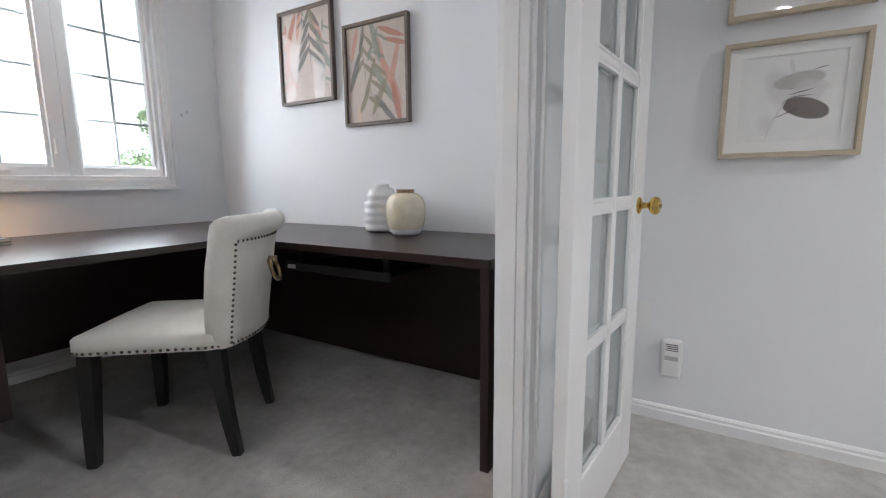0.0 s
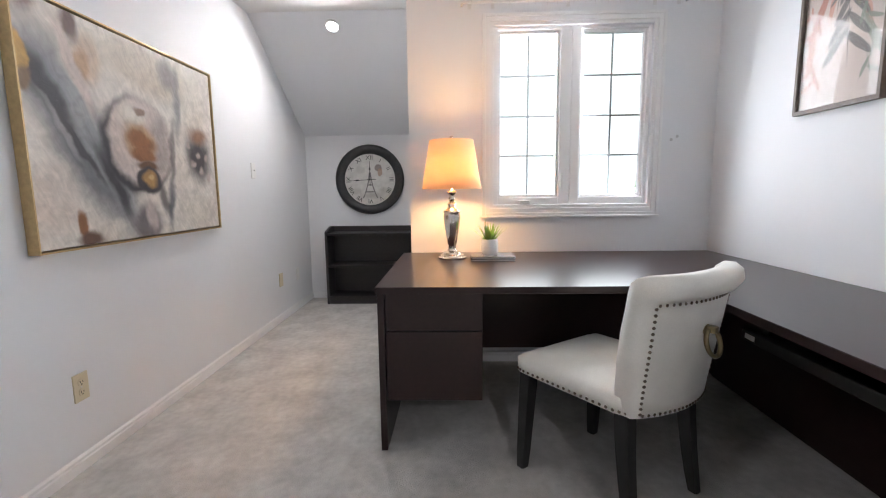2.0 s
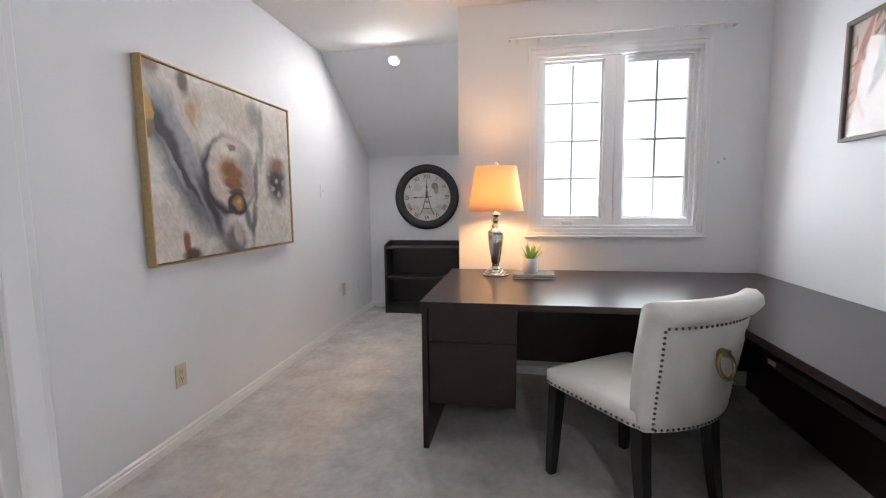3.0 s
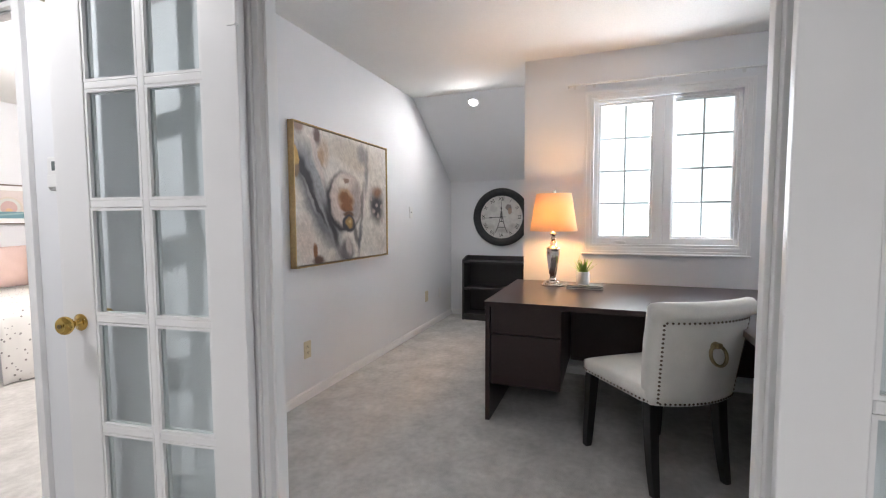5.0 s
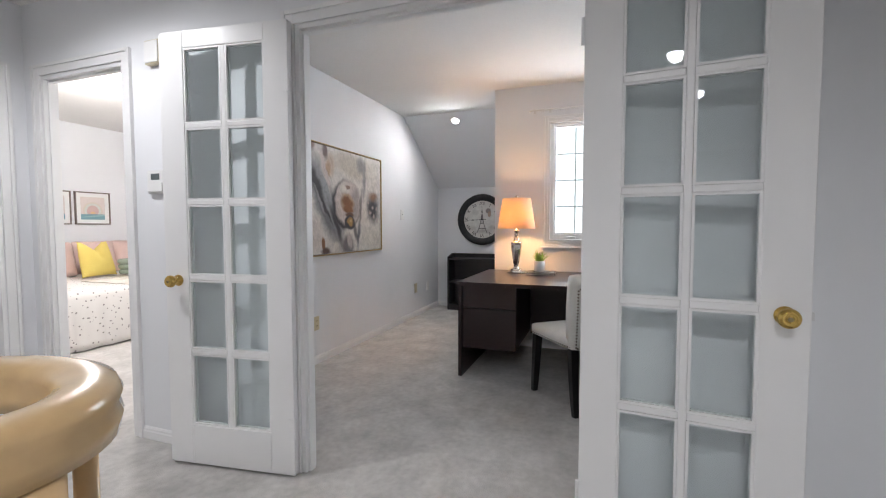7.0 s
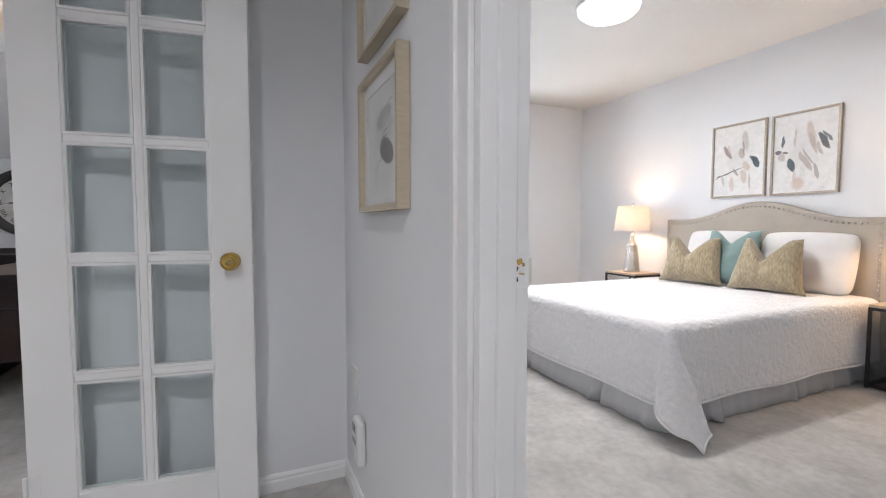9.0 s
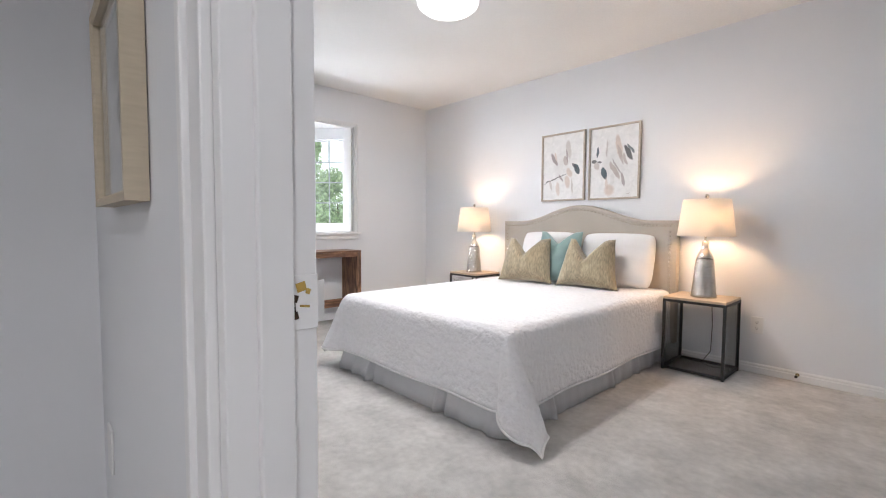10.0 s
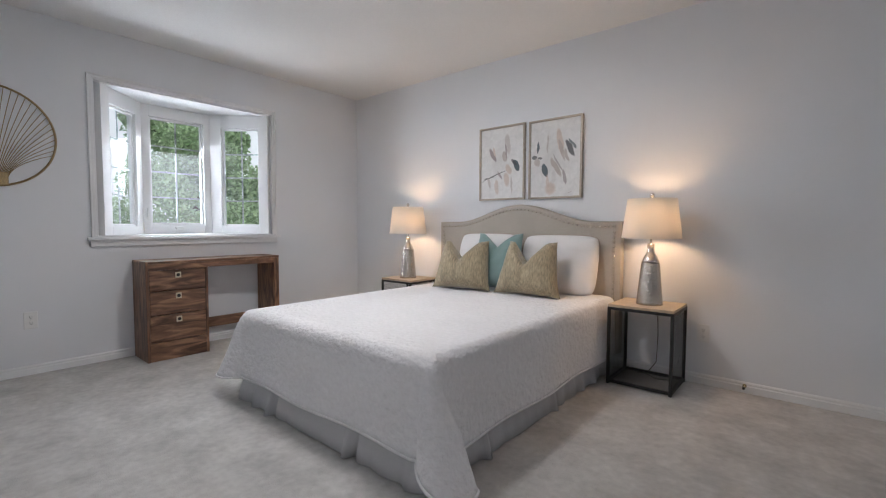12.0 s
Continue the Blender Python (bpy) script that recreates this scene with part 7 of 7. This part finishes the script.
def tree(x, y, h, spread, seed, leaves, label):
    rnd_ = random.Random(seed)
    t_ = thing("tree", label, "tree", pose(x, y, GZ))
    tip = [(0, 0, 0), (0.05, 0.03, h * 0.2), (-0.04, 0.06, h * 0.45), (0.03, 0, h * 0.7), (0, 0, h * 0.92)]
    part("trunk", tube(tip, [0.20, 0.16, 0.12, 0.07, 0.02], 10), M_BARK, t_, smooth=True)
    clumps = []
    for i in range(16):
        f = 0.28 + 0.62 * (i + rnd_.random()) / 16
        a = i * 2.4 + rnd_.uniform(-0.4, 0.4)
        ln = spread * (1.05 - abs(f - 0.5) * 1.25) * rnd_.uniform(0.7, 1.1)
        s_ = Vector((0, 0, h * f * 0.9))
        e_ = s_ + Vector((math.cos(a) * ln, math.sin(a) * ln, h * 0.09))
        m_ = (s_ + e_) / 2 + Vector((0, 0, 0.15))
        part("limb", tube([s_, m_, e_], [0.05, 0.035, 0.012], 6), M_BARK, t_, smooth=True)
        for q in (0.45, 0.75, 1.0):
            clumps.append((s_ + (e_ - s_) * q + Vector((0, 0, rnd_.uniform(-0.1, 0.25))), rnd_.uniform(0.45, 0.85) * spread * 0.36))
    clumps.append((Vector((0, 0, h * 0.95)), spread * 0.30))
    vs, fs = [], []
    for i in range(leaves):
        c, r = clumps[rnd_.randrange(len(clumps))]
        d_ = Vector((rnd_.gauss(0, 1), rnd_.gauss(0, 1), rnd_.gauss(0, 0.8))).normalized() * r * rnd_.random() ** 0.4
        p = c + d_
        u = Vector((rnd_.gauss(0, 1), rnd_.gauss(0, 1), rnd_.gauss(0, 1))).normalized()
        w_ = u.orthogonal().normalized()
        sz = rnd_.uniform(0.04, 0.07)
        k_ = len(vs)
        vs += [p - u * sz, p + w_ * sz * 0.45, p + u * sz, p - w_ * sz * 0.45]
        fs.append((k_, k_ + 1, k_ + 2, k_ + 3))
    me = bpy.data.meshes.new("crown")
    me.from_pydata([tuple(v) for v in vs], [], fs)
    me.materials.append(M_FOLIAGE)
    cr_ = new("crown", me)
    cr_.parent = t_
    return t_


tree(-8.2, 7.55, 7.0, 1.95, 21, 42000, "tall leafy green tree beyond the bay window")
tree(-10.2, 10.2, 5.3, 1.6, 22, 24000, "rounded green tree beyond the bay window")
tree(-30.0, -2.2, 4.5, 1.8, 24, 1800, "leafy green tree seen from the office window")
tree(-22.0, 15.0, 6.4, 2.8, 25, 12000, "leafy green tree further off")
